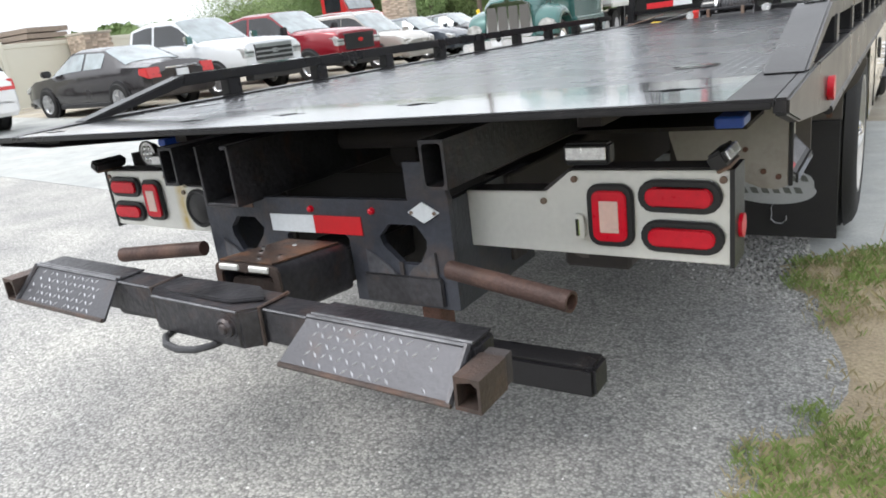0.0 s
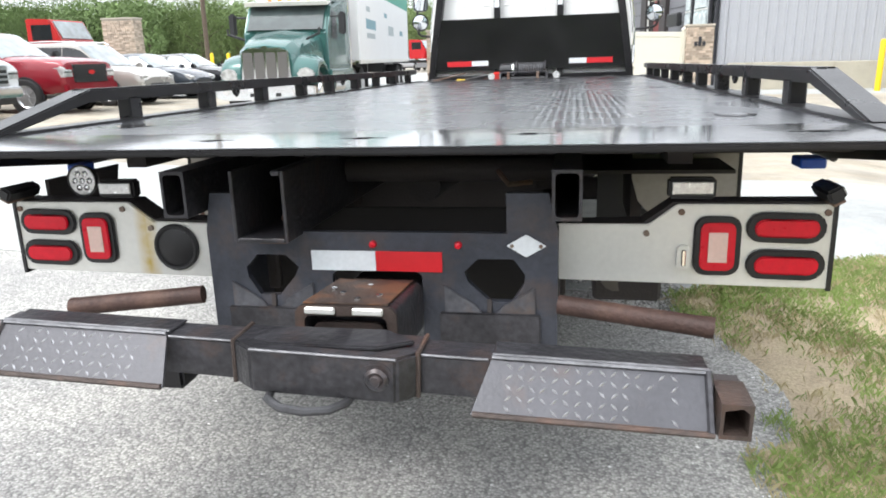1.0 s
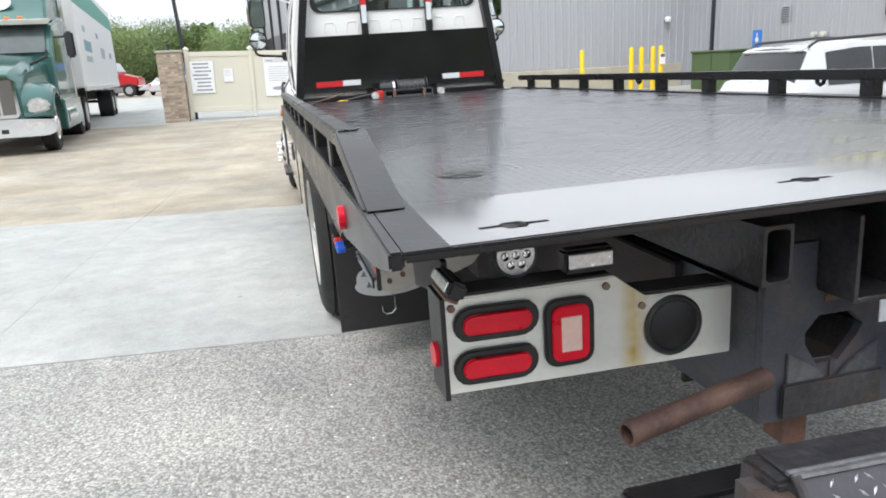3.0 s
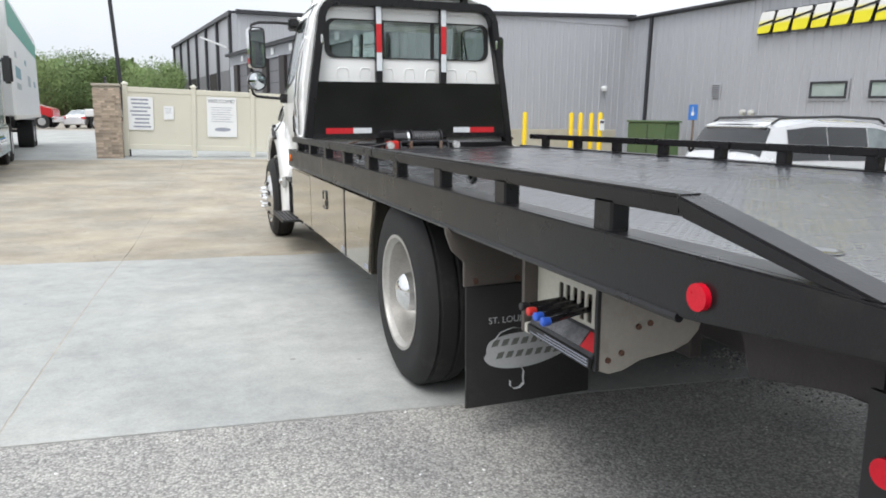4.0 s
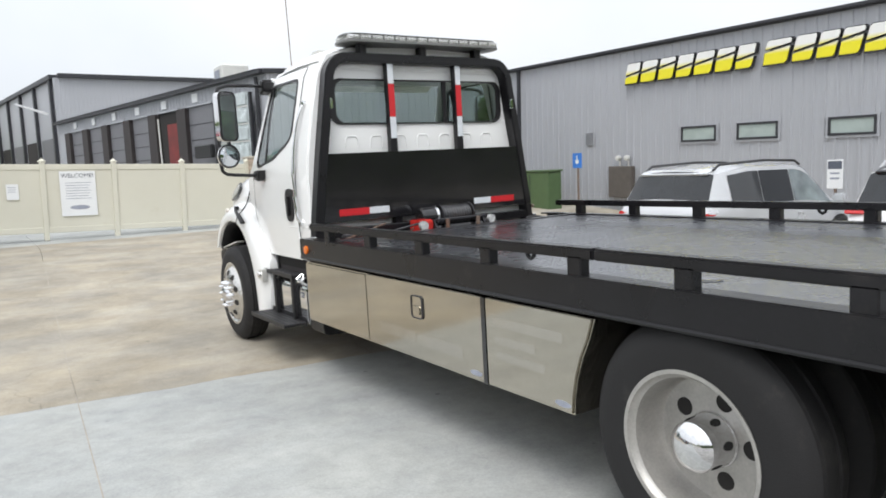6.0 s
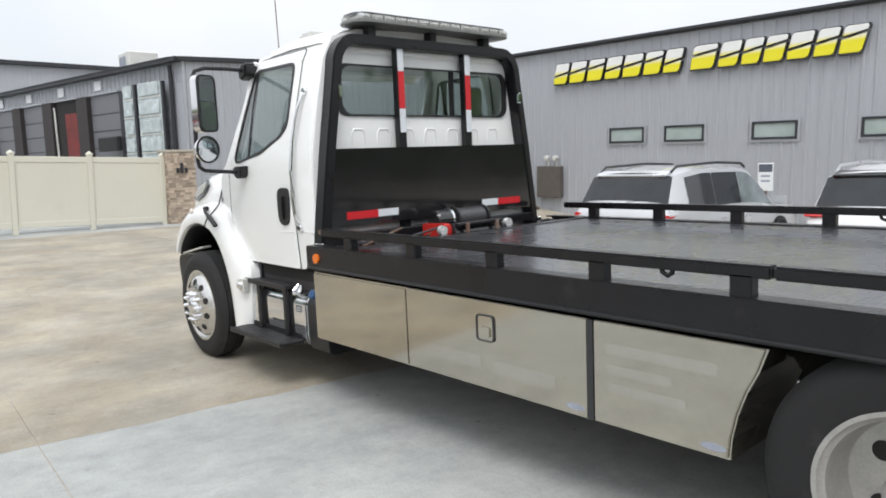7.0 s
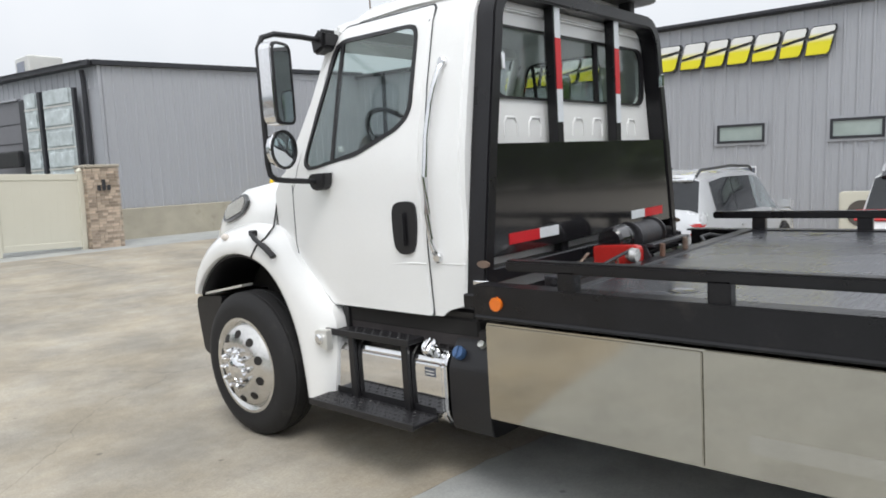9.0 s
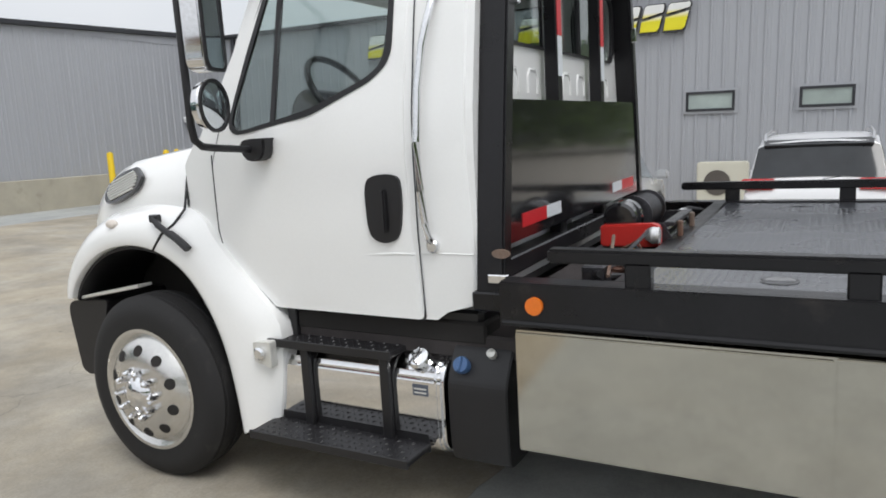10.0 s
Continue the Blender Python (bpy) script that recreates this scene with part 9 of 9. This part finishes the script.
        w = part("wheel", lathe(B(), [(-s * 0.26, 0.0), (-s * 0.26, 0.29), (s * 0.0, 0.30), (-s * 0.03, 0.25), (s * 0.03, 0.18), (s * 0.05, 0.1), (s * 0.05, 0.0)], (s * 1.06, 0.72, 0.50), "x", 28), CHROME, t)
        part("tyre", lathe(B(), [(-s * 0.26, 0.30), (-s * 0.27, 0.46), (-s * 0.23, 0.5), (-s * 0.02, 0.5), (s * 0.01, 0.46), (s * 0.01, 0.3)], (s * 1.06, 0.72, 0.50), "x", 32, cap=False), RUBBER, w)
        mir = part("door_mirror", box(B(), min(s * 1.32, s * 1.50), max(s * 1.32, s * 1.50), 1.95, 2.08, 1.85, 2.40, 0.04, 2), GRILLEDARK, t)
        part("mirror_arm", tube(B(), [(s * 1.08, 2.15, 2.3), (s * 1.42, 2.05, 2.3)], 0.025, 8), GRILLEDARK, mir)
        part("hood_mirror", tube(B(), [(s * 0.75, 0.9, 1.72), (s * 1.1, 0.75, 1.85), (s * 1.1, 0.75, 1.98)], 0.03, 8), GRILLEDARK, t)
        part("side_window", prism(B(), [(2.15, 1.78), (2.85, 1.75), (2.85, 2.45), (2.40, 2.45)], "x", s * 1.071, s * 1.08), CARGLASS, t)
        part("fairing", box(B(), min(s * 0.80, s * 1.14), max(s * 0.80, s * 1.14), 1.75, 4.6, 0.35, 1.0, 0.03), GREEN, t)
        part("step_tank", lathe(B(), [(1.9, 0.0), (1.9, 0.29), (3.2, 0.29), (3.2, 0.0)], (s * 0.90, 0, 0.62), "y", 20), CHROME, t)
        for y in (5.3, 6.6):
            for x in (1.02,):
                ww = part("drive_wheel", disc(B(), (s * x, y, 0.5), "x", 0.29, -s * 0.5, s * 0.02, 24), ALLOY, t)
                part("tyre", lathe(B(), [(-s * 0.5, 0.28), (-s * 0.5, 0.5), (-s * 0.02, 0.5), (s * 0.01, 0.45), (s * 0.01, 0.28)], (s * x, y, 0.5), "x", 30, cap=False), RUBBER, ww)
        for y in (15.0, 16.3):
            ww = part("trailer_wheel", disc(B(), (s * 1.12, y, 0.5), "x", 0.28, -s * 0.5, s * 0.02, 24), ALLOY, t)
            part("tyre", lathe(B(), [(-s * 0.5, 0.27), (-s * 0.5, 0.5), (-s * 0.02, 0.5), (s * 0.01, 0.45), (s * 0.01, 0.27)], (s * 1.12, y, 0.5), "x", 30, cap=False), RUBBER, ww)
        part("landing_leg", box(B(), s * 0.85 - 0.06, s * 0.85 + 0.06, 8.3, 8.42, 0.25, 1.2), GRILLEDARK, t)
        part("exhaust_stack", tube(B(), [(s * 1.0, 4.7, 0.9), (s * 1.0, 4.7, 3.9)], 0.08, 12), CHROME, t)
    part("cab", prism(B(), [(1.75, 0.75), (4.5, 0.75), (4.5, 2.9), (2.65, 2.62), (2.30, 2.60), (1.75, 1.93)], "x", -1.07, 1.07, 0.05), GREEN, t)
    part("sleeper_roof", prism(B(), [(2.55, 2.62), (4.5, 2.75), (4.5, 3.85), (3.6, 3.75), (2.9, 3.2)], "x", -0.98, 0.98, 0.06), GREEN, t)
    part("roof_emblem", prism(B(), [(0.33 * math.cos(radians(a)), 3.10 + 0.19 * math.sin(radians(a))) for a in range(0, 360, 15)], "y", 2.70, 2.76), SIGNWHITE, t)
    part("windshield", prism(B(), [(1.74, 1.96), (2.24, 2.56), (2.22, 2.58), (1.71, 1.98)], "x", -0.95, 0.95), mat("semi_windshield", (0.055, 0.07, 0.07), 0.06, 0, 0.4, 2.0, coat=0.5), t, "dark reflecting windshield")
    part("visor", prism(B(), [(1.98, 2.56), (2.36, 2.64), (2.36, 2.70), (1.95, 2.66)], "x", -1.06, 1.06, 0.01), ALU, t)
    for x in (-0.5, -0.25, 0.0, 0.25, 0.5):
        part("roof_marker", box(B(), x - 0.05, x + 0.05, 2.3, 2.36, 2.70, 2.75, 0.01), AMBER, t)
    for x in (-0.45, 0.30):
        part("wiper", tube(B(), [(x, 1.74, 1.97), (x + 0.42, 1.82, 2.08)], 0.012, 6), GRILLEDARK, t)
    part("chassis", box(B(), -0.45, 0.45, 1.5, 8.0, 0.62, 0.90), GRILLEDARK, t)
    box_ = part("trailer_box", box(B(), -1.28, 1.28, 5.0, 17.6, 1.18, 4.05, 0.03), mat("trailer_white", (0.70, 0.71, 0.72), 0.4, 0, 0.04, 1.2, stain=(0.5, 0.5, 0.5), stain_amount=0.05), t, "white box trailer with green band")
    TEAL = mat("trailer_band", (0.02, 0.26, 0.19), 0.4)
    for s in (-1, 1):
        part("green_band", prism(B(), [(5.02, 3.30), (17.58, 3.30), (17.58, 3.80), (5.02, 3.95)], "x", s * 1.281, s * 1.284), TEAL, box_)
        for k, (y0, y1, z, h) in enumerate(((6.4, 7.1, 2.75, 0.16), (6.3, 8.2, 2.30, 0.30), (6.4, 8.0, 1.95, 0.16), (10.2, 10.9, 2.75, 0.16), (11.2, 12.6, 2.25, 0.34), (14.5, 15.5, 2.25, 0.2))):
            part("trailer_print", box(B(), min(s * 1.281, s * 1.283), max(s * 1.281, s * 1.283), y0, y1, z - h / 2, z + h / 2), mat("trailer_ink_%d_%d" % (k, s), (0.16, 0.30, 0.36) if k % 2 else (0.35, 0.40, 0.42), 0.5), box_)
        part("lower_rail", box(B(), min(s * 1.24, s * 1.30), max(s * 1.24, s * 1.30), 5.0, 17.6, 1.10, 1.22, 0.01), ALU, box_)
    part("bogie", box(B(), -0.6, 0.6, 14.2, 17.2, 0.7, 1.1), GRILLEDARK, t)
    part("underride_bar", box(B(), -1.1, 1.1, 17.3, 17.4, 0.5, 0.62), GRILLEDARK, t)
    return t


semi()

# west side: fence, pier, low sheds
wf = thing("vinyl_fence", "cream vinyl fence behind the parked cars", "fence")
for i in range(9):
    y = -6 + 2.6 * i
    x = -20.6
    z = height(x, y)
    part("fence_post", box(B(), x - 0.07, x + 0.07, y - 0.07, y + 0.07, z - 0.1, z + 1.95, 0.01), VINYL, wf)
    if i < 8:
        part("fence_panel", box(B(), x - 0.02, x + 0.02, y + 0.07, y + 2.53, z + 0.05, z + 1.80), VINYL, wf)
        part("fence_rail", box(B(), x - 0.035, x + 0.035, y + 0.07, y + 2.53, z + 1.75, z + 1.88, 0.006), VINYL, wf)
pier(-20.45, -19.55, 11.6, 12.5, 2.15, "wide tan brick pier, by the cream fence", 4)
pier(-18.4, -17.0, 25.2, 25.8, 3.0, "broad tan brick pier behind the parked cars", 5)
shed = solo("brown_shed", prism(B(), [(2, 0), (12, 0), (12, 3.4), (7, 4.2), (2, 3.4)], "x", -52, -40), mat("brown_siding", (0.28, 0.20, 0.14), 0.8), "low brown building beyond the fence", "building", smooth=False)
part("roof", prism(B(), [(1.6, 3.3), (7, 4.2), (12.4, 3.3), (12.4, 3.5), (7, 4.45), (1.6, 3.5)], "x", -52.3, -39.7), mat("brown_roof", (0.20, 0.15, 0.12), 0.8), shed)
stack = thing("material_rack", "stacked timber and a grey tank on a rack", "rack", m=pose(-36, 16, 0, 0, 0, 0))
part("tank", box(B(), -2.0, 0.5, -1.5, 1.0, 0.3, 3.3, 0.1), mat("pale_tank", (0.50, 0.55, 0.60), 0.5), stack)
for k in range(5):
    part("timber", box(B(), -2.5, 2.5, 1.2 + 0.1 * k, 3.2 + 0.1 * k, 1.9 + 0.28 * k, 2.12 + 0.28 * k), mat("timber_%d" % k, (0.26, 0.21, 0.17), 0.9), stack)
part("rack_frame", box(B(), -2.4, 2.4, 1.2, 3.4, 0.0, 1.88), DARKTRIM, stack)

# ---- paving slabs, each a piece of its own ----
pave = tagged(new("pavement"), "large concrete slabs, pale and tan, with dirt in the joints", "pavement", kind="structure")
COLS = [-2.73 + 4.25 * (i - 13) for i in range(26)]
ROWS_Y = [2.06, 6.17, 11.75, 16.6, 21.3, 26.5, 32, 38, 46, 56]
def lie(x, y, j):
    """A slab corner: the grid stands a little askew, and the old edge between pale and tan wanders."""
    wander = (0.035 * noise.noise((x * 2.1, 3.3, 0)) + 0.02 * noise.noise((x * 9.0, 7.7, 0))) if abs(y - ROWS_Y[1]) < 0.01 else 0.0
    yy = y + wander - (0.112 if y > 3 else 0.10) * x * (1 if y < 20 else 0)
    xx = x + (0.05 * (yy - 6.2) if y < 20 else 0.69)
    return xx, yy, height(xx, yy)
for j in range(len(ROWS_Y) - 1):
    for i in range(len(COLS) - 1):
        x0, x1, ya, yb = COLS[i] + 0.004, COLS[i + 1] - 0.004, ROWS_Y[j] + 0.001, ROWS_Y[j + 1] - 0.001
        bm = B()
        n, nx = 5, 40 if j < 2 and 11 <= i <= 13 else 5
        top = [[bm.verts.new(lie(x0 + (x1 - x0) * a / nx, ya + (yb - ya) * q / n, j)) for q in range(n + 1)] for a in range(nx + 1)]
        for a in range(nx):
            for q in range(n):
                bm.faces.new((top[a][q], top[a + 1][q], top[a + 1][q + 1], top[a][q + 1]))
        rim = [top[a][0] for a in range(nx + 1)] + [top[nx][q] for q in range(1, n + 1)] + [top[a][n] for a in range(nx - 1, -1, -1)] + [top[0][q] for q in range(n - 1, 0, -1)]
        dn = [bm.verts.new((v.co.x, v.co.y, v.co.z - 0.032)) for v in rim]
        for k in range(len(rim)):
            bm.faces.new((rim[k], dn[k], dn[(k + 1) % len(rim)], rim[(k + 1) % len(rim)]))
        part("slab", bm, CONCRETE if j == 0 or j >= 4 else TANCONC, pave, smooth=False)
# dry dirt that fills the joints between the columns of slabs
dirt = B()
for x in COLS[8:18]:
    strip = []
    for k in range(161):
        y = ROWS_Y[0] + (16.6 - ROWS_Y[0]) * k / 160
        px_, py_, pz_ = lie(x, y, 0)
        half = 0.005 + 0.003 * noise.noise((y * 3.1, x, 2.0))
        strip.append((dirt.verts.new((px_ - half, py_, pz_ - 0.0015)), dirt.verts.new((px_ + half, py_, pz_ - 0.0015))))
    for a, b in zip(strip, strip[1:]):
        dirt.faces.new((a[0], a[1], b[1], b[0]))
part("joint_dirt", dirt, JOINT, pave, smooth=False)
